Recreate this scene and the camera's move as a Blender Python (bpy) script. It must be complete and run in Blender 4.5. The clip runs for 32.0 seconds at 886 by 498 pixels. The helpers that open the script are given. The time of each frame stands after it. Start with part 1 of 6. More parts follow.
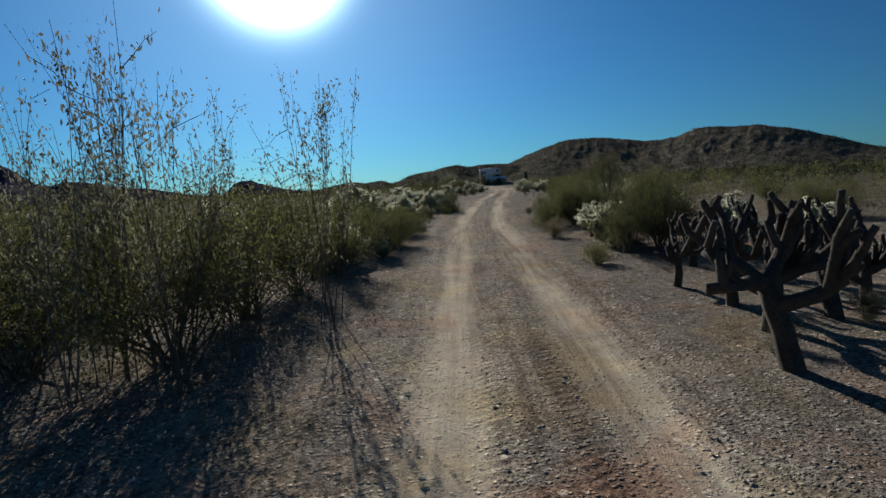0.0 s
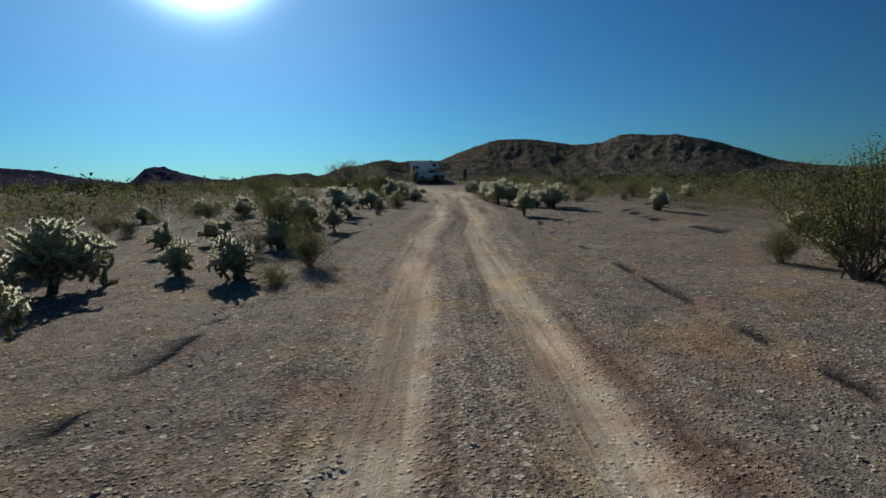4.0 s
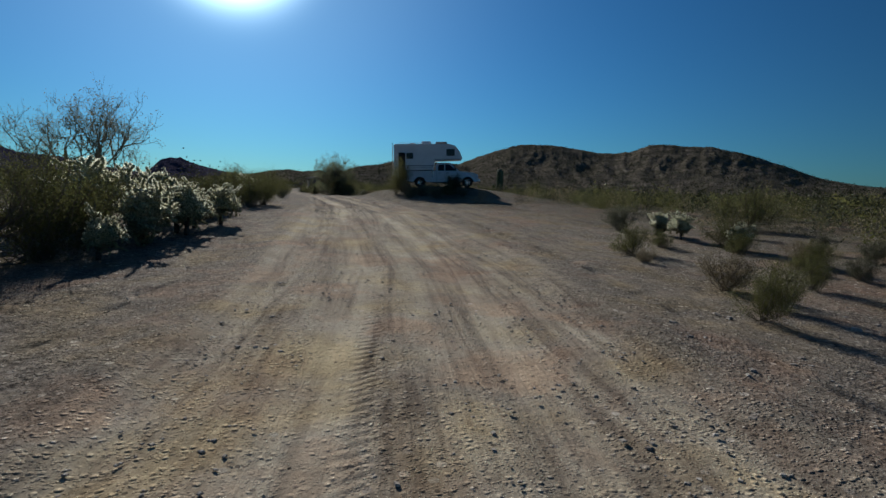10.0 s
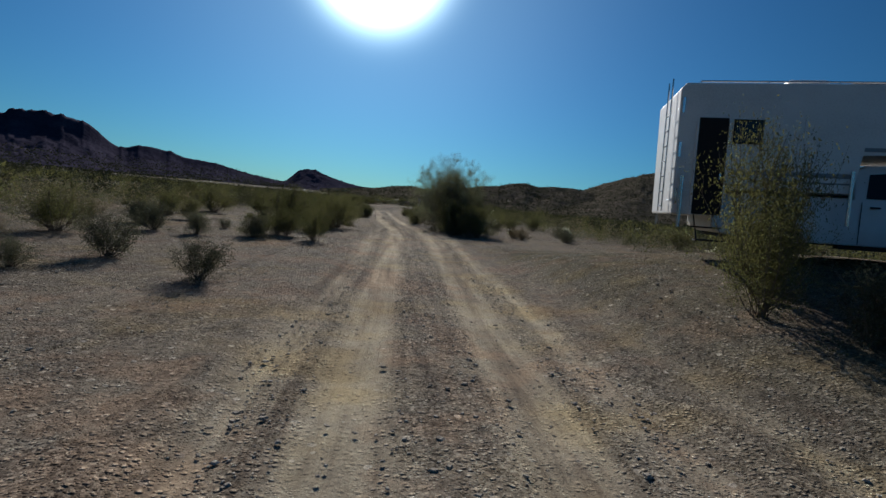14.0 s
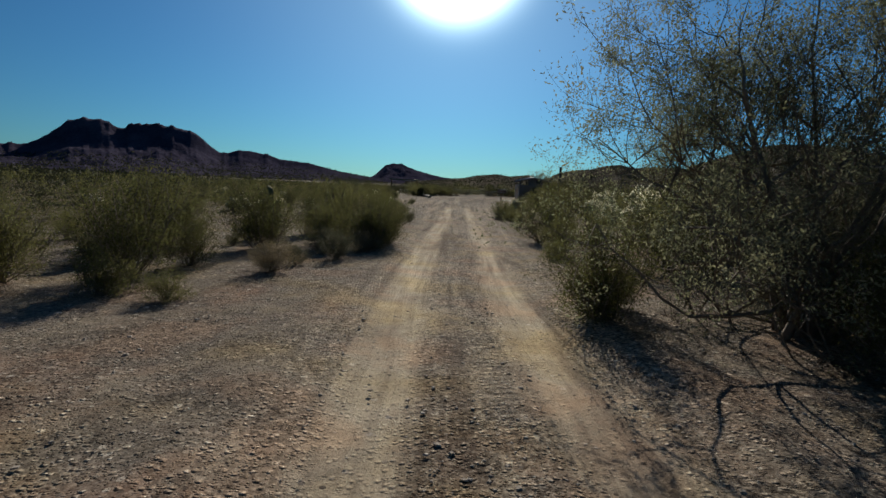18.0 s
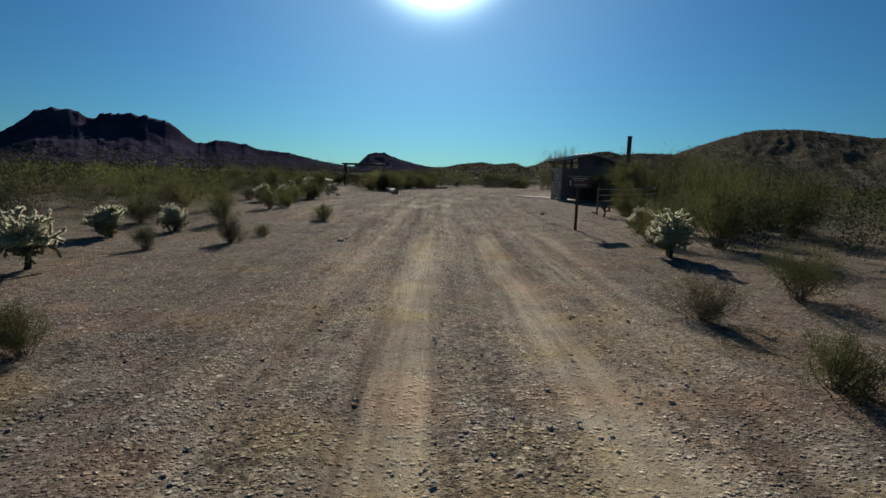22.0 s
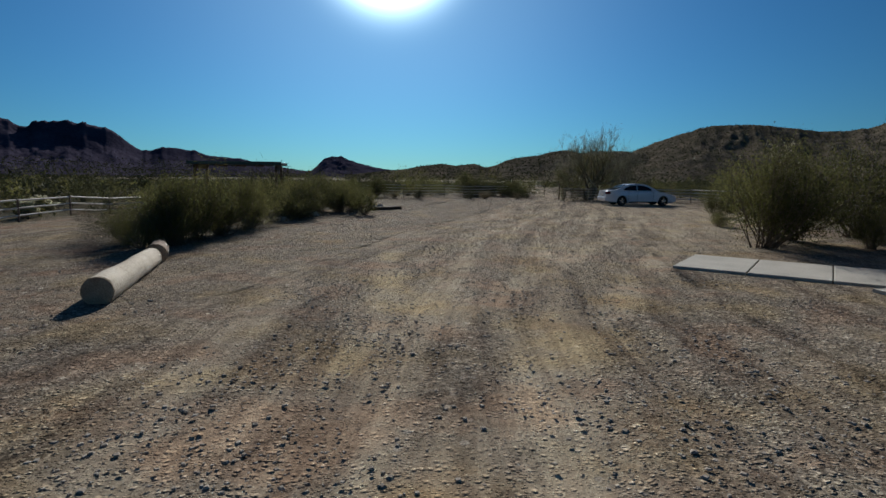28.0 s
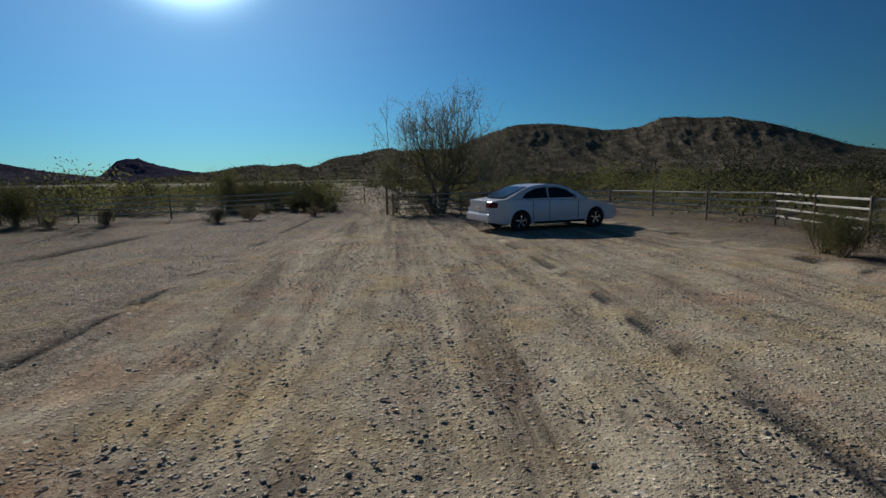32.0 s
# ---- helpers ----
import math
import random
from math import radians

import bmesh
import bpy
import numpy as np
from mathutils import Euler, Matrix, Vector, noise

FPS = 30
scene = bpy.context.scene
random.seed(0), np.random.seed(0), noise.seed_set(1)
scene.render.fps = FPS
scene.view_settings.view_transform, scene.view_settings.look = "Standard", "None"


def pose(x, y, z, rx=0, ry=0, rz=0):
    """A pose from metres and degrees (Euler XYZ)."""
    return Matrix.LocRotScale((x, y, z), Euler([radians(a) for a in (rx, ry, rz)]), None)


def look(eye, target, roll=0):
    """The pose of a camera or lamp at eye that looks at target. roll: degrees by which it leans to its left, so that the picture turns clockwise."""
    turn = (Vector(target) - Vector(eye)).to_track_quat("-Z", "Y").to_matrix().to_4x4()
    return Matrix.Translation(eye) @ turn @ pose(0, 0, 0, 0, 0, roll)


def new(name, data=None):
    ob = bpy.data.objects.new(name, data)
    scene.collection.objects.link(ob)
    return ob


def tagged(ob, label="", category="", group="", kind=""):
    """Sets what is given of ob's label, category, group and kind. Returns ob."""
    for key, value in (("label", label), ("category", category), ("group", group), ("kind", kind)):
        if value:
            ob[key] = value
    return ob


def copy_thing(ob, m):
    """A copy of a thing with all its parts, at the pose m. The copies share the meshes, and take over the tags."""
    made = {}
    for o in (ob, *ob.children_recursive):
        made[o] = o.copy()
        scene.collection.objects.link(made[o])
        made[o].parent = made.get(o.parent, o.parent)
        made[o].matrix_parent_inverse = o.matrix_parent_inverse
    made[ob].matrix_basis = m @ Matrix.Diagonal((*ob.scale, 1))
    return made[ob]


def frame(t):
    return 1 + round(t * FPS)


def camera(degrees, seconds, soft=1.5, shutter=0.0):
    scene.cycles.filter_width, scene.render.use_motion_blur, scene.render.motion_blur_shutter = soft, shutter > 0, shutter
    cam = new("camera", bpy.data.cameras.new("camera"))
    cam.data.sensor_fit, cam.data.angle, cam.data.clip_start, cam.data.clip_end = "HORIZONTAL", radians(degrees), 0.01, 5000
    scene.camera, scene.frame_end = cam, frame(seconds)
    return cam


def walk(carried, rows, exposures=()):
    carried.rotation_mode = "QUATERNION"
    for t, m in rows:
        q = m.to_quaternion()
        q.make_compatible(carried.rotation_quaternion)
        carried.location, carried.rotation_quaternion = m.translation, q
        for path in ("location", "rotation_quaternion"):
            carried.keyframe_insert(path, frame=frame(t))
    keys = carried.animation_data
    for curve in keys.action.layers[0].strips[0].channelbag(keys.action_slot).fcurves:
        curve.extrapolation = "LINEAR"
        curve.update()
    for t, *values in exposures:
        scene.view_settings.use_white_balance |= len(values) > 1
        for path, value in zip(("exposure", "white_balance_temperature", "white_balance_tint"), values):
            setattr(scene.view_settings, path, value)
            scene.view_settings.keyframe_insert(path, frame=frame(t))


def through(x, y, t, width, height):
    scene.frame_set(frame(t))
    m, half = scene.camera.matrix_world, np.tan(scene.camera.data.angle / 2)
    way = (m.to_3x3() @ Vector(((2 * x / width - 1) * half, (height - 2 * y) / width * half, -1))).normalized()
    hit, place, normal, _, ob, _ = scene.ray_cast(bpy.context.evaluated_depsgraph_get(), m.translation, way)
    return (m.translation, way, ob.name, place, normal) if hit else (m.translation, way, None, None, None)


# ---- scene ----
cam = camera(80.4, 32.0)
PATH = [
    (0, (-2.485, -2.135, 0.769), (-1.773, -0.281, 0.541), -3.2),
    (0.5, (-0.773, 1.575, 0.830), (0.005, 3.402, 0.595), -2.6),
    (1, (0.977, 5.199, 0.939), (1.790, 7.011, 0.706), -2.4),
    (1.5, (2.467, 8.716, 0.987), (3.271, 10.533, 0.764), -2.3),
    (2, (3.967, 12.287, 0.990), (4.761, 14.107, 0.748), -3.9),
    (2.5, (5.507, 15.879, 0.956), (6.313, 17.692, 0.704), -4.0),
    (3, (7.226, 19.598, 0.982), (8.080, 21.389, 0.726), -3.4),
    (3.5, (9.124, 23.383, 1.116), (10.044, 25.140, 0.860), -1.9),
    (5.5, (19.183, 41.008, 1.391), (20.172, 42.728, 1.145), -0.4),
    (6, (21.746, 45.661, 1.462), (22.741, 47.378, 1.211), -0.6),
    (6.5, (24.180, 50.182, 1.511), (25.175, 51.897, 1.248), -0.5),
    (7, (26.554, 54.389, 1.549), (27.542, 56.108, 1.290), -0.4),
    (7.5, (28.798, 58.435, 1.611), (29.787, 60.155, 1.359), 0.0),
    (8, (30.996, 62.532, 1.700), (31.983, 64.253, 1.448), 0.9),
    (8.5, (33.236, 66.633, 1.744), (34.213, 68.361, 1.496), 1.5),
    (9, (35.389, 70.689, 1.770), (36.347, 72.427, 1.529), 1.6),
    (9.5, (37.389, 74.928, 1.824), (38.326, 76.678, 1.580), 1.7),
    (10, (39.361, 79.411, 1.888), (40.269, 81.177, 1.649), 1.7),
    (10.5, (40.847, 83.348, 1.957), (41.724, 85.130, 1.727), 2.0),
    (11, (42.455, 87.782, 2.041), (43.279, 89.590, 1.814), 2.6),
    (11.5, (43.890, 92.188, 2.188), (44.663, 94.020, 1.980), 3.0),
    (12, (44.929, 96.093, 2.326), (45.646, 97.947, 2.113), 2.7),
    (12.5, (45.683, 99.472, 2.393), (46.327, 101.354, 2.180), 2.8),
    (13, (46.452, 103.249, 2.424), (47.034, 105.152, 2.224), 3.4),
    (13.5, (47.331, 106.486, 2.361), (47.855, 108.408, 2.180), 5.3),
    (15.5, (50.296, 122.681, 2.294), (50.741, 124.620, 2.088), 4.0),
    (16, (51.300, 127.099, 2.271), (51.737, 129.040, 2.065), 4.4),
    (16.5, (52.146, 131.461, 2.211), (52.540, 133.411, 2.009), 4.7),
    (17, (52.805, 135.776, 2.066), (53.124, 137.739, 1.856), 4.4),
    (17.5, (53.353, 140.102, 1.926), (53.593, 142.073, 1.691), 3.9),
    (18, (53.679, 144.252, 1.889), (53.859, 146.229, 1.644), 2.4),
    (18.5, (54.008, 148.418, 1.895), (54.172, 150.395, 1.641), 1.8),
    (19, (54.428, 152.469, 1.872), (54.606, 154.443, 1.604), 1.3),
    (19.5, (54.849, 156.263, 1.817), (55.049, 158.235, 1.545), 1.4),
    (20, (55.301, 160.235, 1.730), (55.528, 162.204, 1.461), 1.6),
    (20.5, (55.808, 164.132, 1.659), (56.050, 166.097, 1.381), 1.8),
    (21, (56.161, 167.881, 1.620), (56.398, 169.847, 1.339), 1.6),
    (21.5, (56.503, 171.623, 1.598), (56.740, 173.589, 1.314), 1.7),
    (22, (56.924, 175.572, 1.597), (57.162, 177.538, 1.313), 1.8),
    (22.5, (57.371, 179.634, 1.564), (57.617, 181.599, 1.281), 2.0),
    (23, (57.892, 183.596, 1.543), (58.151, 185.559, 1.257), 2.9),
    (23.5, (58.288, 186.999, 1.558), (58.561, 188.959, 1.271), 4.5),
    (24, (58.631, 189.710, 1.566), (58.910, 191.671, 1.289), 5.0),
    (24.5, (58.776, 191.403, 1.571), (59.051, 193.365, 1.294), 5.2),
    (26.5, (59.633, 199.040, 1.633), (59.935, 201.000, 1.370), 2.9),
    (27, (60.107, 201.630, 1.682), (60.437, 203.586, 1.425), 1.3),
    (27.5, (60.630, 204.197, 1.720), (60.982, 206.149, 1.466), 0.7),
    (28, (61.128, 206.504, 1.708), (61.509, 208.448, 1.435), 0.4),
    (28.5, (61.582, 208.797, 1.712), (62.009, 210.733, 1.447), 1.0),
    (29, (62.221, 211.127, 1.729), (62.695, 213.053, 1.472), 0.5),
    (29.5, (63.183, 213.954, 1.721), (63.711, 215.864, 1.450), -0.4),
    (30, (64.209, 216.549, 1.722), (64.784, 218.444, 1.444), -1.2),
    (30.5, (65.219, 219.047, 1.717), (65.846, 220.926, 1.440), -1.8),
    (31, (66.171, 221.307, 1.739), (66.838, 223.172, 1.468), -1.8),
    (31.5, (67.332, 223.408, 1.736), (68.099, 225.235, 1.460), -1.7),
    (32, (69.369, 225.689, 1.687), (70.348, 227.410, 1.406), -1.2),
]
walk(cam, [(t, look(eye, target, roll)) for t, eye, target, roll in PATH],
     exposures=[(0, 0.55, 6450, 10), (3.5, 0.62, 6500, 10), (6, 0.52, 6350, 10), (9, 0.42, 6300, 10), (13, 0.28, 6350, 10), (16, 0.44, 6900, 11), (20, 0.5, 7100, 11), (24, 0.44, 6700, 10), (32, 0.42, 6600, 10)])

# ---- light ----
SUN_AZ, SUN_EL = 5.5, 23.5   # degrees right of +y, above the horizon
world = bpy.data.worlds.new("sky")
scene.world = world
world.use_nodes = True
wn = world.node_tree
sky = wn.nodes.new("ShaderNodeTexSky")
sky.sky_type = "NISHITA"
sky.sun_disc = False
sky.sun_elevation = radians(SUN_EL)
sky.sun_rotation = radians(SUN_AZ)
sky.altitude = 500
sky.air_density, sky.dust_density, sky.ozone_density = 1.0, 0.1, 4.0
# clear desert sky: the blue deepened, and the bright aureole round the sun
tone = wn.nodes.new("ShaderNodeMix")
tone.data_type, tone.blend_type = "RGBA", "MULTIPLY"
tone.inputs[0].default_value = 1.0
tone.inputs[7].default_value = (0.29, 0.75, 1.03, 1)
wn.links.new(sky.outputs[0], tone.inputs[6])
phase = wn.nodes.new("ShaderNodeMath")
phase.operation = "MULTIPLY"
veil = wn.nodes.new("ShaderNodeMath")
veil.operation = "MULTIPLY_ADD"
veil.inputs[1].default_value, veil.inputs[2].default_value = 0.62, 0.38
wn.links.new(phase.outputs[0], veil.inputs[0])
deep = wn.nodes.new("ShaderNodeVectorMath")
deep.operation = "SCALE"
wn.links.new(tone.outputs[2], deep.inputs[0])
wn.links.new(veil.outputs[0], deep.inputs["Scale"])
where = wn.nodes.new("ShaderNodeTexCoord")
dot = wn.nodes.new("ShaderNodeVectorMath")
dot.operation = "DOT_PRODUCT"
dot.inputs[1].default_value = (math.sin(radians(SUN_AZ)) * math.cos(radians(SUN_EL)), math.cos(radians(SUN_AZ)) * math.cos(radians(SUN_EL)), math.sin(radians(SUN_EL)))
wn.links.new(where.outputs["Generated"], dot.inputs[0])
wn.links.new(dot.outputs["Value"], phase.inputs[0])
wn.links.new(dot.outputs["Value"], phase.inputs[1])
aureole = wn.nodes.new("ShaderNodeMath")
aureole.operation = "POWER"
aureole.inputs[1].default_value = 430
wn.links.new(dot.outputs["Value"], aureole.inputs[0])
wide = wn.nodes.new("ShaderNodeMath")
wide.operation = "POWER"
wide.inputs[1].default_value = 18
wn.links.new(dot.outputs["Value"], wide.inputs[0])
both = wn.nodes.new("ShaderNodeMath")
both.operation = "MULTIPLY_ADD"
both.inputs[1].default_value = 0.0078
wn.links.new(wide.outputs[0], both.inputs[0])
wn.links.new(aureole.outputs[0], both.inputs[2])
glow = wn.nodes.new("ShaderNodeMix")
glow.data_type, glow.blend_type, glow.clamp_factor = "RGBA", "ADD", False
glow.inputs[7].default_value = (260, 350, 390, 1)
wn.links.new(both.outputs[0], glow.inputs[0])
wn.links.new(deep.outputs[0], glow.inputs[6])
wn.links.new(glow.outputs[2], wn.nodes["Background"].inputs[0])
wn.nodes["Background"].inputs[1].default_value = 0.051
sun = new("sun", bpy.data.lights.new("sun", "SUN"))
sun.data.energy, sun.data.angle, sun.data.color = 3.2, radians(0.5), (1.0, 0.95, 0.88)
sa, se = radians(SUN_AZ), radians(SUN_EL)
sun.matrix_world = look((math.sin(sa) * math.cos(se) * 50, math.cos(sa) * math.cos(se) * 50, math.sin(se) * 50), (0, 0, 0))

# ---- materials ----


def material(name, stops, scale=8.0, rough=0.85, bump=0.3, bump_scale=40.0, fine=60.0, metal=0.0, coord="Object", spread=0.0, through=0.0, spec=0.3, depth=0.02):
    """Mottled material: stops are colours along a two-scale noise; spread varies it from object to object."""
    m = bpy.data.materials.new(name)
    m.use_nodes = True
    t = m.node_tree
    n, l = t.nodes, t.links
    b = n["Principled BSDF"]
    co = n.new("ShaderNodeTexCoord")
    big, small = n.new("ShaderNodeTexNoise"), n.new("ShaderNodeTexNoise")
    big.inputs["Scale"].default_value, small.inputs["Scale"].default_value = scale, fine
    big.inputs["Detail"].default_value = small.inputs["Detail"].default_value = 5
    for x in (big, small):
        l.new(co.outputs[coord], x.inputs["Vector"])
    mix = n.new("ShaderNodeMath")
    mix.operation = "MULTIPLY_ADD"
    mix.inputs[1].default_value = 0.45
    l.new(small.outputs[0], mix.inputs[0])
    sc = n.new("ShaderNodeMath")
    sc.operation = "MULTIPLY"
    sc.inputs[1].default_value = 0.55
    l.new(big.outputs[0], sc.inputs[0])
    l.new(sc.outputs[0], mix.inputs[2])
    src = mix.outputs[0]
    if spread:
        info, add = n.new("ShaderNodeObjectInfo"), n.new("ShaderNodeMath")
        add.operation = "MULTIPLY_ADD"
        add.inputs[1].default_value = spread
        l.new(info.outputs["Random"], add.inputs[0])
        l.new(src, add.inputs[2])
        sub = n.new("ShaderNodeMath")
        sub.operation = "SUBTRACT"
        sub.inputs[1].default_value = spread / 2
        l.new(add.outputs[0], sub.inputs[0])
        src = sub.outputs[0]
    ramp = n.new("ShaderNodeValToRGB")
    e = ramp.color_ramp.elements
    lo, hi = 0.33, 0.67
    while len(e) < len(stops):
        e.new(0.5)
    for i, c in enumerate(stops):
        e[i].position = lo + (hi - lo) * i / max(1, len(stops) - 1)
        e[i].color = (*c, 1)
    l.new(src, ramp.inputs[0])
    l.new(ramp.outputs[0], b.inputs["Base Color"])
    b.inputs["Roughness"].default_value = rough
    b.inputs["Metallic"].default_value = metal
    b.inputs["Specular IOR Level"].default_value = spec
    if bump:
        bn, bp = n.new("ShaderNodeTexNoise"), n.new("ShaderNodeBump")
        bn.inputs["Scale"].default_value, bn.inputs["Detail"].default_value = bump_scale, 6
        bp.inputs["Strength"].default_value, bp.inputs["Distance"].default_value = bump, depth
        l.new(co.outputs[coord], bn.inputs["Vector"])
        l.new(bn.outputs[0], bp.inputs["Height"])
        l.new(bp.outputs[0], b.inputs["Normal"])
    if through:
        tr, ms = n.new("ShaderNodeBsdfTranslucent"), n.new("ShaderNodeMixShader")
        ms.inputs[0].default_value = through
        l.new(ramp.outputs[0], tr.inputs[0])
        out = n["Material Output"]
        l.new(b.outputs[0], ms.inputs[1])
        l.new(tr.outputs[0], ms.inputs[2])
        l.new(ms.outputs[0], out.inputs[0])
    return m


def plain(name, colour, rough=0.5, metal=0.0, bump=0.05, spec=0.5):
    d = tuple(c * 0.86 for c in colour)
    return material(name, [d, colour], 3.0, rough, bump, 90, 150, metal, spec=spec, depth=0.004)


def glass_mat(name, colour, rough=0.05):
    m = bpy.data.materials.new(name)
    m.use_nodes = True
    b = m.node_tree.nodes["Principled BSDF"]
    b.inputs["Base Color"].default_value = (*colour, 1)
    b.inputs["Roughness"].default_value = rough
    b.inputs["Specular IOR Level"].default_value = 0.25
    return m


LEAF = material("creosote_leaf", [(0.056, 0.059, 0.021), (0.100, 0.102, 0.037), (0.162, 0.157, 0.060)], 1.6, 0.75, 0, fine=14, spread=0.25, through=0.58, spec=0.15)
SAGE = material("bursage_leaf", [(0.062, 0.066, 0.040), (0.105, 0.108, 0.064), (0.17, 0.167, 0.105)], 2.0, 0.85, 0, fine=20, spread=0.3, through=0.33, spec=0.15)
# darker than LEAF: the shade inside dense growth is put into the colour
SHADED_BRUSH = material("shaded_brush", [(0.028, 0.032, 0.016), (0.05, 0.054, 0.027), (0.085, 0.085, 0.045)], 0.05, 0.85, 0, fine=3, through=0.15, spec=0.1)
DRY = material("dry_leaf", [(0.13, 0.10, 0.06), (0.22, 0.18, 0.10), (0.30, 0.25, 0.15)], 2.0, 0.8, 0, fine=20, spread=0.2, through=0.25)
PALE = material("pale_twig_leaf", [(0.16, 0.15, 0.10), (0.26, 0.24, 0.16), (0.34, 0.31, 0.22)], 2.0, 0.8, 0, fine=20, spread=0.2, through=0.35)
FEATHER = material("feathery_leaf", [(0.10, 0.115, 0.06), (0.17, 0.18, 0.10), (0.26, 0.26, 0.16)], 2.0, 0.8, 0, fine=20, spread=0.2, through=0.5, spec=0.15)
STEM = material("stem_bark", [(0.09, 0.07, 0.055), (0.18, 0.145, 0.11)], 6, 0.9, 0.4)
CHOLLA_SKIN = material("cholla_skin", [(0.20, 0.21, 0.11), (0.36, 0.36, 0.21)], 9, 0.8, 0.4, spread=0.2, through=0.3)
CHOLLA_BARK = material("cholla_bark", [(0.03, 0.025, 0.02), (0.09, 0.075, 0.06)], 9, 0.95, 0.6)
SPINE = material("cholla_spine", [(0.70, 0.68, 0.50), (0.82, 0.79, 0.60), (0.88, 0.86, 0.70)], 3, 0.6, 0, through=0.8)
OLD_SPINE = material("cholla_old_spine", [(0.17, 0.155, 0.10), (0.30, 0.27, 0.18)], 3, 0.8, 0, through=0.4)
SAGUARO = material("saguaro_skin", [(0.05, 0.065, 0.03), (0.10, 0.12, 0.06)], 5, 0.7, 0.3)
PEAR = material("prickly_pear_skin", [(0.08, 0.11, 0.05), (0.15, 0.18, 0.09)], 7, 0.65, 0.2, spread=0.2)
STONE = material("pebble_stone", [(0.13, 0.11, 0.092), (0.33, 0.285, 0.232), (0.50, 0.45, 0.38)], 9.0, 0.9, 0.4, 30)
ROCK = material("rock_stone", [(0.30, 0.26, 0.22), (0.44, 0.39, 0.33)], 4, 0.9, 0.6, 18)
HILL = material("hill_slope", [(0.046, 0.045, 0.033), (0.082, 0.074, 0.055), (0.125, 0.107, 0.083), (0.21, 0.175, 0.14)], 0.03, 0.95, 0.8, 0.3, fine=0.35, depth=1.8, spec=0.0)
# distance haze is put into the rock colour as a blue-purple tint
HAZY_CRAG = material("hazy_crag_rock", [(0.029, 0.027, 0.043), (0.050, 0.046, 0.070), (0.076, 0.069, 0.096)], 0.012, 0.95, 0.8, 0.06, fine=0.1, depth=6.0, spec=0.0)


def ground_material():
    m = bpy.data.materials.new("desert_ground")
    m.use_nodes = True
    t = m.node_tree
    n, l = t.nodes, t.links
    b = n["Principled BSDF"]
    b.inputs["Roughness"].default_value = 0.95
    b.inputs["Specular IOR Level"].default_value = 0.02
    co = n.new("ShaderNodeTexCoord").outputs["Object"]

    def tex(scale, detail=6, rough=0.6, kind="ShaderNodeTexNoise"):
        x = n.new(kind)
        x.inputs["Scale"].default_value = scale
        if kind == "ShaderNodeTexNoise":
            x.inputs["Detail"].default_value, x.inputs["Roughness"].default_value = detail, rough
        l.new(co, x.inputs["Vector"])
        return x.outputs[0]

    def ramp(src, stops):
        r = n.new("ShaderNodeValToRGB")
        e = r.color_ramp.elements
        while len(e) < len(stops):
            e.new(0.5)
        for i, (p, c) in enumerate(stops):
            e[i].position, e[i].color = p, (*c, 1)
        l.new(src, r.inputs[0])
        return r.outputs[0]

    def mix(f, a, c):
        x = n.new("ShaderNodeMix")
        x.data_type = "RGBA"
        l.new(f, x.inputs[0])
        l.new(a, x.inputs[6])
        l.new(c, x.inputs[7])
        return x.outputs[2]

    def mul(a, c, op="MULTIPLY", clamp=False):
        x = n.new("ShaderNodeMath")
        x.operation, x.use_clamp = op, clamp
        for i, v in enumerate((a, c)):
            if isinstance(v, (int, float)):
                x.inputs[i].default_value = v
            else:
                l.new(v, x.inputs[i])
        return x.outputs[0]

    def cells(scale, rand=1.0):
        x = n.new("ShaderNodeTexVoronoi")
        x.inputs["Scale"].default_value, x.inputs["Randomness"].default_value = scale, rand
        l.new(co, x.inputs["Vector"])
        s = n.new("ShaderNodeSeparateColor")
        l.new(x.outputs["Color"], s.inputs[0])
        return x.outputs["Distance"], s.outputs[0], s.outputs[1]

    def value(v):
        x = n.new("ShaderNodeValue")
        x.outputs[0].default_value = v
        return x.outputs[0]

    road, rut = n.new("ShaderNodeAttribute"), n.new("ShaderNodeAttribute")
    road.attribute_name, rut.attribute_name = "road", "rut"
    fine_d, fine_r, fine_g = cells(48)
    mid_d, mid_r, mid_g = cells(21)
    big_d, big_r, big_g = cells(9)
    noise_fine = tex(70, 6, 0.75)
    patch = tex(0.35, 5, 0.6)
    broad = tex(1.3, 6, 0.65)
    # angular chips of many greys, pale quartz among them
    chips = ramp(fine_r, [(0.05, (0.045, 0.04, 0.036)), (0.4, (0.14, 0.122, 0.104)), (0.75, (0.28, 0.25, 0.215)), (0.93, (0.46, 0.42, 0.36))])
    lumps = ramp(mid_r, [(0.05, (0.04, 0.035, 0.032)), (0.5, (0.165, 0.145, 0.122)), (0.95, (0.40, 0.36, 0.305))])
    gravel = mix(value(0.4), chips, lumps)
    dust = ramp(broad, [(0.32, (0.165, 0.14, 0.113)), (0.5, (0.245, 0.21, 0.167)), (0.7, (0.33, 0.285, 0.225))])
    tint = ramp(patch, [(0.35, (0.06, 0.05, 0.045)), (0.55, (0.095, 0.08, 0.07)), (0.7, (0.15, 0.128, 0.107))])
    stony = ramp(tex(0.55, 6, 0.75), [(0.40, (0.35, 0.35, 0.35)), (0.56, (1.0, 1.0, 1.0))])
    wild = mix(value(0.38), mix(stony, dust, gravel), tint)
    sand = ramp(mul(mul(broad, 0.6), mul(noise_fine, 0.4), "ADD"), [(0.36, (0.25, 0.215, 0.168)), (0.5, (0.34, 0.297, 0.232)), (0.64, (0.42, 0.372, 0.298))])
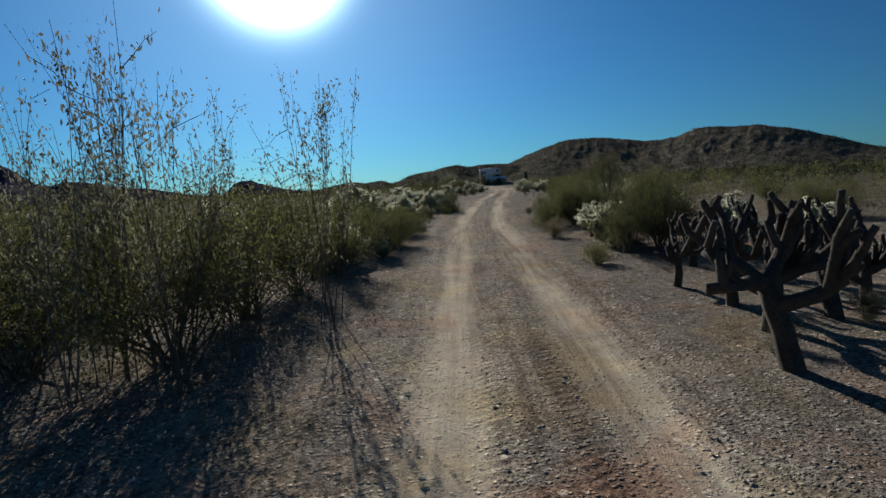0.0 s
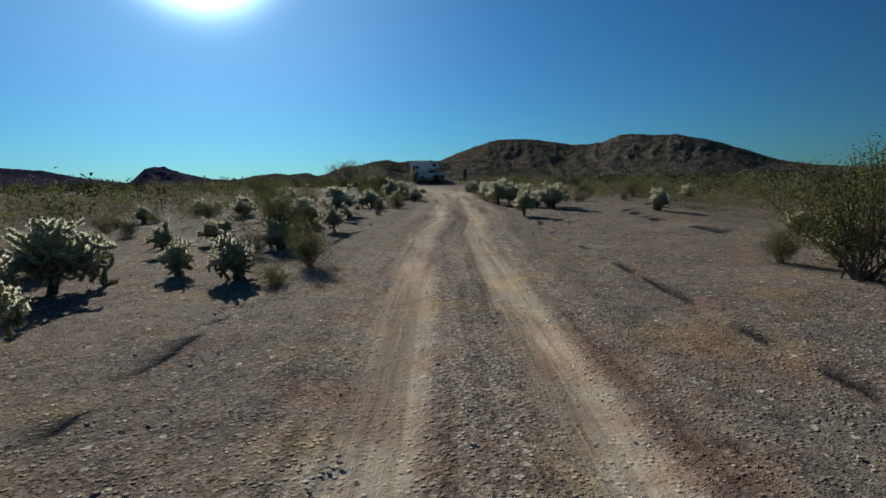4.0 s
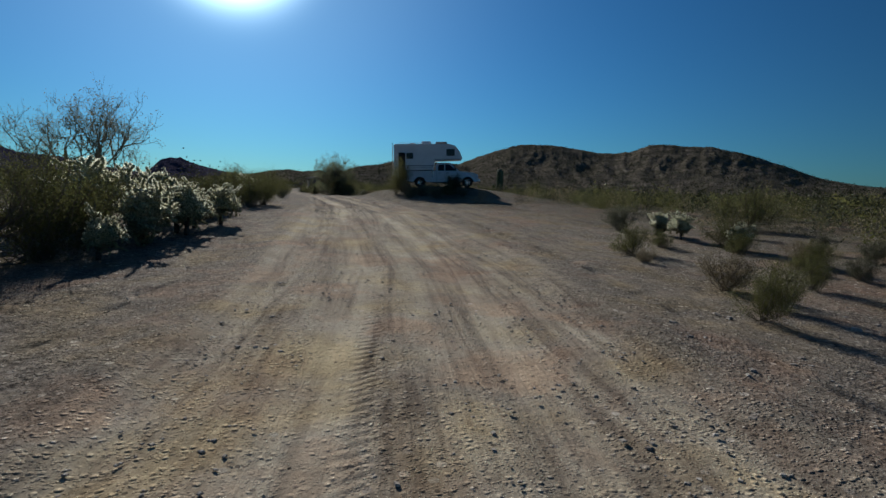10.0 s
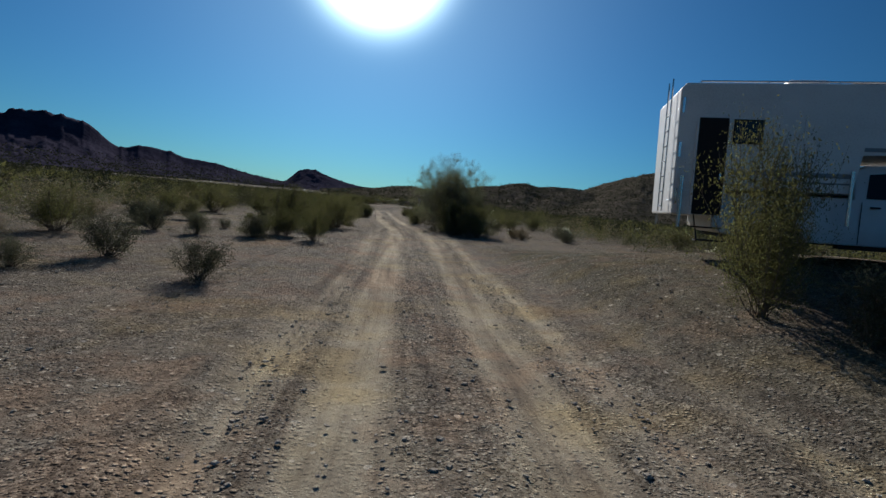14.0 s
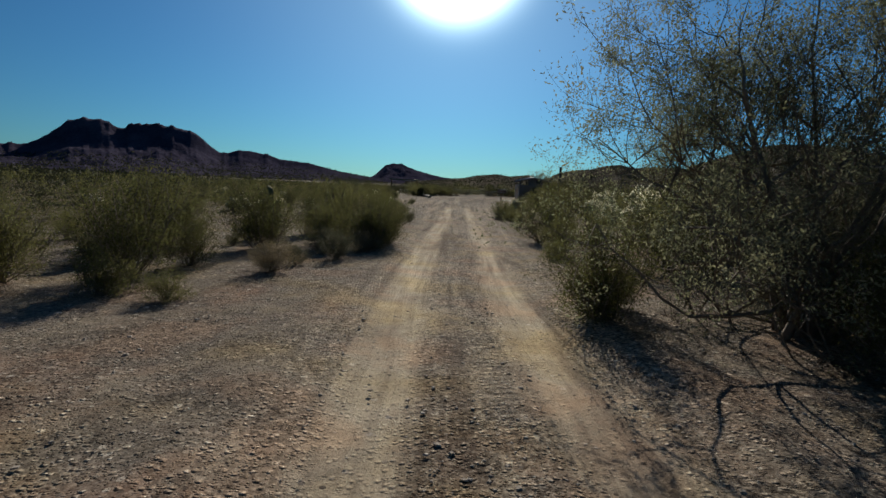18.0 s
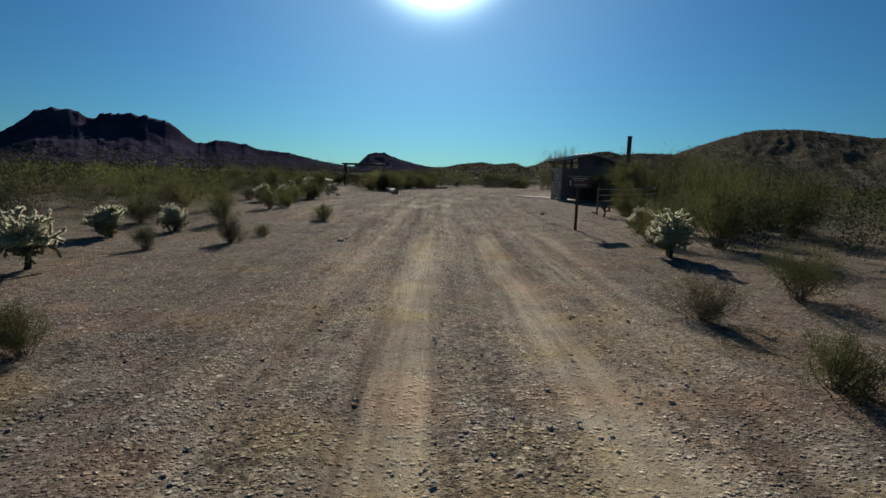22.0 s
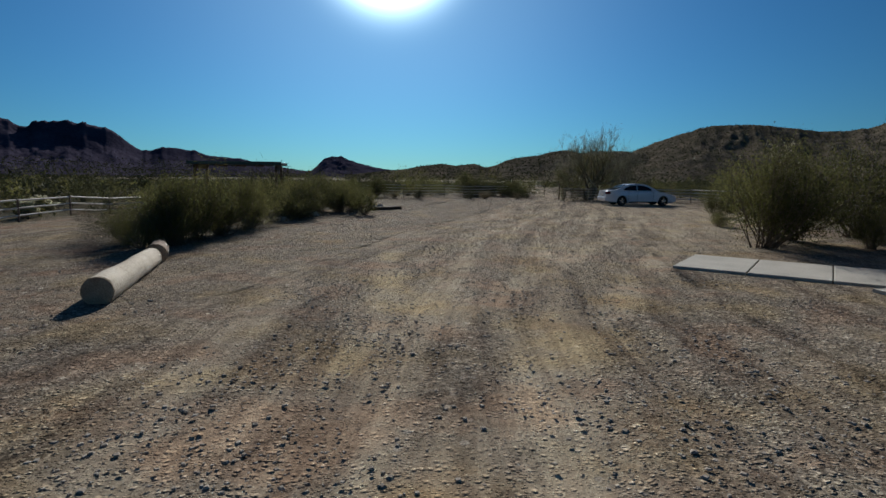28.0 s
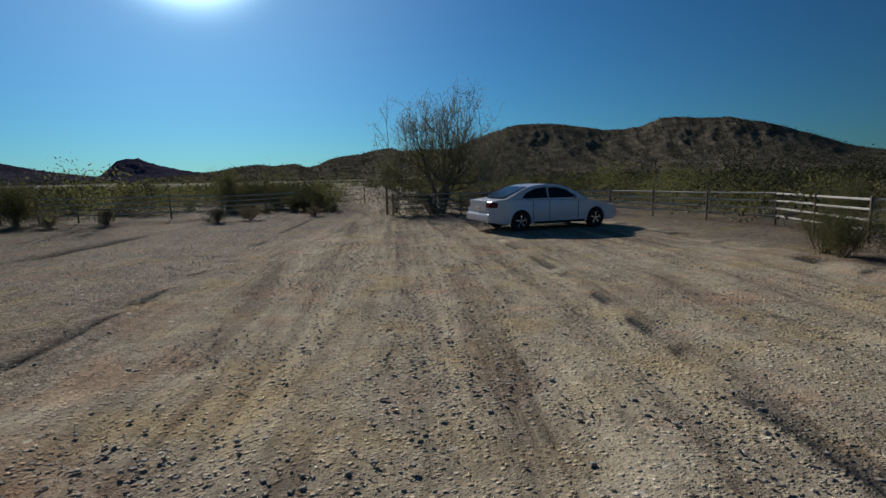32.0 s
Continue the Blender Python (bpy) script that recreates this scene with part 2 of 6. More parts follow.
    grit = mix(mul(mul(stony, 0.75), 0.15, "ADD"), dust, gravel)
    track = mix(rut.outputs["Fac"], grit, sand)
    edge = mul(mul(tex(3.0, 5), 0.9, "ADD"), road.outputs["Fac"], "MULTIPLY", True)
    # litter and low growth cover the flats away from the track
    cover = n.new("ShaderNodeAttribute")
    cover.attribute_name = "cover"
    litter = ramp(patch, [(0.3, (0.042, 0.044, 0.026)), (0.7, (0.085, 0.08, 0.05))])
    wild = mix(mul(cover.outputs["Fac"], mul(mul(broad, 0.7), 0.5, "ADD"), "MULTIPLY", True), wild, litter)
    colour = mix(edge, wild, track)
    rust = mul(mul(tex(0.4, 6, 0.65), 0.53, "SUBTRACT", True), 4.0, "MULTIPLY", True)
    rc = n.new("ShaderNodeRGB")
    rc.outputs[0].default_value = (0.22, 0.15, 0.112, 1)
    colour = mix(rust, colour, rc.outputs[0])
    # single larger stones, sparse on the wheel tracks
    keep = mul(mul(big_r, mul(mul(rut.outputs["Fac"], road.outputs["Fac"]), 0.30), "SUBTRACT"), 0.60, "GREATER_THAN")
    spot = mul(keep, mul(big_d, mul(mul(big_g, 0.16), 0.14, "ADD"), "LESS_THAN"))
    few = mul(mul(mid_g, mul(mul(rut.outputs["Fac"], road.outputs["Fac"]), 0.30), "SUBTRACT"), 0.62, "GREATER_THAN")
    spot2 = mul(few, mul(mid_d, 0.33, "LESS_THAN"))
    pale = ramp(big_g, [(0.0, (0.04, 0.036, 0.034)), (0.5, (0.17, 0.15, 0.132)), (1.0, (0.47, 0.43, 0.37))])
    colour = mix(spot, colour, pale)
    colour = mix(mul(spot2, 0.8), colour, ramp(mid_r, [(0.0, (0.055, 0.048, 0.044)), (0.6, (0.18, 0.16, 0.14)), (1.0, (0.52, 0.48, 0.42))]))
    warm = n.new("ShaderNodeMix")
    warm.data_type, warm.blend_type = "RGBA", "MULTIPLY"
    warm.inputs[0].default_value = 1.0
    warm.inputs[7].default_value = (1.26, 1.21, 1.09, 1)
    l.new(colour, warm.inputs[6])
    colour = warm.outputs[2]
    mottle = ramp(mul(mul(tex(16, 6, 0.95), 0.55), mul(tex(4.5, 6, 0.85), 0.45), "ADD"), [(0.42, (0.30, 0.30, 0.31)), (0.49, (0.95, 0.95, 0.95)), (0.60, (1.3, 1.28, 1.25))])
    mm = n.new("ShaderNodeMix")
    mm.data_type, mm.blend_type = "RGBA", "MULTIPLY"
    l.new(mul(mul(1.0, mul(mul(rut.outputs["Fac"], road.outputs["Fac"]), 0.75), "SUBTRACT", True), 0.9), mm.inputs[0])
    l.new(colour, mm.inputs[6])
    l.new(mottle, mm.inputs[7])
    colour = mm.outputs[2]
    blush = ramp(tex(0.75, 4, 0.55), [(0.36, (1.07, 1.01, 0.87)), (0.46, (1.0, 1.0, 1.0)), (0.54, (0.96, 0.98, 1.04)), (0.64, (1.06, 0.95, 0.93))])
    tm = n.new("ShaderNodeMix")
    tm.data_type, tm.blend_type = "RGBA", "MULTIPLY"
    tm.inputs[0].default_value = 1.0
    l.new(colour, tm.inputs[6])
    l.new(blush, tm.inputs[7])
    colour = tm.outputs[2]
    # long streaks that wheels have drawn along the track
    sd, al = n.new("ShaderNodeAttribute"), n.new("ShaderNodeAttribute")
    sd.attribute_name, al.attribute_name = "side", "along"
    drawn = n.new("ShaderNodeCombineXYZ")
    l.new(mul(sd.outputs["Fac"], 5.5), drawn.inputs[0])
    l.new(mul(al.outputs["Fac"], 0.16), drawn.inputs[1])
    sx = n.new("ShaderNodeTexNoise")
    sx.inputs["Scale"].default_value, sx.inputs["Detail"].default_value, sx.inputs["Roughness"].default_value = 1.0, 5.0, 0.62
    l.new(drawn.outputs[0], sx.inputs["Vector"])
    streak = sx.outputs[0]
    lines = ramp(streak, [(0.34, (0.70, 0.69, 0.69)), (0.48, (0.98, 0.98, 0.98)), (0.66, (1.17, 1.16, 1.13))])
    lm = n.new("ShaderNodeMix")
    lm.data_type, lm.blend_type = "RGBA", "MULTIPLY"
    l.new(mul(road.outputs["Fac"], 0.85), lm.inputs[0])
    l.new(colour, lm.inputs[6])
    l.new(lines, lm.inputs[7])
    colour = lm.outputs[2]
    band_at = n.new("ShaderNodeCombineXYZ")
    l.new(mul(sd.outputs["Fac"], 1.5), band_at.inputs[0])
    l.new(mul(al.outputs["Fac"], 0.11), band_at.inputs[1])
    band = n.new("ShaderNodeTexNoise")
    band.inputs["Scale"].default_value, band.inputs["Detail"].default_value, band.inputs["Roughness"].default_value, band.inputs["Distortion"].default_value = 1.0, 7.0, 0.7, 0.6
    l.new(band_at.outputs[0], band.inputs["Vector"])
    bands = ramp(band.outputs[0], [(0.39, (0.52, 0.475, 0.475)), (0.47, (0.92, 0.90, 0.89)), (0.55, (1.06, 1.06, 1.05)), (0.63, (1.22, 1.22, 1.20))])
    band_mix = n.new("ShaderNodeMix")
    band_mix.data_type, band_mix.blend_type = "RGBA", "MULTIPLY"
    l.new(mul(road.outputs["Fac"], 0.8), band_mix.inputs[0])
    l.new(colour, band_mix.inputs[6])
    l.new(bands, band_mix.inputs[7])
    colour = band_mix.outputs[2]
    l.new(colour, b.inputs["Base Color"])
    loose = mul(1.15, mul(rut.outputs["Fac"], road.outputs["Fac"]), "SUBTRACT", True)
    chip_h = mul(mul(mul(0.52, fine_d, "SUBTRACT", True), mul(mul(fine_g, 0.38, "SUBTRACT", True), 3.0, "MULTIPLY", True)), 0.055)
    lump_h = mul(mul(mul(0.50, mid_d, "SUBTRACT", True), mul(mul(mid_r, 0.45, "SUBTRACT", True), 3.0, "MULTIPLY", True)), 0.10)
    h = mul(mul(chip_h, lump_h, "ADD"), mul(loose, mul(mul(stony, 0.8), 0.3, "ADD")))
    h = mul(h, mul(mul(streak, 0.03), road.outputs["Fac"]), "ADD")
    h = mul(h, mul(mul(noise_fine, 0.003), mul(tex(7, 6, 0.7), 0.014), "ADD"), "ADD")
    h = mul(h, mul(mul(spot, 0.026), mul(spot2, 0.015), "ADD"), "ADD")
    # lugs of the tyre print
    tread, along = n.new("ShaderNodeAttribute"), n.new("ShaderNodeAttribute")
    tread.attribute_name, along.attribute_name = "tread", "along"
    lug = mul(mul(along.outputs["Fac"], mul(tex(2.5, 4), 0.12), "ADD"), 52.0)
    sn = n.new("ShaderNodeMath")
    sn.operation = "SINE"
    l.new(lug, sn.inputs[0])
    h = mul(h, mul(mul(mul(sn.outputs[0], 0.010), tex(4, 3)), tread.outputs["Fac"]), "ADD")
    bp = n.new("ShaderNodeBump")
    bp.inputs["Strength"].default_value, bp.inputs["Distance"].default_value = 1.0, 1.0
    l.new(h, bp.inputs["Height"])
    l.new(bp.outputs[0], b.inputs["Normal"])
    return m


# ---- building blocks ----


def mesh_object(name, verts, faces, mat, parent=None, smooth=False):
    me = bpy.data.meshes.new(name)
    me.from_pydata([tuple(v) for v in verts], [], [tuple(f) for f in faces])
    me.materials.append(mat)
    if smooth:
        me.shade_smooth()
    ob = new(name, me)
    ob.parent = parent
    return ob


def part(name, bm, mat, parent=None, label="", smooth=False):
    me = bpy.data.meshes.new(name)
    bmesh.ops.recalc_face_normals(bm, faces=bm.faces)
    bm.to_mesh(me)
    bm.free()
    me.materials.append(mat)
    if smooth:
        me.shade_smooth()
    ob = new(name, me)
    ob.parent = parent
    return tagged(ob, label)


def box(sx, sy, sz, at=(0, 0, 0), bevel=0.0, turn=None):
    """A box of that size; at is the middle of its underside."""
    bm = bmesh.new()
    bmesh.ops.create_cube(bm, size=1)
    bmesh.ops.scale(bm, vec=(sx, sy, sz), verts=bm.verts)
    bmesh.ops.translate(bm, vec=(0, 0, sz / 2), verts=bm.verts)
    if bevel:
        bmesh.ops.bevel(bm, geom=bm.edges[:], offset=bevel, segments=2, affect="EDGES", profile=0.6)
    if turn:
        bmesh.ops.transform(bm, matrix=turn, verts=bm.verts)
    bmesh.ops.translate(bm, vec=at, verts=bm.verts)
    return bm


def rod(a, c, r0, r1=None, sides=8, bm=None):
    bm = bm or bmesh.new()
    a, c = Vector(a), Vector(c)
    d = c - a
    m = Matrix.Translation((a + c) / 2) @ d.to_track_quat("Z", "Y").to_matrix().to_4x4()
    bmesh.ops.create_cone(bm, cap_ends=True, segments=sides, radius1=r0, radius2=r0 if r1 is None else r1, depth=d.length, matrix=m)
    return bm


def prism(outline, y0, y1, bevel=0.0, taper=None):
    """A solid with the outline (x, z) from y0 to y1; taper(x, z) gives a factor on y."""
    bm = bmesh.new()
    f = taper or (lambda x, z: 1.0)
    a = [bm.verts.new((x, y0 * f(x, z), z)) for x, z in outline]
    c = [bm.verts.new((x, y1 * f(x, z), z)) for x, z in outline]
    bm.faces.new(a)
    bm.faces.new(c[::-1])
    for i in range(len(a)):
        j = (i + 1) % len(a)
        bm.faces.new((a[j], a[i], c[i], c[j]))
    if bevel:
        bmesh.ops.bevel(bm, geom=bm.edges[:], offset=bevel, segments=2, affect="EDGES", profile=0.6)
    return bm


class Soup:
    """Gathers vertices and faces for meshes of many small pieces."""

    def __init__(self, seed):
        self.v, self.f, self.n = [], [], 0
        self.rng = np.random.default_rng(seed)

    def tube(self, pts, radii, sides=4):
        pts = np.asarray(pts, float)
        ring0 = self.n
        for i, p in enumerate(pts):
            d = pts[min(i + 1, len(pts) - 1)] - pts[max(i - 1, 0)]
            d = d / (np.linalg.norm(d) + 1e-9)
            a = np.cross(d, (0.3, 0.9, 0.1))
            a /= np.linalg.norm(a) + 1e-9
            c = np.cross(d, a)
            for k in range(sides):
                w = 2 * math.pi * k / sides
                self.v.append(p + radii[i] * (a * math.cos(w) + c * math.sin(w)))
        self.n += len(pts) * sides
        for i in range(len(pts) - 1):
            for k in range(sides):
                o, q = ring0 + i * sides, (k + 1) % sides
                self.f.append((o + k, o + q, o + sides + q, o + sides + k))
        o = ring0 + (len(pts) - 1) * sides
        self.f.append(tuple(o + k for k in range(sides)))

    def leaves(self, centres, size, flat=0.0):
        """Small pointed leaves of random turn round the centres."""
        c = np.asarray(centres, float)
        k = len(c)
        d = self.rng.normal(size=(k, 3))
        d[:, 2] = d[:, 2] * (1 - flat) + 0.3
        d /= np.linalg.norm(d, axis=1)[:, None]
        s = np.cross(d, self.rng.normal(size=(k, 3)))
        s /= np.linalg.norm(s, axis=1)[:, None] + 1e-9
        w = size * self.rng.uniform(0.6, 1.4, (k, 1))
        quad = np.stack([c - d * w, c + s * w * 0.42, c + d * w, c - s * w * 0.42], 1).reshape(-1, 3)
        self.v.extend(quad)
        self.f.extend([(self.n + 4 * i, self.n + 4 * i + 1, self.n + 4 * i + 2, self.n + 4 * i + 3) for i in range(k)])
        self.n += 4 * k

    def needles(self, base, way, length, width):
        base, way = np.asarray(base, float), np.asarray(way, float)
        k = len(base)
        s = np.cross(way, self.rng.normal(size=(k, 3)))
        s /= np.linalg.norm(s, axis=1)[:, None] + 1e-9
        tri = np.stack([base - s * width, base + s * width, base + way * length], 1).reshape(-1, 3)
        self.v.extend(tri)
        self.f.extend([(self.n + 3 * i, self.n + 3 * i + 1, self.n + 3 * i + 2) for i in range(k)])
        self.n += 3 * k

    def make(self, name, mat, parent=None, label="", smooth=False):
        return tagged(mesh_object(name, self.v, self.f, mat, parent, smooth), label)


def empty(name, at=(0, 0, 0), turn=0.0):
    ob = new(name)
    ob.matrix_world = pose(*at, 0, 0, turn)
    ob.empty_display_size = 0.2
    return ob
# ---- terrain ----
ROAD = [  # centre line of the track: x, y, height, half width
    (-36.5, -63.4, -1.1, 1.6), (-2.1, -2.6, -0.88, 1.5), (5.8, 15.7, -0.68, 1.5), (8.7, 21.8, -0.6, 1.5), (19.2, 41.2, -0.28, 1.6), (22.1, 45.5, -0.18, 1.6),
    (31.4, 62.3, 0.03, 1.8), (37.9, 74.8, 0.18, 2), (42.9, 87.6, 0.45, 2.3), (46.2, 99.4, 0.7, 2.3), (48.1, 107.2, 0.68, 2.1), (50.8, 122.8, 0.64, 1.7),
    (52.4, 131.8, 0.58, 1.6), (53.8, 140.4, 0.38, 1.6), (54.7, 152.5, 0.22, 1.6), (55.6, 160.1, 0.09, 1.6), (57.0, 172.1, -0.06, 1.8), (58.2, 183.8, -0.1, 2.2),
    (59.3, 193.3, -0.04, 2.6), (60.3, 203.3, 0.05, 3), (62.5, 212.5, 0.06, 3), (66.3, 221.6, 0.06, 3), (71.7, 231.9, 0.02, 2), (82.9, 256.8, -0.1, 1.2),
    (130.3, 401.4, -0.5, 1),
]


def road_at(y):
    ys = [r[1] for r in ROAD]
    return [np.interp(y, ys, [r[i] for r in ROAD]) for i in (0, 2, 3)]


def smooth(a, b, v):
    v = np.clip((np.asarray(v, float) - a) / (b - a), 0, 1)
    return v * v * (3 - 2 * v)


def bump(x, y, cx, cy, rx, ry):
    return np.exp(-((x - cx) / rx) ** 2 - ((y - cy) / ry) ** 2)


def ripple(x, y):
    return (np.sin(x * 0.31 + 1.3 * np.sin(y * 0.17)) * np.sin(y * 0.27 + x * 0.11 + 0.7) * 0.5
            + np.sin(x * 0.83 + y * 0.41) * np.sin(y * 0.77 - x * 0.29) * 0.25)


def ground_z(x, y):
    """Height of the desert floor, without the fine ruts."""
    cx, cz, hw = road_at(y)
    u = x - cx
    off = smooth(2.5, 14, np.abs(u))
    lot = smooth(185, 195, y) * (1 - smooth(237, 250, y)) * smooth(-14, -9, u) * (1 - smooth(14, 20, u))
    z = cz + off * ripple(x, y) * 0.25 * (1 - lot)
    z = z + 1.13 * bump(x, y, 59.5, 118.8, 8.0, 6.5) * smooth(1.9, 4.2, u)
    z = z - 0.35 * smooth(4, 20, -u) * (1 - smooth(60, 80, y))
    z = z - 0.45 * smooth(2.8, 7, u) * bump(x, y, 42.4, 71.6, 9, 14)
    far = smooth(60, 500, np.hypot(x - 55, y - 130))
    return z - far * 3.0

# ---- ground ----
GROUND = ground_material()


def build_ground():
    u = np.concatenate([np.arange(0, 3.6, 0.12), np.arange(3.6, 9, 0.3), np.arange(9, 24, 1.0), 24 * 1.16 ** np.arange(34)])
    u = np.concatenate([-u[:0:-1], u])
    y = np.concatenate([-62 - 6 * 1.2 ** np.arange(32)[::-1], np.arange(-60, -8, 1.0), np.arange(-8, 240, 0.2), np.arange(240, 290, 1.0), 290 + 6 * 1.2 ** np.arange(32)])
    cx, cz, hw = road_at(y)
    fade = 1 - smooth(300, 2500, np.abs(u))
    U, Y = np.meshgrid(u, y)
    X = U + cx[:, None] * fade[None, :]
    rng = np.random.default_rng(4)
    Z = ground_z(X, Y)
    slope = np.gradient(cx, y)
    across = np.abs(U) / np.sqrt(1 + slope ** 2)[:, None]
    side = U / np.sqrt(1 + slope ** 2)[:, None]
    H = hw[:, None]
    wob = 0.12 * np.sin(Y * 0.23) + 0.08 * np.sin(Y * 0.61 + 1)
    lot = smooth(183, 195, Y) * (1 - smooth(240, 247, Y)) * (0.45 + 0.55 * smooth(-3.5, -1.5, side)) * smooth(-8.5, -6.5, side) * (1 - smooth(8, 10, side))
    branch = smooth(191, 201, Y) * (1 - smooth(1.6, 2.2, np.abs(side + 6.5 + 0.30 * (Y - 201)))) * (1 - smooth(260, 270, Y))
    wide = smooth(78, 92, Y) * (1 - smooth(109, 125, Y)) * (1 - smooth(5, 9, side)) * smooth(-4.5, -3, side)
    road = np.clip((1 - smooth(H - 0.1, H + 0.45, across + wob)) + 0.8 * lot + 0.8 * branch + 0.45 * wide, 0, 1)
    # two wheel ruts, pressed in and smooth, with a loose crown between them
    rut = np.zeros_like(Y)
    for c in (-0.78, 0.82):
        r = np.exp(-((side - c - 0.1 * np.sin(Y * 0.11)) / 0.38) ** 4)
        rut = np.maximum(rut, r)
        Z -= 0.035 * r * road
    extra = smooth(70, 85, Y) * (1 - smooth(128, 144, Y)) + smooth(170, 190, Y)
    for c, k in ((-1.7, 0.06), (1.75, -0.05), (2.6, 0.03)):
        r = np.exp(-((side - c - k * 3 * np.sin(Y * 0.06)) / 0.22) ** 2) * extra
        rut = np.maximum(rut, 0.8 * r)
        Z -= 0.025 * r * road
    rut = np.maximum(rut, (0.74 + 0.16 * np.sin(side * 5 + 0.3 * np.sin(Y * 0.1))) * road * smooth(52, 70, Y) * (1 - smooth(97, 110, Y)))
    rut *= 0.95 - 0.12 * smooth(155, 170, Y) - 0.4 * smooth(185, 197, Y)
    for px, py, az, wd in ((61.4, 210, 22, 0.3), (66.2, 216.5, 38, 0.35), (60.4, 213, 5, 0.3), (69.7, 225.3, 60, 0.35), (67.8, 229.5, -35, 0.3), (73.9, 231.5, 85, 0.35)):
        off = (X - px) * math.cos(radians(az)) - (Y - py) * math.sin(radians(az)) + 0.5 * np.sin(Y * 0.12 + px)
        for o in (-0.8, 0.8):
            rut = np.maximum(rut, 0.75 * np.exp(-((off - o) / wd) ** 4) * lot)
    rut = np.maximum(rut, 0.6 * lot * smooth(212, 228, Y))
    tread = np.exp(-((side + 0.35 + 0.15 * np.sin(Y * 0.09)) / 0.085) ** 4) * (0.35 + 0.65 * np.clip(np.sin(Y * 0.083 + 0.4), 0, 1))
    tread = np.maximum(tread, np.exp(-((side - 0.25 - 0.1 * np.sin(Y * 0.07)) / 0.085) ** 4) * np.clip(np.sin(Y * 0.12 + 2), 0, 1)) * road * (1 - 0.8 * smooth(181, 191, Y))
    Z += 0.05 * np.exp(-((across - H - 0.25) / 0.3) ** 2) * (1 - lot)
    near = 1 - smooth(9, 30, across)
    Z += near * rng.normal(size=Z.shape) * np.where(road > 0.5, 0.0025, 0.007)
    Z += near * 0.02 * np.sin(X * 3.1 + 2 * np.sin(Y * 1.7)) * np.sin(Y * 2.3 + np.sin(X * 2.9)) * (1 - 0.6 * road)
    ny, nu = Y.shape
    verts = np.stack([X, Y, Z], -1).reshape(-1, 3)
    i = np.arange(ny * nu).reshape(ny, nu)
    quads = np.stack([i[:-1, :-1], i[:-1, 1:], i[1:, 1:], i[1:, :-1]], -1).reshape(-1, 4)
    me = bpy.data.meshes.new("ground")
    me.vertices.add(len(verts))
    me.vertices.foreach_set("co", verts.ravel())
    me.loops.add(quads.size)
    me.loops.foreach_set("vertex_index", quads.ravel())
    me.polygons.add(len(quads))
    me.polygons.foreach_set("loop_start", np.arange(0, quads.size, 4))
    me.update()
    me.validate()
    for name, val in (("road", road), ("rut", np.clip(rut, 0, 1)), ("tread", tread), ("cover", np.maximum(smooth(5, 26, np.abs(U)), 0.9 * smooth(2.3, 3.4, side) * (1 - smooth(8, 11, side)) * smooth(98, 107, Y) * (1 - smooth(127, 131, Y))) * (1 - road)), ("along", Y * 1.1), ("side", side)):
        at = me.attributes.new(name, "FLOAT", "POINT")
        at.data.foreach_set("value", val.ravel().astype(np.float32))
    me.materials.append(GROUND)
    me.shade_smooth()
    return tagged(new("ground", me), "pale sandy desert ground with a rutted gravel track", "ground", kind="structure")


build_ground()


def gz(x, y):
    return float(ground_z(float(x), float(y)))


# ---- hills on the horizon ----


def ridge(name, label, profile, reach, rtop, mat, shape, spur, seed, step=0.1, crags=0.0):
    """A range seen from the track: profile gives the height of its crest by azimuth (degrees right of +y).
    reach is how far its skirt comes towards the track, shape (fan share, steepness), spur the width and depth of the spurs."""
    az = np.arange(profile[0][0], profile[-1][0] + step / 2, step)
    crest = np.interp(az, [p[0] for p in profile], [p[1] for p in profile])
    front, back = np.linspace(0, 1, 60), np.linspace(1, 0, 9)[1:]
    fan, steep = shape
    width, depth = spur
    verts = []
    for a, top in zip(az, crest):
        s, c = math.sin(radians(a)), math.cos(radians(a))
        along = rtop * radians(a)
        top = top + 4.0 + 0.022 * top * noise.fractal(Vector((along / 45, 5, seed)), 0.9, 2.0, 4)
        if crags:
            top += top * crags * max(0.0, noise.noise(Vector((along / 26, 3, seed))) + 0.15) * (0.4 + abs(noise.noise(Vector((along / 9, 8, seed)))))
        pull = reach * (1 + 0.22 * noise.noise(Vector((along / 300, 2, seed))))
        for i, k in enumerate((*front, *back)):
            r = rtop - pull * (1 - k) if i < 60 else rtop + 0.6 * reach * (1 - k)
            x, y = 55 + r * s, 130 + r * c
            if i == 0 or (i >= 60 and k == 0):
                verts.append((x, y, -9.0))
                continue
            sink = noise.ridged_multi_fractal(Vector((along / width + 0.35 * noise.noise(Vector((along / width, k * 3, seed))), k * 2.6, seed)), 0.9, 2.1, 5, 1.0, 2.0)
            lump = noise.fractal(Vector((x / 55, y / 55, seed)), 0.8, 2.2, 5)
            body = fan * k + (1 - fan) * k ** steep
            give = k ** 1.2 * (1 - k) ** 0.6
            z = top * (body + depth * (sink - 0.9) * give * 1.6 + 0.05 * lump * (0.15 + give)) - 4.0 * k
            verts.append((x, y, z - 6.0 * (1 - k)))
    m = len(front) + len(back)
    n = len(az)
    faces = [((i + 1) * m + j, (i + 1) * m + j + 1, i * m + j + 1, i * m + j) for i in range(n - 1) for j in range(m - 1)]
    return tagged(mesh_object(name, verts, faces, mat, smooth=True), label, "mountain", kind="structure")


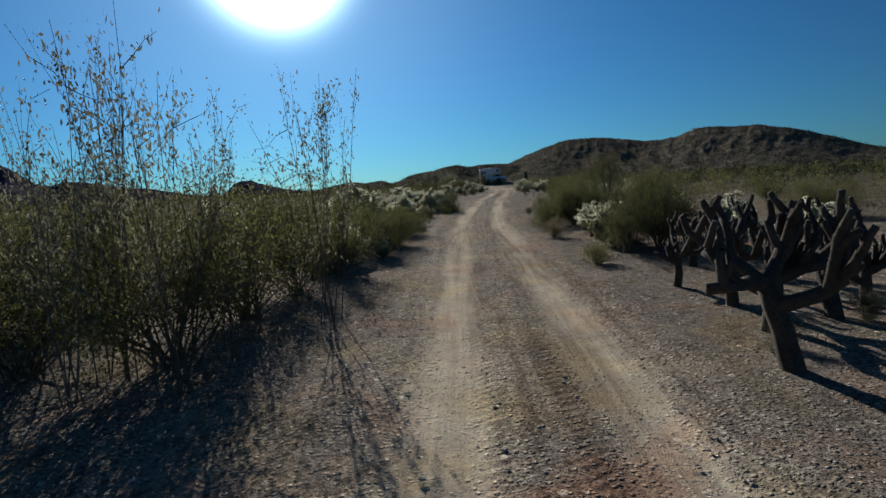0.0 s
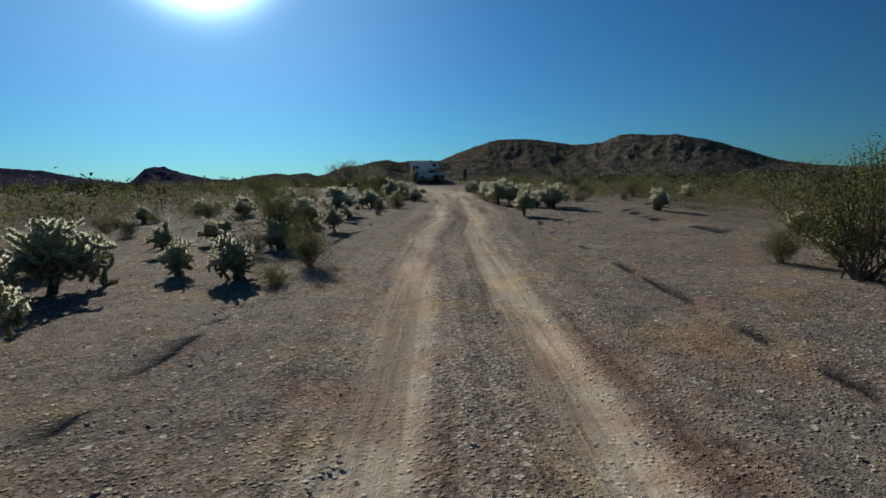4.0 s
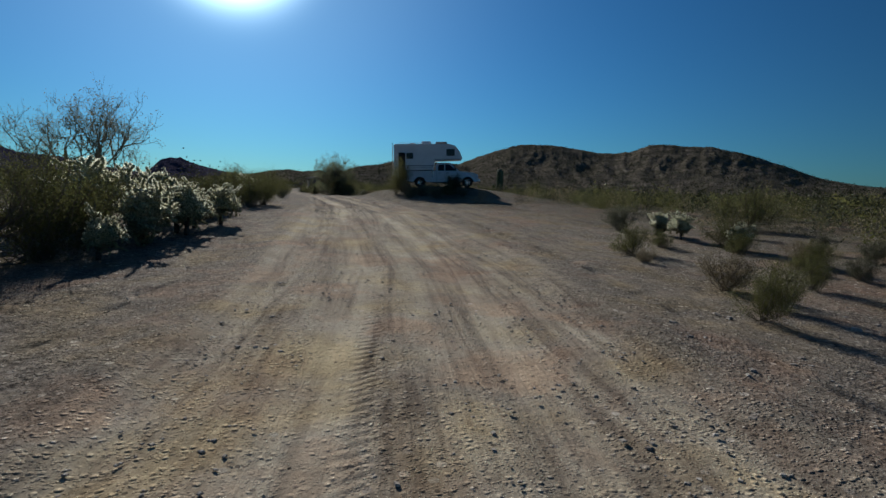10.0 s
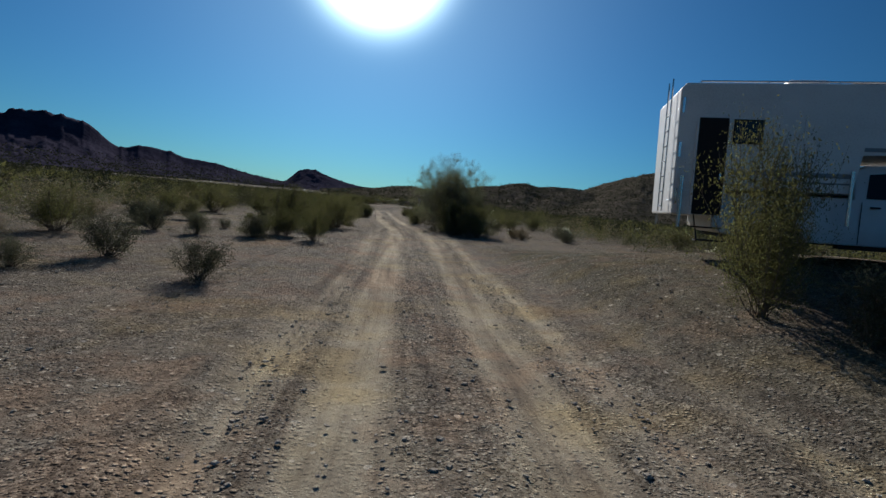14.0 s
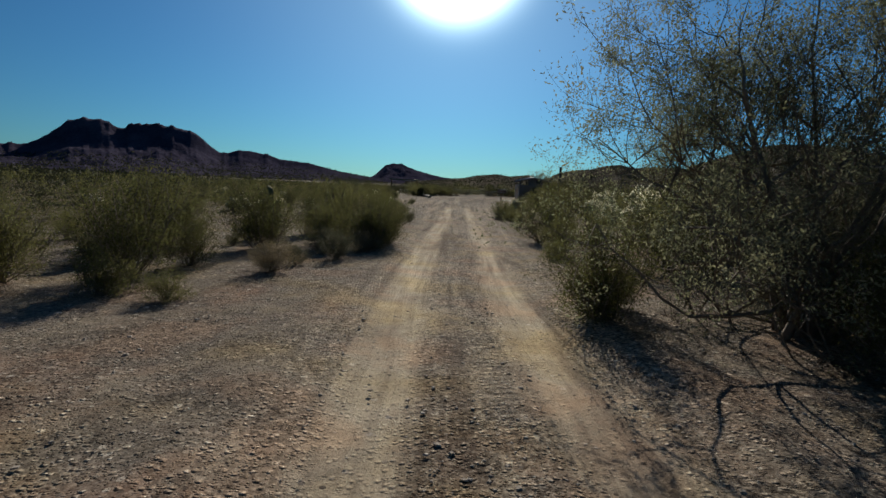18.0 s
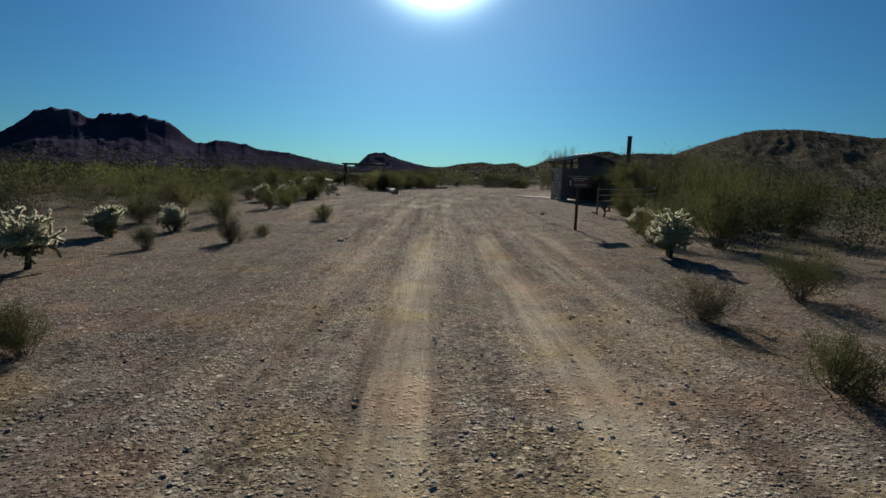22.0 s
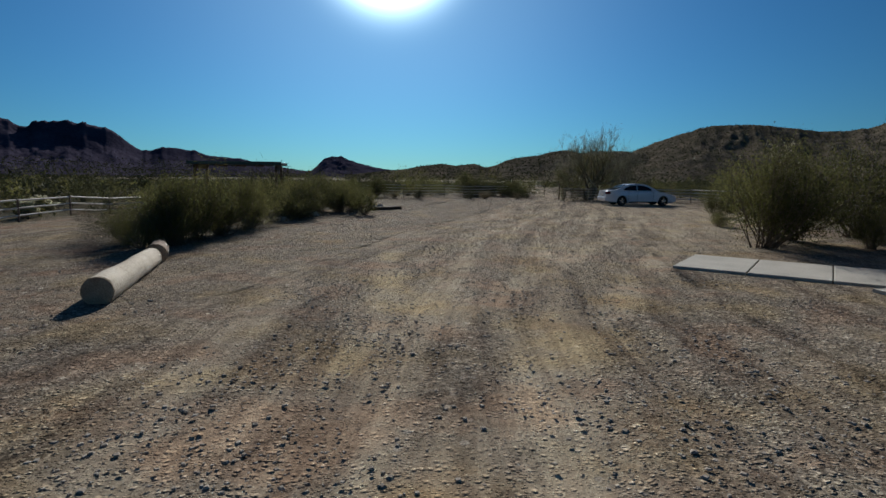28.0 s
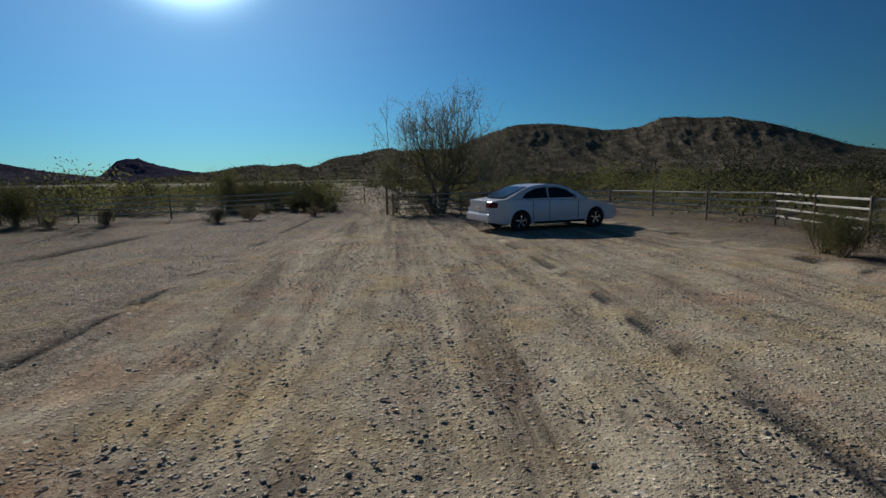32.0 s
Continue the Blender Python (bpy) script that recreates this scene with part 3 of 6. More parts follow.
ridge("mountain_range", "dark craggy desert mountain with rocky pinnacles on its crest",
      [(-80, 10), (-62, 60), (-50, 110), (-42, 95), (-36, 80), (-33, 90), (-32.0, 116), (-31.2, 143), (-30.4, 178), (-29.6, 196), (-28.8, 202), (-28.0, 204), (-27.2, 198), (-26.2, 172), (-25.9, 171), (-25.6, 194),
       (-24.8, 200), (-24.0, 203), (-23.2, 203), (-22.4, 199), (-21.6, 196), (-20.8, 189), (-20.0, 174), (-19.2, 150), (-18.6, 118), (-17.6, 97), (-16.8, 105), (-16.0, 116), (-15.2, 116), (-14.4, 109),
       (-13.4, 103), (-12.2, 84), (-11.2, 82), (-9.4, 74), (-8.0, 60), (-6.4, 44), (-4.8, 33), (-3.2, 24), (-1, 12)], 1250, 2600, HAZY_CRAG, (0.27, 6.0), (240, 0.20), 11, 0.1, 0.12)
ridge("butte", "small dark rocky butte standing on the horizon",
      [(-3.6, 14), (-2.6, 28), (-1.9, 58), (-1.3, 84), (-0.6, 90), (0.4, 90), (1.0, 78), (1.8, 66), (2.6, 56), (3.6, 45), (4.6, 36), (6.0, 31), (7.4, 22), (9, 10)], 520, 2600, HAZY_CRAG, (0.25, 2.2), (120, 0.3), 5, 0.05, 0.08)
ridge("low_hills", "low dark rounded hills along the far horizon",
      [(1, 4), (5, 14), (7, 18), (8.5, 25), (10.4, 30), (12, 26), (13.8, 31), (15, 22), (16, 28), (17, 38), (18, 44), (20, 48), (21.5, 57), (23, 61), (24.4, 54), (26, 57), (28, 58), (30.5, 50), (33, 30), (36, 8)], 360, 1250, HILL, (0.2, 1.5), (80, 0.14), 23, 0.1)
ridge("hill", "brown rocky hillside dotted with desert shrubs",
      [(20, 6), (25, 36), (28, 54), (30.0, 70), (31.2, 83), (32.4, 93), (33.6, 103), (34.8, 112), (36.0, 117), (37.4, 119), (39, 117), (40.8, 113), (42.4, 106), (44.0, 99), (46.0, 98), (47.2, 101), (48.4, 110), (49.2, 118), (50.4, 121),
       (52, 117), (53.5, 114), (55.2, 113), (56.4, 106), (57.6, 99), (58.8, 89), (60.0, 79), (61.2, 70), (62.4, 58), (63.6, 46), (64.8, 38), (67.2, 28), (72, 18), (80, 12), (95, 5)], 560, 1400, HILL, (0.16, 1.4), (70, 0.075), 31, 0.1, 0.03)
ridge("back_hills", "low brown hills behind the track",
      [(95, 6), (120, 30), (150, 46), (180, 34), (215, 48), (250, 38), (280, 20), (290, 6)], 500, 1200, HILL, (0.2, 1.6), (120, 0.3), 41, 1.0)

# ---- plants: one model of each form, one metre high, then copies ----
HIDE = (0, -3000, -50)
SPENT = []


def arc(rng, base, way, length, bend, steps):
    """A rising curved twig."""
    p, d = np.array(base, float), np.array(way, float)
    pts = [p.copy()]
    for _ in range(steps):
        d = d + rng.normal(size=3) * bend + np.array([0, 0, bend * 0.5])
        d /= np.linalg.norm(d)
        p = p + d * length / steps
        pts.append(p.copy())
    return np.array(pts)


def spread_way(rng, lo, hi):
    w, t = rng.uniform(0, 2 * math.pi), radians(rng.uniform(lo, hi))
    return np.array([math.sin(t) * math.cos(w), math.sin(t) * math.sin(w), math.cos(t)])


def shrub(name, seed, stems, lean, twigs, leaves, size, leaf_mat, stem_r=0.012, low=0.25, jitter=0.05, bend=0.16, length=(0.75, 1.05), squash=1.0):
    """Many-stemmed bush: parts stems and leaves."""
    rng = np.random.default_rng(seed)
    top = empty(name, HIDE)
    wood, green = Soup(seed), Soup(seed + 1)
    tips = []
    for _ in range(stems):
        b = np.array([*rng.normal(size=2) * 0.05, 0])
        a = arc(rng, b, spread_way(rng, lean[0], lean[1]), rng.uniform(*length), bend, 6)
        wood.tube(a, np.linspace(stem_r, stem_r * 0.25, 7), 3)
        tips.append(a[2:])
        for _ in range(twigs):
            k = rng.integers(2, 6)
            t = arc(rng, a[k], a[min(k + 1, 6)] - a[k] + rng.normal(size=3) * 0.1, rng.uniform(0.15, 0.38), 0.3, 3)
            wood.tube(t, np.linspace(stem_r * 0.4, stem_r * 0.12, 4), 3)
            tips.append(t)
    along = []
    for a in tips:
        s = rng.uniform(0, len(a) - 1.001, 40)
        i = s.astype(int)
        along.append(a[i] + (a[i + 1] - a[i]) * (s - i)[:, None])
    along = np.concatenate(along)
    along = along[along[:, 2] > low * rng.uniform(0.3, 1.6, len(along))]
    c = along[rng.integers(0, len(along), leaves)] + rng.normal(size=(leaves, 3)) * jitter
    c[:, 2] = np.abs(c[:, 2]) * squash
    green.leaves(c, size)
    wood.v = [np.array(v) * (1, 1, squash) for v in wood.v]
    hi = np.percentile(c[:, 2], 98)
    for s in (wood, green):
        s.v = [np.array(v) / hi for v in s.v]
    wood.make("wood", STEM, top)
    green.make("foliage", leaf_mat, top)
    SPENT.append(top)
    return top


def cholla_model(seed, arms, joints, dense=1.0):
    """Teddy-bear cholla: dark trunk, chained joints and a pale coat of spines."""
    rng = np.random.default_rng(seed)
    top = empty("cholla", HIDE)
    trunk, skin, coat, old = Soup(seed), Soup(seed + 1), Soup(seed + 2), Soup(seed + 3)
    h = rng.uniform(0.32, 0.44)
    t = arc(rng, (0, 0, 0), (0.05, 0.02, 1), h, 0.10, 4)
    trunk.tube(t, np.linspace(0.045, 0.033, 5), 7)

    def spines(a, c, r, n, soup, length):
        s = rng.uniform(0, 1.08, n)[:, None]
        d = (c - a) / np.linalg.norm(c - a)
        o = rng.normal(size=(n, 3))
        o -= (o @ d)[:, None] * d * 0.8
        o /= np.linalg.norm(o, axis=1)[:, None]
        soup.needles(a + (c - a) * s + o * r * 0.7, o, length * rng.uniform(0.7, 1.3, (n, 1)), 0.0042)

    def chain(p, d, k, level):
        for j in range(k):
            d = d + rng.normal(size=3) * 0.5 + np.array([0, 0, 0.16])
            d /= np.linalg.norm(d)
            ln = rng.uniform(0.05, 0.08)
            q = p + d * ln
            m = (p + q) / 2
            r = rng.uniform(0.015, 0.020)
            skin.tube([p, m, q, q + d * 0.012], [r * 0.75, r, r * 0.85, r * 0.3], 5)
            young = j >= k - 2
            spines(p, q, r, int((56 if young else 34) * dense), coat if q[2] > 0.34 and (young or rng.random() < 0.8) else old, 0.021)
            for _ in range(2):
                if level < 2 and rng.random() < 0.62:
                    chain(m, d * 0.6 + rng.normal(size=3) * 0.8, rng.integers(1, 4), level + 1)
            p = q

    for i in range(arms):
        s = rng.uniform(0.62, 1.0)
        p = t[0] + (t[-1] - t[0]) * s
        w = 2 * math.pi * (i + rng.uniform(-0.3, 0.3)) / arms
        chain(p, np.array([math.cos(w) * 0.8, math.sin(w) * 0.8, rng.uniform(0.35, 0.95)]), int(rng.integers(joints - 1, joints + 2)), 0)
    spines(t[0], t[-1], 0.05, 160, old, 0.04)
    hi = max(v[2] for v in skin.v)
    for s in (trunk, skin, coat, old):
        s.v = [np.array(v) / hi for v in s.v]
    trunk.make("trunk", CHOLLA_BARK, top, smooth=True)
    for ob in (skin.make("flesh", CHOLLA_SKIN, top, smooth=True), coat.make("spine_coat", SPINE, top), old.make("dry_coat", OLD_SPINE, top)):
        tagged(ob, {"spine_coat": "pale straw-coloured spines", "dry_coat": "dull brown dead spines"}.get(ob.name.split(".")[0], ""), kind="stuff")
    SPENT.append(top)
    return top


def dead_cholla_model(seed):
    rng = np.random.default_rng(seed)
    top = empty("dead_cholla", HIDE)
    trunk, arms = Soup(seed), Soup(seed + 1)
    t = arc(rng, (0, 0, 0), (rng.normal() * 0.15, rng.normal() * 0.15, 1), 0.42, 0.12, 4)
    trunk.tube(t, np.linspace(0.06, 0.045, 5), 7)

    def limb(p, d, ln, r, level):
        a = arc(rng, p, d, ln, 0.14, 4)
        arms.tube(a, np.linspace(r, r * 0.72, 5), 6)
        if level < 3:
            for _ in range(rng.integers(2, 4)):
                k = rng.integers(1, 5)
                w = rng.uniform(0, 2 * math.pi)
                limb(a[k], (a[k] - a[k - 1]) * 6 + np.array([math.cos(w) * 0.6, math.sin(w) * 0.6, 0.75]), ln * rng.uniform(0.5, 0.75), r * 0.75, level + 1)

    for i in range(4):
        w = 2 * math.pi * i / 4 + rng.uniform(-0.5, 0.5)
        limb(t[rng.integers(2, 5)], np.array([math.cos(w), math.sin(w), 0.45]), 0.33, 0.038, 1)
    hi = max(v[2] for v in arms.v)
    for s in (trunk, arms):
        s.v = [np.array(v) / hi for v in s.v]
    trunk.make("trunk", CHOLLA_BARK, top, smooth=True)
    arms.make("bare_crown", CHOLLA_BARK, top, smooth=True)
    SPENT.append(top)
    return top


def tree_model(name, seed, trunks, lean, leaves, size, leaf_mat, first=0.3, jitter=0.035, levels=3, girth=0.026, bark=None):
    """A small desert tree: parts trunk, limbs and crown."""
    rng = np.random.default_rng(seed)
    top = empty(name, HIDE)
    trunk, limbs, crown = [], Soup(seed + 1), Soup(seed + 2)
    tips = []

    def grow(p, d, ln, r, level):
        a = arc(rng, p, d, ln, 0.2, 4)
        limbs.tube(a, np.linspace(r, r * 0.5, 5), 4 if level < 2 else 3)
        if level >= levels - 1:
            tips.append(a[1:])
        if level < levels:
            for _ in range(rng.integers(3, 5)):
                k = rng.integers(2, 5)
                grow(a[k], (a[k] - a[k - 1]) * 8 + rng.normal(size=3) * 0.45 + np.array([0, 0, 0.2]), ln * rng.uniform(0.5, 0.8), r * 0.5, level + 1)

    for _ in range(trunks):
        a = arc(rng, (*rng.normal(size=2) * 0.03, 0), spread_way(rng, lean[0], lean[1]), first, 0.12, 4)
        stem = Soup(seed)
        stem.tube(a, np.linspace(girth, girth * 0.7, 5), 6)
        trunk.append(stem)
        for _ in range(2):
            grow(a[-1], a[-1] - a[-2] + rng.normal(size=3) * 0.05, 0.30, girth * 0.58, 1)
    al = []
    for a in tips:
        s = rng.uniform(0, len(a) - 1.001, 30)
        i = s.astype(int)
        al.append(a[i] + (a[i + 1] - a[i]) * (s - i)[:, None])
    al = np.concatenate(al)
    c = al[rng.integers(0, len(al), leaves)] + rng.normal(size=(leaves, 3)) * jitter
    crown.leaves(c, size)
    hi = np.percentile(c[:, 2], 99)
    for s in (*trunk, limbs, crown):
        s.v = [np.array(v) / hi for v in s.v]
    for s in trunk:
        s.make("trunk", bark or STEM, top, smooth=True)
    tagged(limbs.make("limb_work", bark or STEM, top), kind="stuff")
    tagged(crown.make("crown", leaf_mat, top), kind="stuff")
    SPENT.append(top)
    return top


def saguaro_model(seed):
    top = empty("saguaro", HIDE)
    v, f, sides, rows = [], [], 36, 14
    rng = np.random.default_rng(seed)
    for i in range(rows + 1):
        k = i / rows
        r = 0.105 * (0.82 + 0.25 * math.sin(k * 2.4)) * (1 if k < 0.9 else math.sqrt(max(0.02, 1 - ((k - 0.9) / 0.1) ** 2)))
        for j in range(sides):
            w = 2 * math.pi * j / sides
            q = r * (1 + 0.09 * math.cos(w * 12))
            v.append((q * math.cos(w), q * math.sin(w), k))
    for i in range(rows):
        for j in range(sides):
            f.append((i * sides + j, i * sides + (j + 1) % sides, (i + 1) * sides + (j + 1) % sides, (i + 1) * sides + j))
    f.append(tuple(rows * sides + j for j in range(sides)))
    mesh_object("stem", v, f, SAGUARO, top, True)
    s = Soup(seed)
    n = 900
    w = (rng.integers(0, 12, n) * 30 + rng.normal(size=n)) * math.pi / 180
    o = np.stack([np.cos(w), np.sin(w), rng.normal(size=n) * 0.4], 1)
    s.needles(np.stack([np.cos(w) * 0.112, np.sin(w) * 0.112, rng.uniform(0.02, 0.97, n)], 1), o, 0.02, 0.002)
    s.make("spine_coat", OLD_SPINE, top, "grey spine rows on the ribs")
    SPENT.append(top)
    return top


def pear_model(seed):
    top = empty("prickly_pear", HIDE)
    rng = np.random.default_rng(seed)
    bm = bmesh.new()
    bmesh.ops.create_uvsphere(bm, u_segments=12, v_segments=8, radius=1)
    me = bpy.data.meshes.new("pad")
    bm.to_mesh(me)
    bm.free()
    me.materials.append(PEAR)
    me.shade_smooth()
    spots = [(0, 0, 0.16, 0.15)]
    for k in range(26):
        x, y, z, r = spots[rng.integers(0, len(spots))]
        w = rng.uniform(0, 2 * math.pi)
        q = (x + math.cos(w) * r * 1.0, y + math.sin(w) * r * 1.0, min(0.86, max(0.14, z + rng.uniform(-0.05, 0.25))), rng.uniform(0.10, 0.15))
        if math.hypot(q[0], q[1]) < 0.62:
            spots.append(q)
    for x, y, z, r in spots:
        pad = new("pad", me)
        pad.parent = top
        pad.matrix_basis = pose(x, y, z, rng.uniform(-25, 25), rng.uniform(-25, 25), rng.uniform(0, 360)) @ Matrix.Diagonal((r * 0.82, r * 0.22, r * 1.1, 1))
    SPENT.append(top)
    return top


CREOSOTE = [shrub("creosote_bush", 100 + i, 34, (8, 66), 5, 15000, 0.0105, LEAF, 0.008, 0.08, 0.06) for i in range(4)]
BURSAGE = [shrub("bursage", 200 + i, 34, (5, 80), 3, 9000, 0.0155, m, 0.010, 0.03, 0.06, length=(0.8, 1.0)) for i, m in enumerate((SAGE, SAGE, LEAF, DRY))]
CHOLLA = [cholla_model(300 + i, a, j) for i, (a, j) in enumerate(((18, 6), (21, 5), (16, 6), (22, 6)))]
DEAD = [dead_cholla_model(400 + i) for i in range(3)]
MESQUITE = [tree_model("mesquite", 500 + i, 8, (4, 58), 60000, 0.0028, m, 0.16, 0.016, 4, 0.016) for i, m in enumerate((SAGE, LEAF))]
TALL = [tree_model("mesquite", 530, 8, (4, 42), 110000, 0.0026, FEATHER, 0.14, 0.010, 5, 0.0085)]
PALO = [tree_model("palo_verde", 520 + i, 9, (4, 52), 9000, 0.0052, PALE, 0.22, 0.014, 4, 0.014, PALE) for i in range(2)]
WISP = [shrub("tall_creosote", 540 + i, 9, (3, 24), 7, 1500, 0.011, PALE, 0.005, 0.35, 0.025, 0.10) for i in range(2)]
SAGUAROS = [saguaro_model(600)]
PEARS = [pear_model(610)]
GROWN = [0]


def grow(models, label, category, group, x, y, h, wide=1.0, turn=None, pick=None):
    GROWN[0] += 1
    k = GROWN[0]
    src = models[(k * 7 + k // 3) % len(models) if pick is None else pick]
    a = (k * 137.5) % 360 if turn is None else turn
    m = pose(x, y, gz(x, y) - 0.03, 0, 0, a) @ Matrix.Diagonal((h * wide, h * wide, h, 1))
    return tagged(copy_thing(src, m), label, category, group)


def creosote(x, y, h, wide=0.9):
    grow(CREOSOTE, "olive-green creosote bush with many thin stems on sandy ground", "shrub", "creosote bushes", x, y, h, wide)


def bursage(x, y, h, wide=0.95):
    grow(BURSAGE, "low grey-green rounded bursage beside the gravel track", "shrub", "low bursage shrubs", x, y, h, wide)


def cholla(x, y, h, wide=1.0):
    grow(CHOLLA, "teddy-bear cholla cactus with glowing pale spines", "cactus", "chollas along the track", x, y, h, wide)


def deadcholla(x, y, h):
    grow(DEAD, "dead dark-brown cholla skeleton with bare forked branches", "cactus", "dead chollas", x, y, h, 0.9)


def mesquite(x, y, h, wide=0.8, pick=None):
    grow(MESQUITE, "dense dark mesquite bush with a feathery paler top", "tree", "mesquites", x, y, h, wide, None, pick)


def tall_mesquite(x, y, h, wide=0.8):
    grow(TALL, "tall many-stemmed mesquite tree with airy grey-green foliage", "tree", "mesquites", x, y, h, wide)


def palo(x, y, h, wide=0.75):
    grow(PALO, "sparse palo verde with fine pale grey twigs", "tree", "palo verdes", x, y, h, wide)


def wisp(x, y, h):
    grow(WISP, "tall wispy shrub with thin pale flowering stems", "shrub", "tall wispy shrubs", x, y, h, 0.5)


def saguaro(x, y, h):
    grow(SAGUAROS, "single ribbed grey-green saguaro column without arms", "cactus", "saguaros", x, y, h, 1.0)


def pricklypear(x, y, h):
    grow(PEARS, "grey-green prickly pear with stacked flat pads", "cactus", "prickly pears", x, y, h, 1.0)


creosote(-3.3, 4.4, 2.00)
deadcholla(2.2, 1.1, 1.71)
deadcholla(3.2, 2.1, 1.67)
deadcholla(4.8, 4.1, 1.39)
deadcholla(4.1, 4.4, 1.26)
creosote(9.3, 14.5, 1.64)
cholla(1.4, 18.6, 1.95)
cholla(0.8, 16.8, 0.85)
bursage(3.1, 15.8, 0.94)
bursage(2.0, 13.5, 0.71)
cholla(4.3, 22.3, 1.31)
cholla(5.0, 22.4, 1.71)
cholla(5.2, 30.6, 1.1)
cholla(6.1, 32.7, 1.2)
cholla(8.5, 32.8, 1.3)
cholla(18.5, 50.2, 1.41)
creosote(8.9, 14.9, 1.29)
cholla(8.0, 11.9, 1.00)
bursage(6.5, 11.6, 0.58)
deadcholla(9.5, 12.2, 1.28)
cholla(19.4, 21.6, 1.29)
creosote(17.4, 24.2, 1.3)
cholla(8.6, 28.4, 1.53)
cholla(8.0, 31.1, 1.35)
cholla(6.7, 30.2, 0.75)
cholla(4.8, 34.0, 1.00)
bursage(8.2, 25.1, 0.51)
bursage(9.8, 28.4, 0.89)
bursage(6.8, 23.7, 0.46)
cholla(25.0, 45.1, 1.32)
cholla(20.3, 28.9, 1.05)
cholla(19.5, 25.7, 1.14)
creosote(21.6, 31.6, 2.08)
cholla(19.4, 52.8, 1.19)
bursage(11.4, 21.4, 0.34)
cholla(21.6, 55.2, 0.88)
cholla(22.1, 55.2, 1.09)
cholla(22.7, 55.4, 0.64)
bursage(23.0, 53.6, 0.79)
bursage(21.4, 52.3, 0.57)
cholla(24.7, 57.4, 1.06)
cholla(27.1, 63.9, 1.77)
cholla(27.1, 59.9, 1.06)
cholla(28.8, 52.4, 1.59)
cholla(29.1, 51.4, 1.36)
cholla(29.3, 49.5, 0.96)
cholla(29.2, 48.5, 1.47)
creosote(33.2, 53.2, 1.00)
bursage(31.8, 58.5, 0.53)
creosote(19.9, 59.5, 0.79)
creosote(35.6, 87.5, 1.87)
cholla(37.7, 94.2, 1.78)
cholla(38.2, 89.8, 1.00)
cholla(35.8, 82.0, 0.68)
bursage(36.9, 80.8, 0.67)
bursage(36.1, 80.1, 0.51)
bursage(35.3, 79.7, 0.51)
bursage(35.8, 77.9, 0.45)
bursage(35.7, 75.9, 0.42)
bursage(35.0, 76.4, 0.43)
bursage(35.4, 74.9, 0.40)
cholla(42.3, 76.5, 1.24)
bursage(42.0, 77.1, 0.52)
bursage(40.3, 74.3, 0.47)
bursage(39.8, 73.4, 0.44)
bursage(39.5, 73.0, 0.39)
cholla(52.2, 87.9, 0.77)
bursage(41.1, 75.0, 0.42)
bursage(34.2, 78.8, 0.49)
bursage(34.3, 81.6, 0.49)
cholla(39.4, 93.6, 1.59)
cholla(39.8, 94.6, 1.19)
cholla(40.0, 97.2, 0.85)
cholla(40.9, 100.3, 0.88)
bursage(49.1, 88.4, 0.65)
cholla(53.0, 91.1, 0.77)
bursage(53.0, 92.7, 0.81)
creosote(89.9, 146.9, 2.60)
creosote(42.4, 104.2, 1.41)
cholla(42.7, 108.0, 1.59)
creosote(42.1, 106.0, 1.55)
bursage(41.8, 137.1, 0.88)
bursage(44.4, 121.4, 0.83)
bursage(46.4, 119.4, 0.67)
bursage(42.9, 115.5, 0.60)
bursage(42.0, 136.1, 1.06)
bursage(40.5, 128.5, 0.64)
creosote(57.9, 114.4, 1.1)
creosote(48.3, 127.7, 0.89)
creosote(48.7, 132.4, 0.75)
creosote(49.5, 137.5, 1.74)
saguaro(95.8, 165.9, 5.41)
saguaro(95.1, 167.0, 2.55)
bursage(64.5, 141.5, 0.80)
bursage(65.9, 144.9, 0.86)
saguaro(48.7, 165.2, 1.55)
bursage(52.9, 161.1, 1.06)
bursage(48.6, 146.6, 0.63)
bursage(48.5, 144.0, 0.26)
creosote(51.8, 158.2, 1.1)
creosote(50.8, 161.8, 1.37)
bursage(51.7, 154.8, 0.40)
creosote(58.5, 161.4, 1.34)
cholla(67.1, 177.4, 2.08)
cholla(63.1, 163.6, 2.20)
cholla(62.8, 161.4, 2.07)
bursage(50.0, 158.9, 0.39)
bursage(49.6, 157.8, 0.34)
pricklypear(53.2, 176.7, 1.20)
saguaro(49.2, 178.6, 1.30)
creosote(53.8, 172.9, 0.69)
bursage(54.3, 170.3, 0.50)
bursage(53.8, 177.6, 0.56)
cholla(70.0, 184.9, 1.84)
cholla(65.1, 191.3, 0.87)
bursage(60.3, 176.7, 1.10)
bursage(60.3, 174.0, 0.65)
bursage(59.5, 174.1, 0.48)
bursage(68.4, 180.6, 0.64)
bursage(65.6, 182.3, 0.67)
cholla(51.6, 189.9, 0.76)
cholla(63.4, 186.6, 1.09)
bursage(54.0, 189.1, 0.29)
bursage(53.6, 187.7, 0.56)
creosote(64.1, 188.8, 1.08)
creosote(67.4, 196.7, 1.45)
mesquite(72.1, 199.9, 3.07)
bursage(55.1, 193.2, 0.53)
bursage(67.6, 197.8, 0.62)
bursage(54.5, 197.7, 0.17)
bursage(54.8, 195.4, 0.16)
creosote(71.4, 217.5, 2.4, 0.8)
creosote(72.2, 218.2, 2.2, 0.8)
creosote(73.4, 218.9, 2.3, 0.9)
creosote(73.9, 217.0, 1.06)
creosote(57.2, 220.3, 1.51)
creosote(57.8, 222.4, 1.55)
creosote(59.5, 230.4, 1.73)
creosote(61.1, 233.1, 1.50)
creosote(56.6, 219.6, 0.75)
creosote(59.2, 227.8, 0.93)
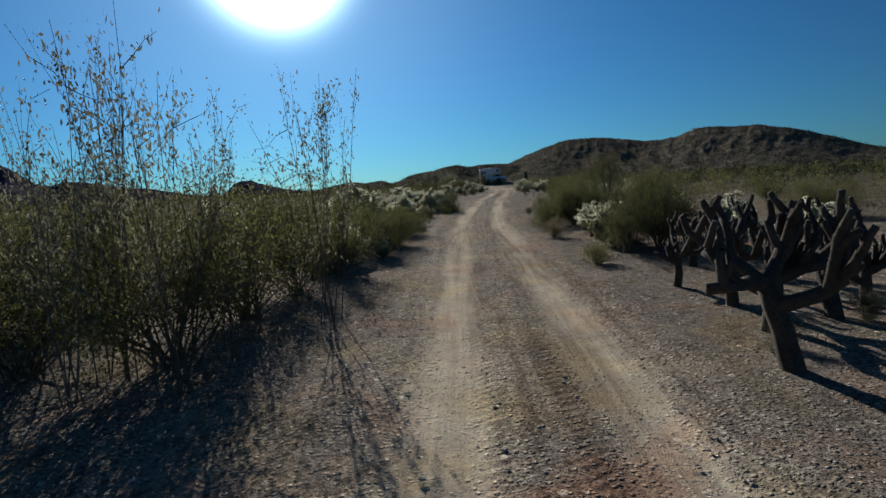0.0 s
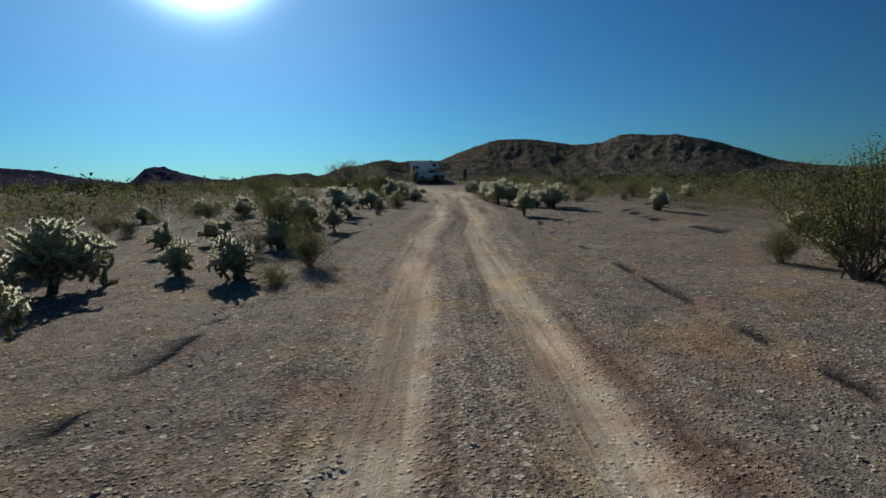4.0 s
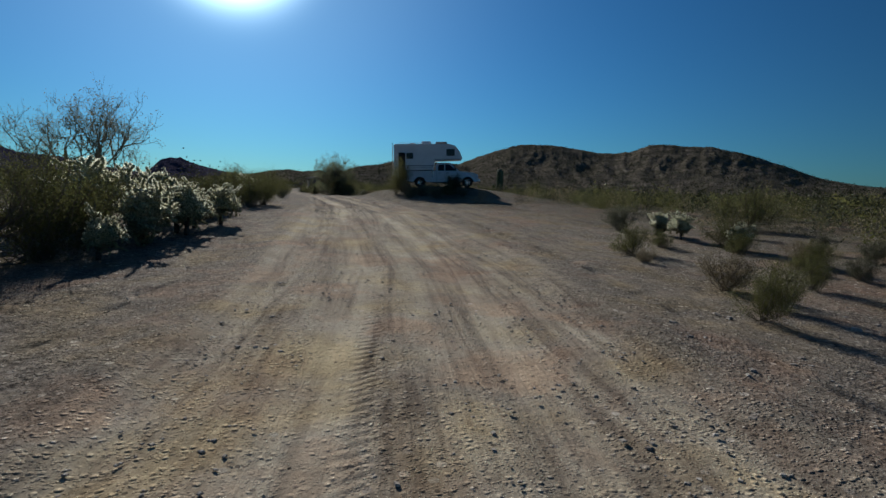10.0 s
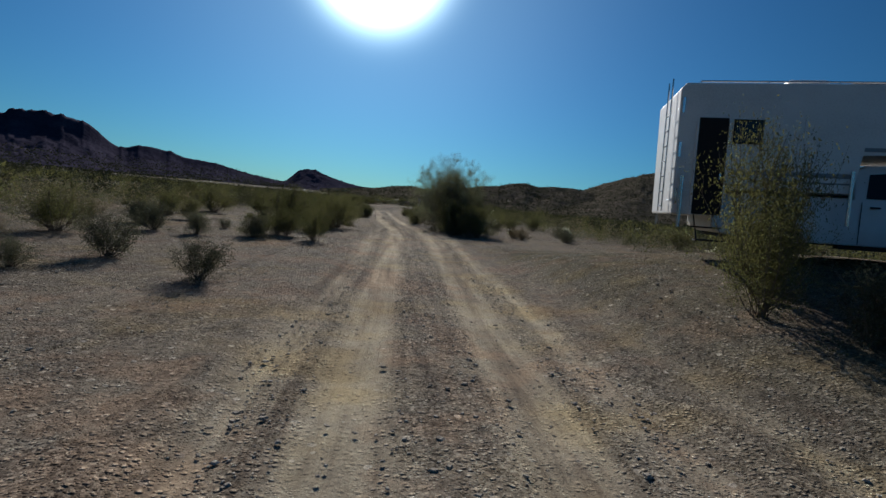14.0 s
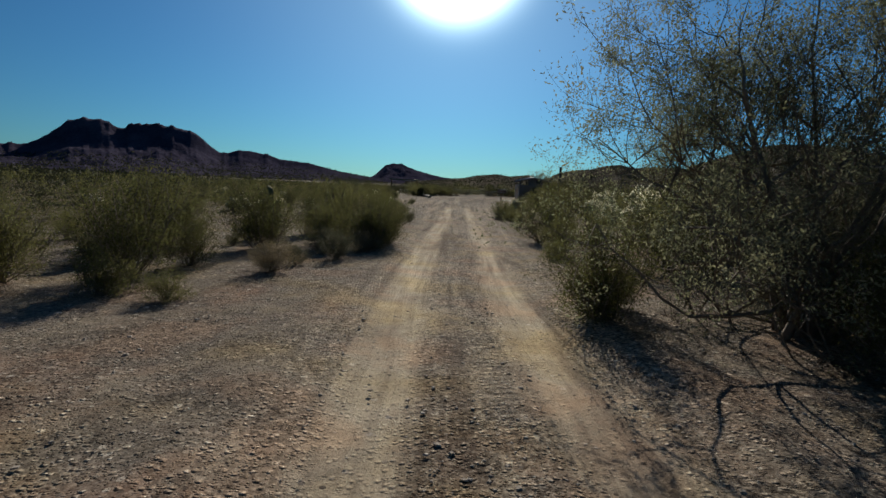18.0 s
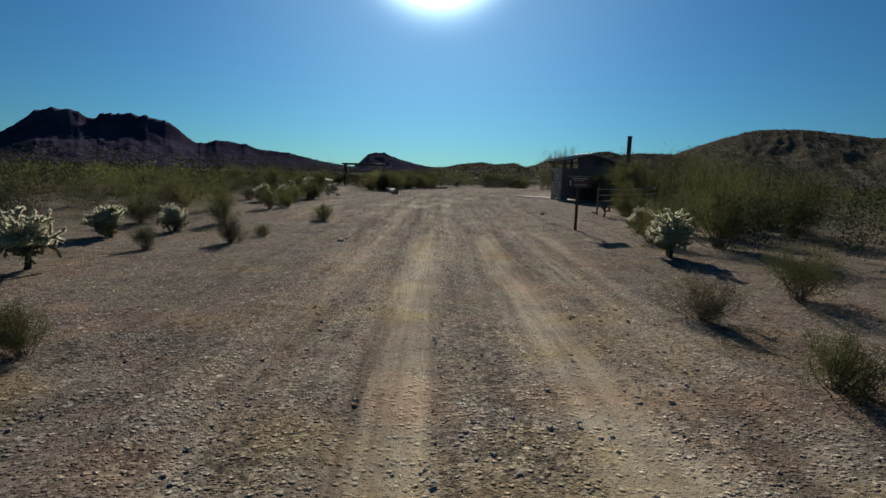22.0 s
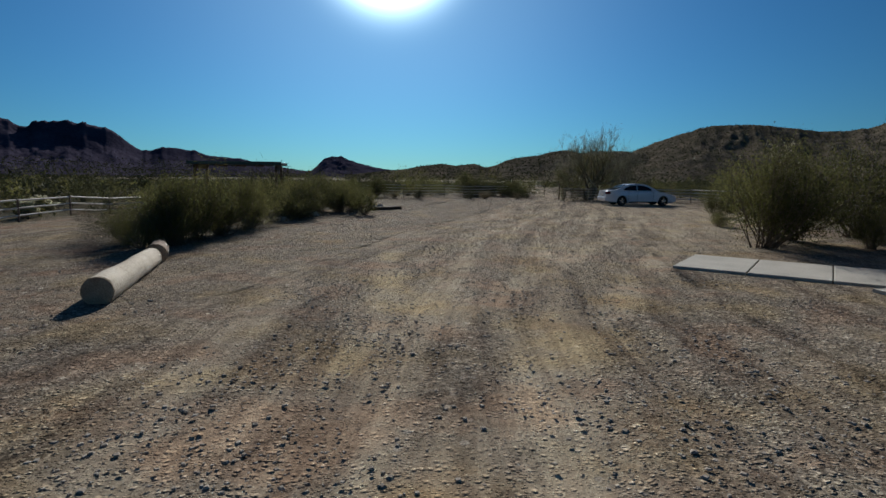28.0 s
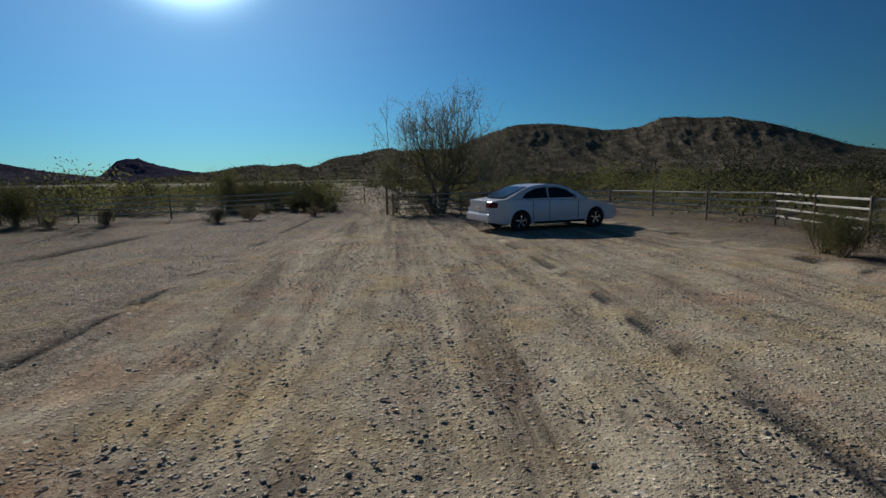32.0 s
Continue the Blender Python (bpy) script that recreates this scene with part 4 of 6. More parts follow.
creosote(59.3, 232.5, 1.49)
bursage(60.9, 233.2, 0.57)
bursage(60.0, 240.9, 0.64)
creosote(81.5, 229.7, 1.08)
creosote(62.3, 259.1, 1.58)
mesquite(86.6, 250.9, 4.40)
creosote(74.0, 260.5, 2.41)
creosote(64.4, 255.1, 1.90)
creosote(81.4, 231.0, 0.97)
creosote(65.1, 270.3, 1.60)
creosote(-5.4, 7.9, 2.10)
creosote(-4.9, 10.0, 2.17)
creosote(-2.5, 6.2, 1.81)
creosote(-1.6, 7.9, 1.79)
creosote(-0.6, 9.6, 1.65)
creosote(-4.9, 4.9, 1.78)
bursage(1.4, 14.9, 1.10)
bursage(3.0, 17.2, 1.04)
cholla(7.6, 31.2, 1.71)
cholla(-3.2, 13.2, 2.20)
cholla(4.5, 20.4, 1.7)
deadcholla(5.7, 5.6, 1.33)
deadcholla(4.2, 2.0, 1.53)
deadcholla(5.1, 2.2, 1.26)
creosote(12.9, 21.2, 1.58)
creosote(-0.2, 19.1, 1.58)
cholla(2.0, 18.4, 2.2)
cholla(9.6, 29.9, 1.34)
bursage(5.9, 22.9, 0.80)
bursage(9.2, 26.2, 0.62)
creosote(11.5, 16.1, 1.15)
creosote(9.8, 17.3, 1.06)
cholla(14.8, 14.9, 1.05)
cholla(9.3, 29.0, 1.31)
cholla(7.2, 39.0, 1.10)
cholla(2.9, 42.0, 1.14)
cholla(4.9, 44.1, 0.99)
creosote(14.1, 38.1, 0.93)
creosote(22.3, 33.3, 0.72)
creosote(20.6, 27.8, 0.93)
creosote(19.9, 67.8, 0.70)
bursage(24.7, 60.0, 0.68)
creosote(28.9, 67.2, 1.34)
cholla(29.2, 53.3, 1.35)
cholla(29.6, 52.5, 1.41)
cholla(30.3, 49.6, 1.19)
cholla(29.3, 48.2, 1.36)
creosote(30.6, 51.9, 0.92)
creosote(35.0, 53.6, 0.88)
creosote(35.2, 85.7, 1.42)
creosote(36.4, 86.4, 1.55)
creosote(40.5, 99.6, 1.38)
bursage(44.1, 80.3, 0.55)
bursage(46.2, 75.4, 0.71)
bursage(46.4, 78.2, 0.65)
bursage(50.5, 78.7, 0.78)
creosote(47.2, 80.1, 0.92)
bursage(47.6, 85.0, 0.61)
cholla(38.7, 93.7, 1.66)
cholla(39.2, 95.9, 1.25)
creosote(44.8, 115.2, 0.6)
creosote(48.0, 131.8, 0.8)
creosote(47.1, 129.3, 0.91)
creosote(49.1, 136.0, 1.61)
creosote(51.9, 159.6, 1.2)
creosote(53.0, 162.3, 1.39)
creosote(48.7, 164.5, 1.01)
bursage(53.7, 170.3, 1.01)
cholla(62.7, 161.9, 1.4)
creosote(62.0, 159.5, 1.31)
creosote(59.3, 158.5, 0.74)
cholla(52.4, 177.2, 1.15)
bursage(53.5, 175.0, 0.75)
creosote(53.8, 180.4, 0.45)
creosote(60.4, 175.1, 0.84)
creosote(63.1, 182.5, 0.83)
creosote(52.0, 175.3, 0.69)
creosote(50.1, 191.4, 0.82)
creosote(52.3, 191.7, 0.86)
creosote(52.5, 197.4, 0.91)
creosote(65.4, 187.8, 1.78)
creosote(66.4, 190.8, 1.33)
creosote(52.4, 203.4, 0.69)
creosote(53.1, 204.8, 0.89)
creosote(52.4, 200.6, 0.65)
creosote(71.1, 205.8, 2.60)
creosote(72.3, 205.1, 2.52)
mesquite(81.2, 211.2, 3.02)
creosote(70.8, 208.9, 1.85)
creosote(57.4, 221.3, 1.53)
creosote(58.2, 224.1, 1.59)
creosote(57.1, 220.0, 1.16)
creosote(49.5, 228.7, 0.67)
creosote(77.9, 227.6, 1.2)
creosote(75.9, 219.2, 2.49)
creosote(59.5, 229.2, 1.25)
creosote(60.0, 233.1, 1.44)
creosote(80.8, 228.6, 1.22)
creosote(68.5, 263.9, 1.68)
creosote(77.2, 260.8, 1.56)
creosote(81.1, 230.6, 0.88)
cholla(83.6, 278.8, 1.72)


creosote(46.8, 137.8, 1.35)
bursage(63.9, 139.9, 0.76)
cholla(42.1, 146.2, 1.02)
creosote(51.4, 168.2, 1.6)
creosote(49.5, 152.8, 1.6)
creosote(48.0, 151.4, 1.32)
bursage(42.5, 130.0, 0.79)
bursage(44.9, 127.0, 0.67)
bursage(42.3, 117.0, 0.69)
creosote(39.7, 121.4, 1.30)
creosote(54.7, 116.4, 2.4, 0.5)
creosote(53.9, 115.5, 1.5, 0.5)
bursage(54.1, 113.2, 0.8)
bursage(55.7, 112.2, 0.7)
bursage(58.1, 113.0, 0.6)
bursage(40.3, 132.1, 0.68)
creosote(42.4, 109.4, 1.85)
creosote(43.3, 106.8, 1.66)
cholla(40.4, 97.7, 0.79)
cholla(40.8, 98.7, 0.93)
cholla(41.5, 103.7, 1.13)
cholla(37.0, 123.3, 0.92)
tall_mesquite(56.7, 142.0, 4.5, 0.9)
mesquite(56.8, 141.3, 3.3, 0.95, 0)
mesquite(57.9, 143.6, 3.4, 0.8, 1)
tall_mesquite(58.5, 149.9, 5.2, 1.0)
mesquite(58.8, 149.9, 2.5, 1.0, 0)
mesquite(60.1, 149.6, 2.2, 1.0, 0)
mesquite(59.2, 150.6, 3.6, 1.0, 0)
creosote(59.3, 148.8, 1.5)
creosote(56.2, 138.5, 1.7)
creosote(56.3, 150.5, 1.3)
bursage(52.0, 156.9, 0.6)
bursage(51.5, 153.8, 0.58)
bursage(50.7, 151.3, 0.38)
creosote(49.9, 154.2, 0.85)
creosote(48.1, 152.0, 1.06)
creosote(59.8, 169.7, 0.8)
creosote(58.1, 158.3, 1.07)
bursage(56.7, 151.5, 0.68)
creosote(60.1, 156.1, 2.02)
bursage(48.6, 146.6, 0.74)
bursage(49.1, 148.3, 0.51)
creosote(48.7, 157.1, 1.16)
wisp(71.9, 217.9, 2.6)
wisp(71.5, 217.4, 2.3)
cholla(49.4, 226.8, 0.8)
cholla(49.9, 228.2, 0.8)
cholla(49.3, 230.2, 0.9)
creosote(57.1, 220.3, 1.39)
creosote(57.6, 222.5, 1.27)
creosote(56.0, 220.5, 0.82)
creosote(56.2, 221.8, 1.23)
creosote(58.1, 225.1, 1.18)
creosote(56.8, 227.7, 1.31)
creosote(59.2, 229.7, 1.23)
creosote(60.0, 234.1, 1.72)
creosote(58.2, 232.7, 1.56)
bursage(74.4, 223.0, 0.54)
palo(82.2, 248.6, 5.8, 0.8)
mesquite(81.8, 248.0, 4.2, 1.0, 1)


creosote(11.5, 18.3, 1.50)
creosote(10.7, 16.7, 1.50)
deadcholla(10.3, 15.9, 1.59)
creosote(10.1, 15.1, 1.54)
mesquite(14.7, 19.9, 2.9, 0.8, 1)
creosote(15.0, 22.0, 1.3)
deadcholla(3.8, 3.1, 1.55)
cholla(7.4, 6.0, 1.25)
cholla(8.4, 7.2, 1.2)
deadcholla(6.0, 4.2, 1.4)
cholla(9.4, 5.6, 1.2)
bursage(2.7, 1.6, 0.3)
creosote(8.2, 8.8, 1.8)
creosote(12.7, 14.5, 1.85)


wisp(-4.1, 3.6, 2.76)
wisp(-3.8, 4.2, 3.52)
wisp(-3.2, 3.8, 3.03)
wisp(-2.7, 4.3, 2.81)
wisp(-1.4, 5.3, 3.32)


cholla(27.3, 64.5, 1.22)
cholla(28.1, 63.8, 1.45)
cholla(27.9, 62.4, 1.15)
cholla(28.8, 63.5, 0.91)
cholla(36.5, 61.4, 1.13)
cholla(34.6, 60.8, 0.72)
cholla(36.3, 59.3, 1.22)
cholla(35.6, 58.5, 1.33)
cholla(30.7, 56.7, 0.71)
cholla(30.4, 56.0, 1.37)
cholla(35.8, 60.1, 0.91)
cholla(31.4, 56.5, 0.39)
creosote(52.4, 201.0, 0.68)
creosote(52.8, 202.0, 0.77)
creosote(53.1, 203.8, 0.81)
creosote(53.3, 204.3, 0.91)
creosote(52.8, 199.5, 0.62)
creosote(53.0, 198.3, 0.66)
creosote(61.7, 232.9, 1.13)
creosote(61.9, 234.6, 1.16)
creosote(61.8, 236.9, 1.43)
creosote(62.2, 230.8, 1.14)


creosote(52.5, 215.0, 1.30)
creosote(52.0, 217.0, 1.33)
creosote(51.8, 219.0, 1.34)
creosote(49.9, 223.5, 1.49)
bursage(53.3, 214.1, 0.67)
cholla(53.6, 213.0, 0.76)
creosote(52.2, 217.5, 0.71)
bursage(54.3, 114.3, 0.9)
bursage(55.2, 113.8, 0.8)
bursage(56.3, 114.2, 0.8)
bursage(57.3, 113.8, 0.7)


cholla(51.4, 184.4, 1.02)
cholla(50.8, 188.3, 0.8)
cholla(50.4, 185.1, 0.9)
cholla(63.2, 186.2, 1.15)
bursage(60.9, 181.5, 0.55)
bursage(60.7, 179.3, 0.50)
bursage(53.5, 180.4, 0.44)
bursage(52.2, 186.7, 0.46)
bursage(42.5, 71.5, 0.90)
bursage(38.7, 67.0, 0.58)
bursage(37.9, 65.6, 0.60)
bursage(39.2, 66.0, 0.45)
bursage(39.3, 68.0, 0.6)
bursage(40.1, 69.4, 0.6)
bursage(30.7, 70.9, 0.50)
bursage(31.1, 72.1, 0.52)
creosote(30.2, 74.6, 0.95)
creosote(31.5, 74.5, 0.85)
cholla(47.2, 79.5, 1.1)
cholla(44.3, 70.2, 0.73)
creosote(47.2, 83.8, 0.7)
cholla(39.6, 93.2, 1.4)
cholla(38.8, 91.6, 1.35)
cholla(40.5, 95.4, 1.2)
creosote(37.4, 90.0, 1.6)
mesquite(56.3, 140.2, 2.4, 1.0, 1)
creosote(-0.1, 12.2, 1.45)
creosote(0.7, 12.8, 1.45)
creosote(1.9, 13.3, 1.15)
creosote(1.0, 11.3, 0.9)
creosote(-0.6, 11.6, 0.7)
cholla(-0.3, 10.9, 1.15)
cholla(0.9, 11.0, 0.7)
creosote(-2.0, 19.4, 1.4)
creosote(-0.8, 22.2, 1.6)
bursage(8.1, 14.5, 0.8)
cholla(7.4, 11.0, 1.1)
cholla(6.7, 9.2, 1.2)
creosote(6.1, 7.9, 1.45)
creosote(7.2, 8.0, 1.65)
creosote(9.8, 10.9, 1.35)
bursage(4.6, 7.1, 0.45)
bursage(6.5, 23.8, 0.57)
bursage(8.9, 26.8, 0.9)
bursage(5.8, 29.8, 0.48)
bursage(5.0, 29.1, 0.6)
palo(36.8, 102.6, 4.1, 1.05)
mesquite(36.8, 88.9, 1.8, 1.0, 1)
creosote(37.8, 91.4, 1.4)
creosote(46.1, 83.4, 0.6)
cholla(43.4, 69.8, 0.85)
cholla(43.7, 78.0, 1.2)
creosote(37.1, 67.9, 0.45)
creosote(36.3, 66.1, 0.45)
creosote(36.0, 64.9, 0.55)
creosote(35.6, 64.0, 0.6)
bursage(31.2, 69.9, 0.43)
creosote(30.0, 68.5, 0.5)
creosote(31.8, 73.5, 0.5)
creosote(30.0, 78.0, 0.85)
creosote(34.2, 75.2, 0.7)
creosote(28.8, 74.0, 0.75)
creosote(31.0, 81.0, 0.85)
creosote(32.8, 84.0, 0.85)
creosote(34.4, 80.5, 0.6)
creosote(69.1, 193.9, 2.3)
creosote(70.0, 190.8, 2.0)
creosote(67.4, 190.2, 1.7)
creosote(71.6, 195.5, 2.4)
creosote(49.1, 84.4, 0.6)
creosote(52.2, 88.2, 0.9)
cholla(52.5, 89.8, 0.85)
bursage(57.7, 156.9, 0.5)
bursage(58.5, 114.9, 1.3)
bursage(42.6, 116.4, 0.55)
bursage(43.6, 119.6, 0.5)
bursage(41.6, 123.0, 0.5)
creosote(53.1, 158.0, 1.2)
creosote(53.4, 159.2, 1.25)
creosote(55.9, 138.3, 1.9)
creosote(56.5, 137.0, 1.6)

cholla(51.8, 204.0, 0.75)
cholla(51.3, 201.6, 0.9)
cholla(52.3, 205.0, 0.6)
cholla(50.5, 215.0, 0.7)
cholla(51.3, 207.2, 0.7)
deadcholla(66.3, 196.8, 0.6)

# cholla stand beside the first bend
for x, y, h in ((0.5, 33.4, 0.9), (2.3, 35.8, 1.0), (3.2, 37.6, 1.1), (-1.3, 37.0, 0.9), (5.7, 36.5, 1.2), (1.2, 40.2, 1.1), (7.6, 35.7, 1.2), (4.6, 40.3, 1.2), (-3.0, 40.9, 1.1), (9.0, 34.9, 1.2), (9.8, 38.0, 1.3), (2.9, 31.8, 0.7)):
    cholla(x, y, h)
for x, y, h in ((5.5, 27.7, 0.5), (6.2, 29.1, 0.6), (4.1, 29.5, 0.5), (2.3, 30.3, 0.6), (7.3, 28.0, 0.45)):
    bursage(x, y, h)


for x, y, h in ((53.2, 163.4, 1.35), (52.9, 164.9, 1.5), (52.4, 166.5, 1.6), (51.6, 163.6, 1.7), (60.2, 165.2, 1.8), (53.0, 158.3, 1.0), (52.6, 162.2, 1.2), (47.4, 129.0, 0.9), (48.6, 133.8, 1.1)):
    creosote(x, y, h, 1.05)
for x, y, h in ((62.6, 165.6, 1.4), (61.7, 160.0, 1.3), (64.6, 173.4, 1.5), (53.2, 169.7, 1.3)):
    cholla(x, y, h)
for x, y, h in ((52.4, 155.8, 0.6), (52.9, 157.2, 0.55), (56.4, 150.7, 0.7)):
    bursage(x, y, h)


def stand(plant, seed, n, y0, y1, u0, u1, low, high):
    """A loose stand of one plant beside the track, u metres off its centre line."""
    rng = np.random.default_rng(seed)
    for _ in range(n):
        y = rng.uniform(y0, y1)
        plant(road_at(y)[0] + rng.uniform(u0, u1), y, rng.uniform(low, high))


stand(cholla, 61, 44, 27, 47, -20, -4.2, 0.7, 1.25)
stand(cholla, 62, 14, 18, 30, -16, -6, 0.7, 1.2)
stand(cholla, 63, 12, 22, 34, 7, 16, 0.8, 1.3)
stand(cholla, 64, 16, 172, 192, -26, -9, 0.7, 1.1)
stand(creosote, 66, 14, 63, 80, 4.4, 10, 0.35, 0.6)
stand(bursage, 67, 18, 62, 80, 3.6, 10, 0.3, 0.6)
stand(bursage, 69, 16, 80, 90, 5, 13, 0.3, 0.55)
stand(bursage, 70, 20, 48, 66, -16, -4, 0.3, 0.7)
stand(cholla, 71, 8, 50, 66, -18, -6, 0.7, 1.1)


def roadside():
    """The common low growth along both sides of the track."""
    rng = np.random.default_rng(31)
    n = bushes = 0
    while n < 400:
        y = rng.uniform(-8, 265)
        cx, cz, hw = road_at(y)
        side = -1 if rng.random() < 0.5 else 1
        u = side * (hw + 1.1 + rng.gamma(1.7, 3.2))
        x = cx + u
        bare = (side > 0 and 15 < y < 46 and u < 10) or (side < 0 and 36 < y < 60 and -5 > u > -3) or (side > 0 and 80 < y < 126 and u < 15) \
            or (side > 0 and 121 < y < 137 and u < 11) or (side < 0 and 98 < y < 124 and u > -13)
        if bare or not clear_of_road(np.array(x), np.array(y), 0.9) or math.hypot(x - 59.3, y - 118.8) < 6.5 or math.hypot(x - 71.4, y - 212.5) < 5 or (187 < y < 201 and 0 < u < 9):
            continue
        n += 1
        r = rng.random()
        tended = (y < 37 or 43 < y < 84 or 176 < y < 201) and abs(u) < 10 or 84 < y < 104 and -9 < u < 0 or 150 < y < 183 and 0 < u < 9
        if tended:
            if r < 0.3:
                bursage(x, y, rng.uniform(0.2, 0.42))
        elif r < 0.28 or abs(u) < hw + 2:
            bursage(x, y, rng.uniform(0.3, 0.75))
        elif r < 0.80 and bushes < 95:
            bushes += 1
            creosote(x, y, rng.uniform(0.9, 1.8), 1.05)
        elif y < 110 or side > 0:
            cholla(x, y, rng.uniform(0.6, 1.3))
        else:
            bursage(x, y, rng.uniform(0.5, 0.9))


def clear_of_road(x, y, margin=1.0):
    cx, cz, hw = road_at(y)
    s = x - cx
    lot = (y > 181) & (y < 250) & (s > -9 - 0.12 * np.maximum(0, y - 205)) & (s < 11)
    branch = (y > 195) & (y < 267) & (np.abs(s + 6.5 + 0.30 * (y - 201)) < 2.6)
    pull = (y > 84) & (y < 121) & (s > -4) & (s < 13)
    return (np.abs(s) > hw * 1.1 + margin) & ~lot & ~pull & ~branch


roadside()

for ob in SPENT:
    for o in (*ob.children_recursive, ob):
        bpy.data.objects.remove(o)


# ---- scrub that nobody could count, stones ----


def bushes(name, label, seed, x, y, leaves, size, mats, tall, stems=18):
    """Fan-shaped bushes of small three-cornered leaves along unseen stems, joined."""
    rng = np.random.default_rng(seed)
    z = ground_z(x, y)
    for m, mat in enumerate(mats):
        pick = np.arange(len(x)) % len(mats) == m
        k = int(pick.sum())
        h = rng.uniform(*tall, k) * np.where(rng.random(k) < 0.2, 1.35, 1)
        turn, lean = rng.uniform(0, 2 * math.pi, (k, stems)), np.radians(rng.uniform(4, 72, (k, stems)))
        way = np.stack([np.sin(lean) * np.cos(turn), np.sin(lean) * np.sin(turn), np.cos(lean)], -1) * rng.uniform(0.75, 1.12, (k, stems, 1))
        which = rng.integers(0, stems, (k, leaves))
        d = np.take_along_axis(way, which[..., None], 1) * (rng.uniform(0.12, 1.0, (k, leaves, 1)) ** 0.6)
        d += rng.normal(size=d.shape) * 0.07
        d[..., 2] = np.abs(d[..., 2]) * 1.05
        c = (np.stack([x[pick], y[pick], z[pick]], 1)[:, None] + d * h[:, None, None]).reshape(-1, 3)
        w = size * rng.uniform(0.6, 1.4, (len(c), 1)) * np.repeat(h, leaves)[:, None]
        a = rng.normal(size=c.shape)
        a[:, 2] += 0.4
        a /= np.linalg.norm(a, axis=1)[:, None]
        s = np.cross(a, rng.normal(size=c.shape))
        s /= np.linalg.norm(s, axis=1)[:, None] + 1e-9
        v = np.stack([c - a * w * 0.7 - s * w * 0.45, c - a * w * 0.7 + s * w * 0.45, c + a * w], 1).reshape(-1, 3)
        me = bpy.data.meshes.new(name)
        me.vertices.add(len(v))
        me.vertices.foreach_set("co", v.ravel())
        me.loops.add(len(v))
        me.loops.foreach_set("vertex_index", np.arange(len(v)))
        me.polygons.add(len(c))
        me.polygons.foreach_set("loop_start", np.arange(0, len(v), 3))
        me.update()
        me.materials.append(mat)
        tagged(new(name, me), label, "shrubs", kind="stuff")


def scrub(name, label, seed, count, inner, outer, leaves, size, mats, tall=(0.5, 1.4), back=-50, far=420, gap=-0.2):
    """Bushes spread between two distances from the track."""
    rng = np.random.default_rng(seed)
    n = count * 8
    y = rng.uniform(back, far, n)
    u = rng.uniform(inner, outer, n) * rng.choice((-1, 1), n)
    x = road_at(y)[0] + u
    ok = clear_of_road(x, y, 3.0)
    clump = np.sin(x * 0.13 + 2 * np.sin(y * 0.05)) * np.sin(y * 0.11 + x * 0.03) + rng.normal(size=n) * 0.5
    ok &= clump > gap
    ok &= ~((np.hypot(x - 57.6, y - 118.8) < 9) | (np.hypot(x - 71.3, y - 213) < 6))
    bushes(name, label, seed + 1, x[ok][:count], y[ok][:count], leaves, size, mats, tall)


def thicket(seed, n, x0, x1, y0, y1, low, high, slant=0.0, leaves=950, size=0.024):
    """Bushes standing close together over a patch of ground."""
    rng = np.random.default_rng(seed)
    y = rng.uniform(y0, y1, n)
    x = rng.uniform(x0, x1, n) + slant * (y - y0)
    bushes("thicket", "thick stand of olive creosote and dry bushes", seed + 1, x, y, leaves, size, (LEAF, SHADED_BRUSH, SHADED_BRUSH), (low, high), 30)


thicket(901, 80, 52, 82, 252, 268.5, 1.2, 2.3)
thicket(902, 38, 90.5, 100, 225, 259, 1.2, 2.4, 0.0)
thicket(903, 80, 34, 49, 201, 241, 0.7, 1.4, 0.0, 1300, 0.019)
thicket(911, 84, 40, 51, 183.5, 212, 0.6, 1.3, 0.0, 1600, 0.019)
thicket(912, 16, 50.5, 53, 201, 218, 0.35, 0.8, -0.05, 1600, 0.019)
thicket(904, 40, 54, 59.5, 220.5, 242.5, 0.9, 1.5, 0.1, 2600, 0.015)
thicket(905, 34, 72.5, 80, 199.5, 211.5, 1.5, 2.7, 0.0, 3200, 0.013)
thicket(906, 12, 68.5, 74, 193, 199, 0.8, 1.5, 0.0, 2200, 0.017)
thicket(913, 22, 58.9, 62.5, 150.1, 156.5, 0.9, 1.8, 0.0, 3000, 0.013)
thicket(914, 30, 27, 48, 176, 197, 0.7, 1.3, 0.0, 1600, 0.019)
thicket(915, 34, 56, 76, 84, 112, 0.6, 1.1, 0.0, 1600, 0.019)
thicket(916, 40, 26, 45, 196, 222, 0.8, 1.35, 0.0, 1600, 0.019)
thicket(907, 24, 40, 52, 239, 259, 1.2, 2.2)
thicket(908, 40, 34, 47, 145.5, 187.5, 0.9, 1.7)
thicket(909, 34, 65, 79, 151.5, 189.5, 1.0, 2.0)
thicket(910, 30, 29.4, 41.4, 88, 120, 1.0, 1.9)
scrub("desert_scrub", "scattered olive and grey desert shrubs on the flats", 700, 3000, 12, 34, 230, 0.042, (LEAF, SAGE, LEAF, DRY), (0.35, 1.3), -30, 275)
scrub("outer_scrub", "thick olive creosote growth on the flats away from the track", 710, 10500, 20, 95, 56, 0.085, (SHADED_BRUSH, LEAF, SHADED_BRUSH), (0.7, 1.6), -60, 400, -0.9)
scrub("far_scrub", "far dark desert shrubs spread over the plain", 720, 24000, 80, 420, 13, 0.27, (SHADED_BRUSH, SHADED_BRUSH, SAGE), (0.9, 2.1), -100, 700, -0.9)
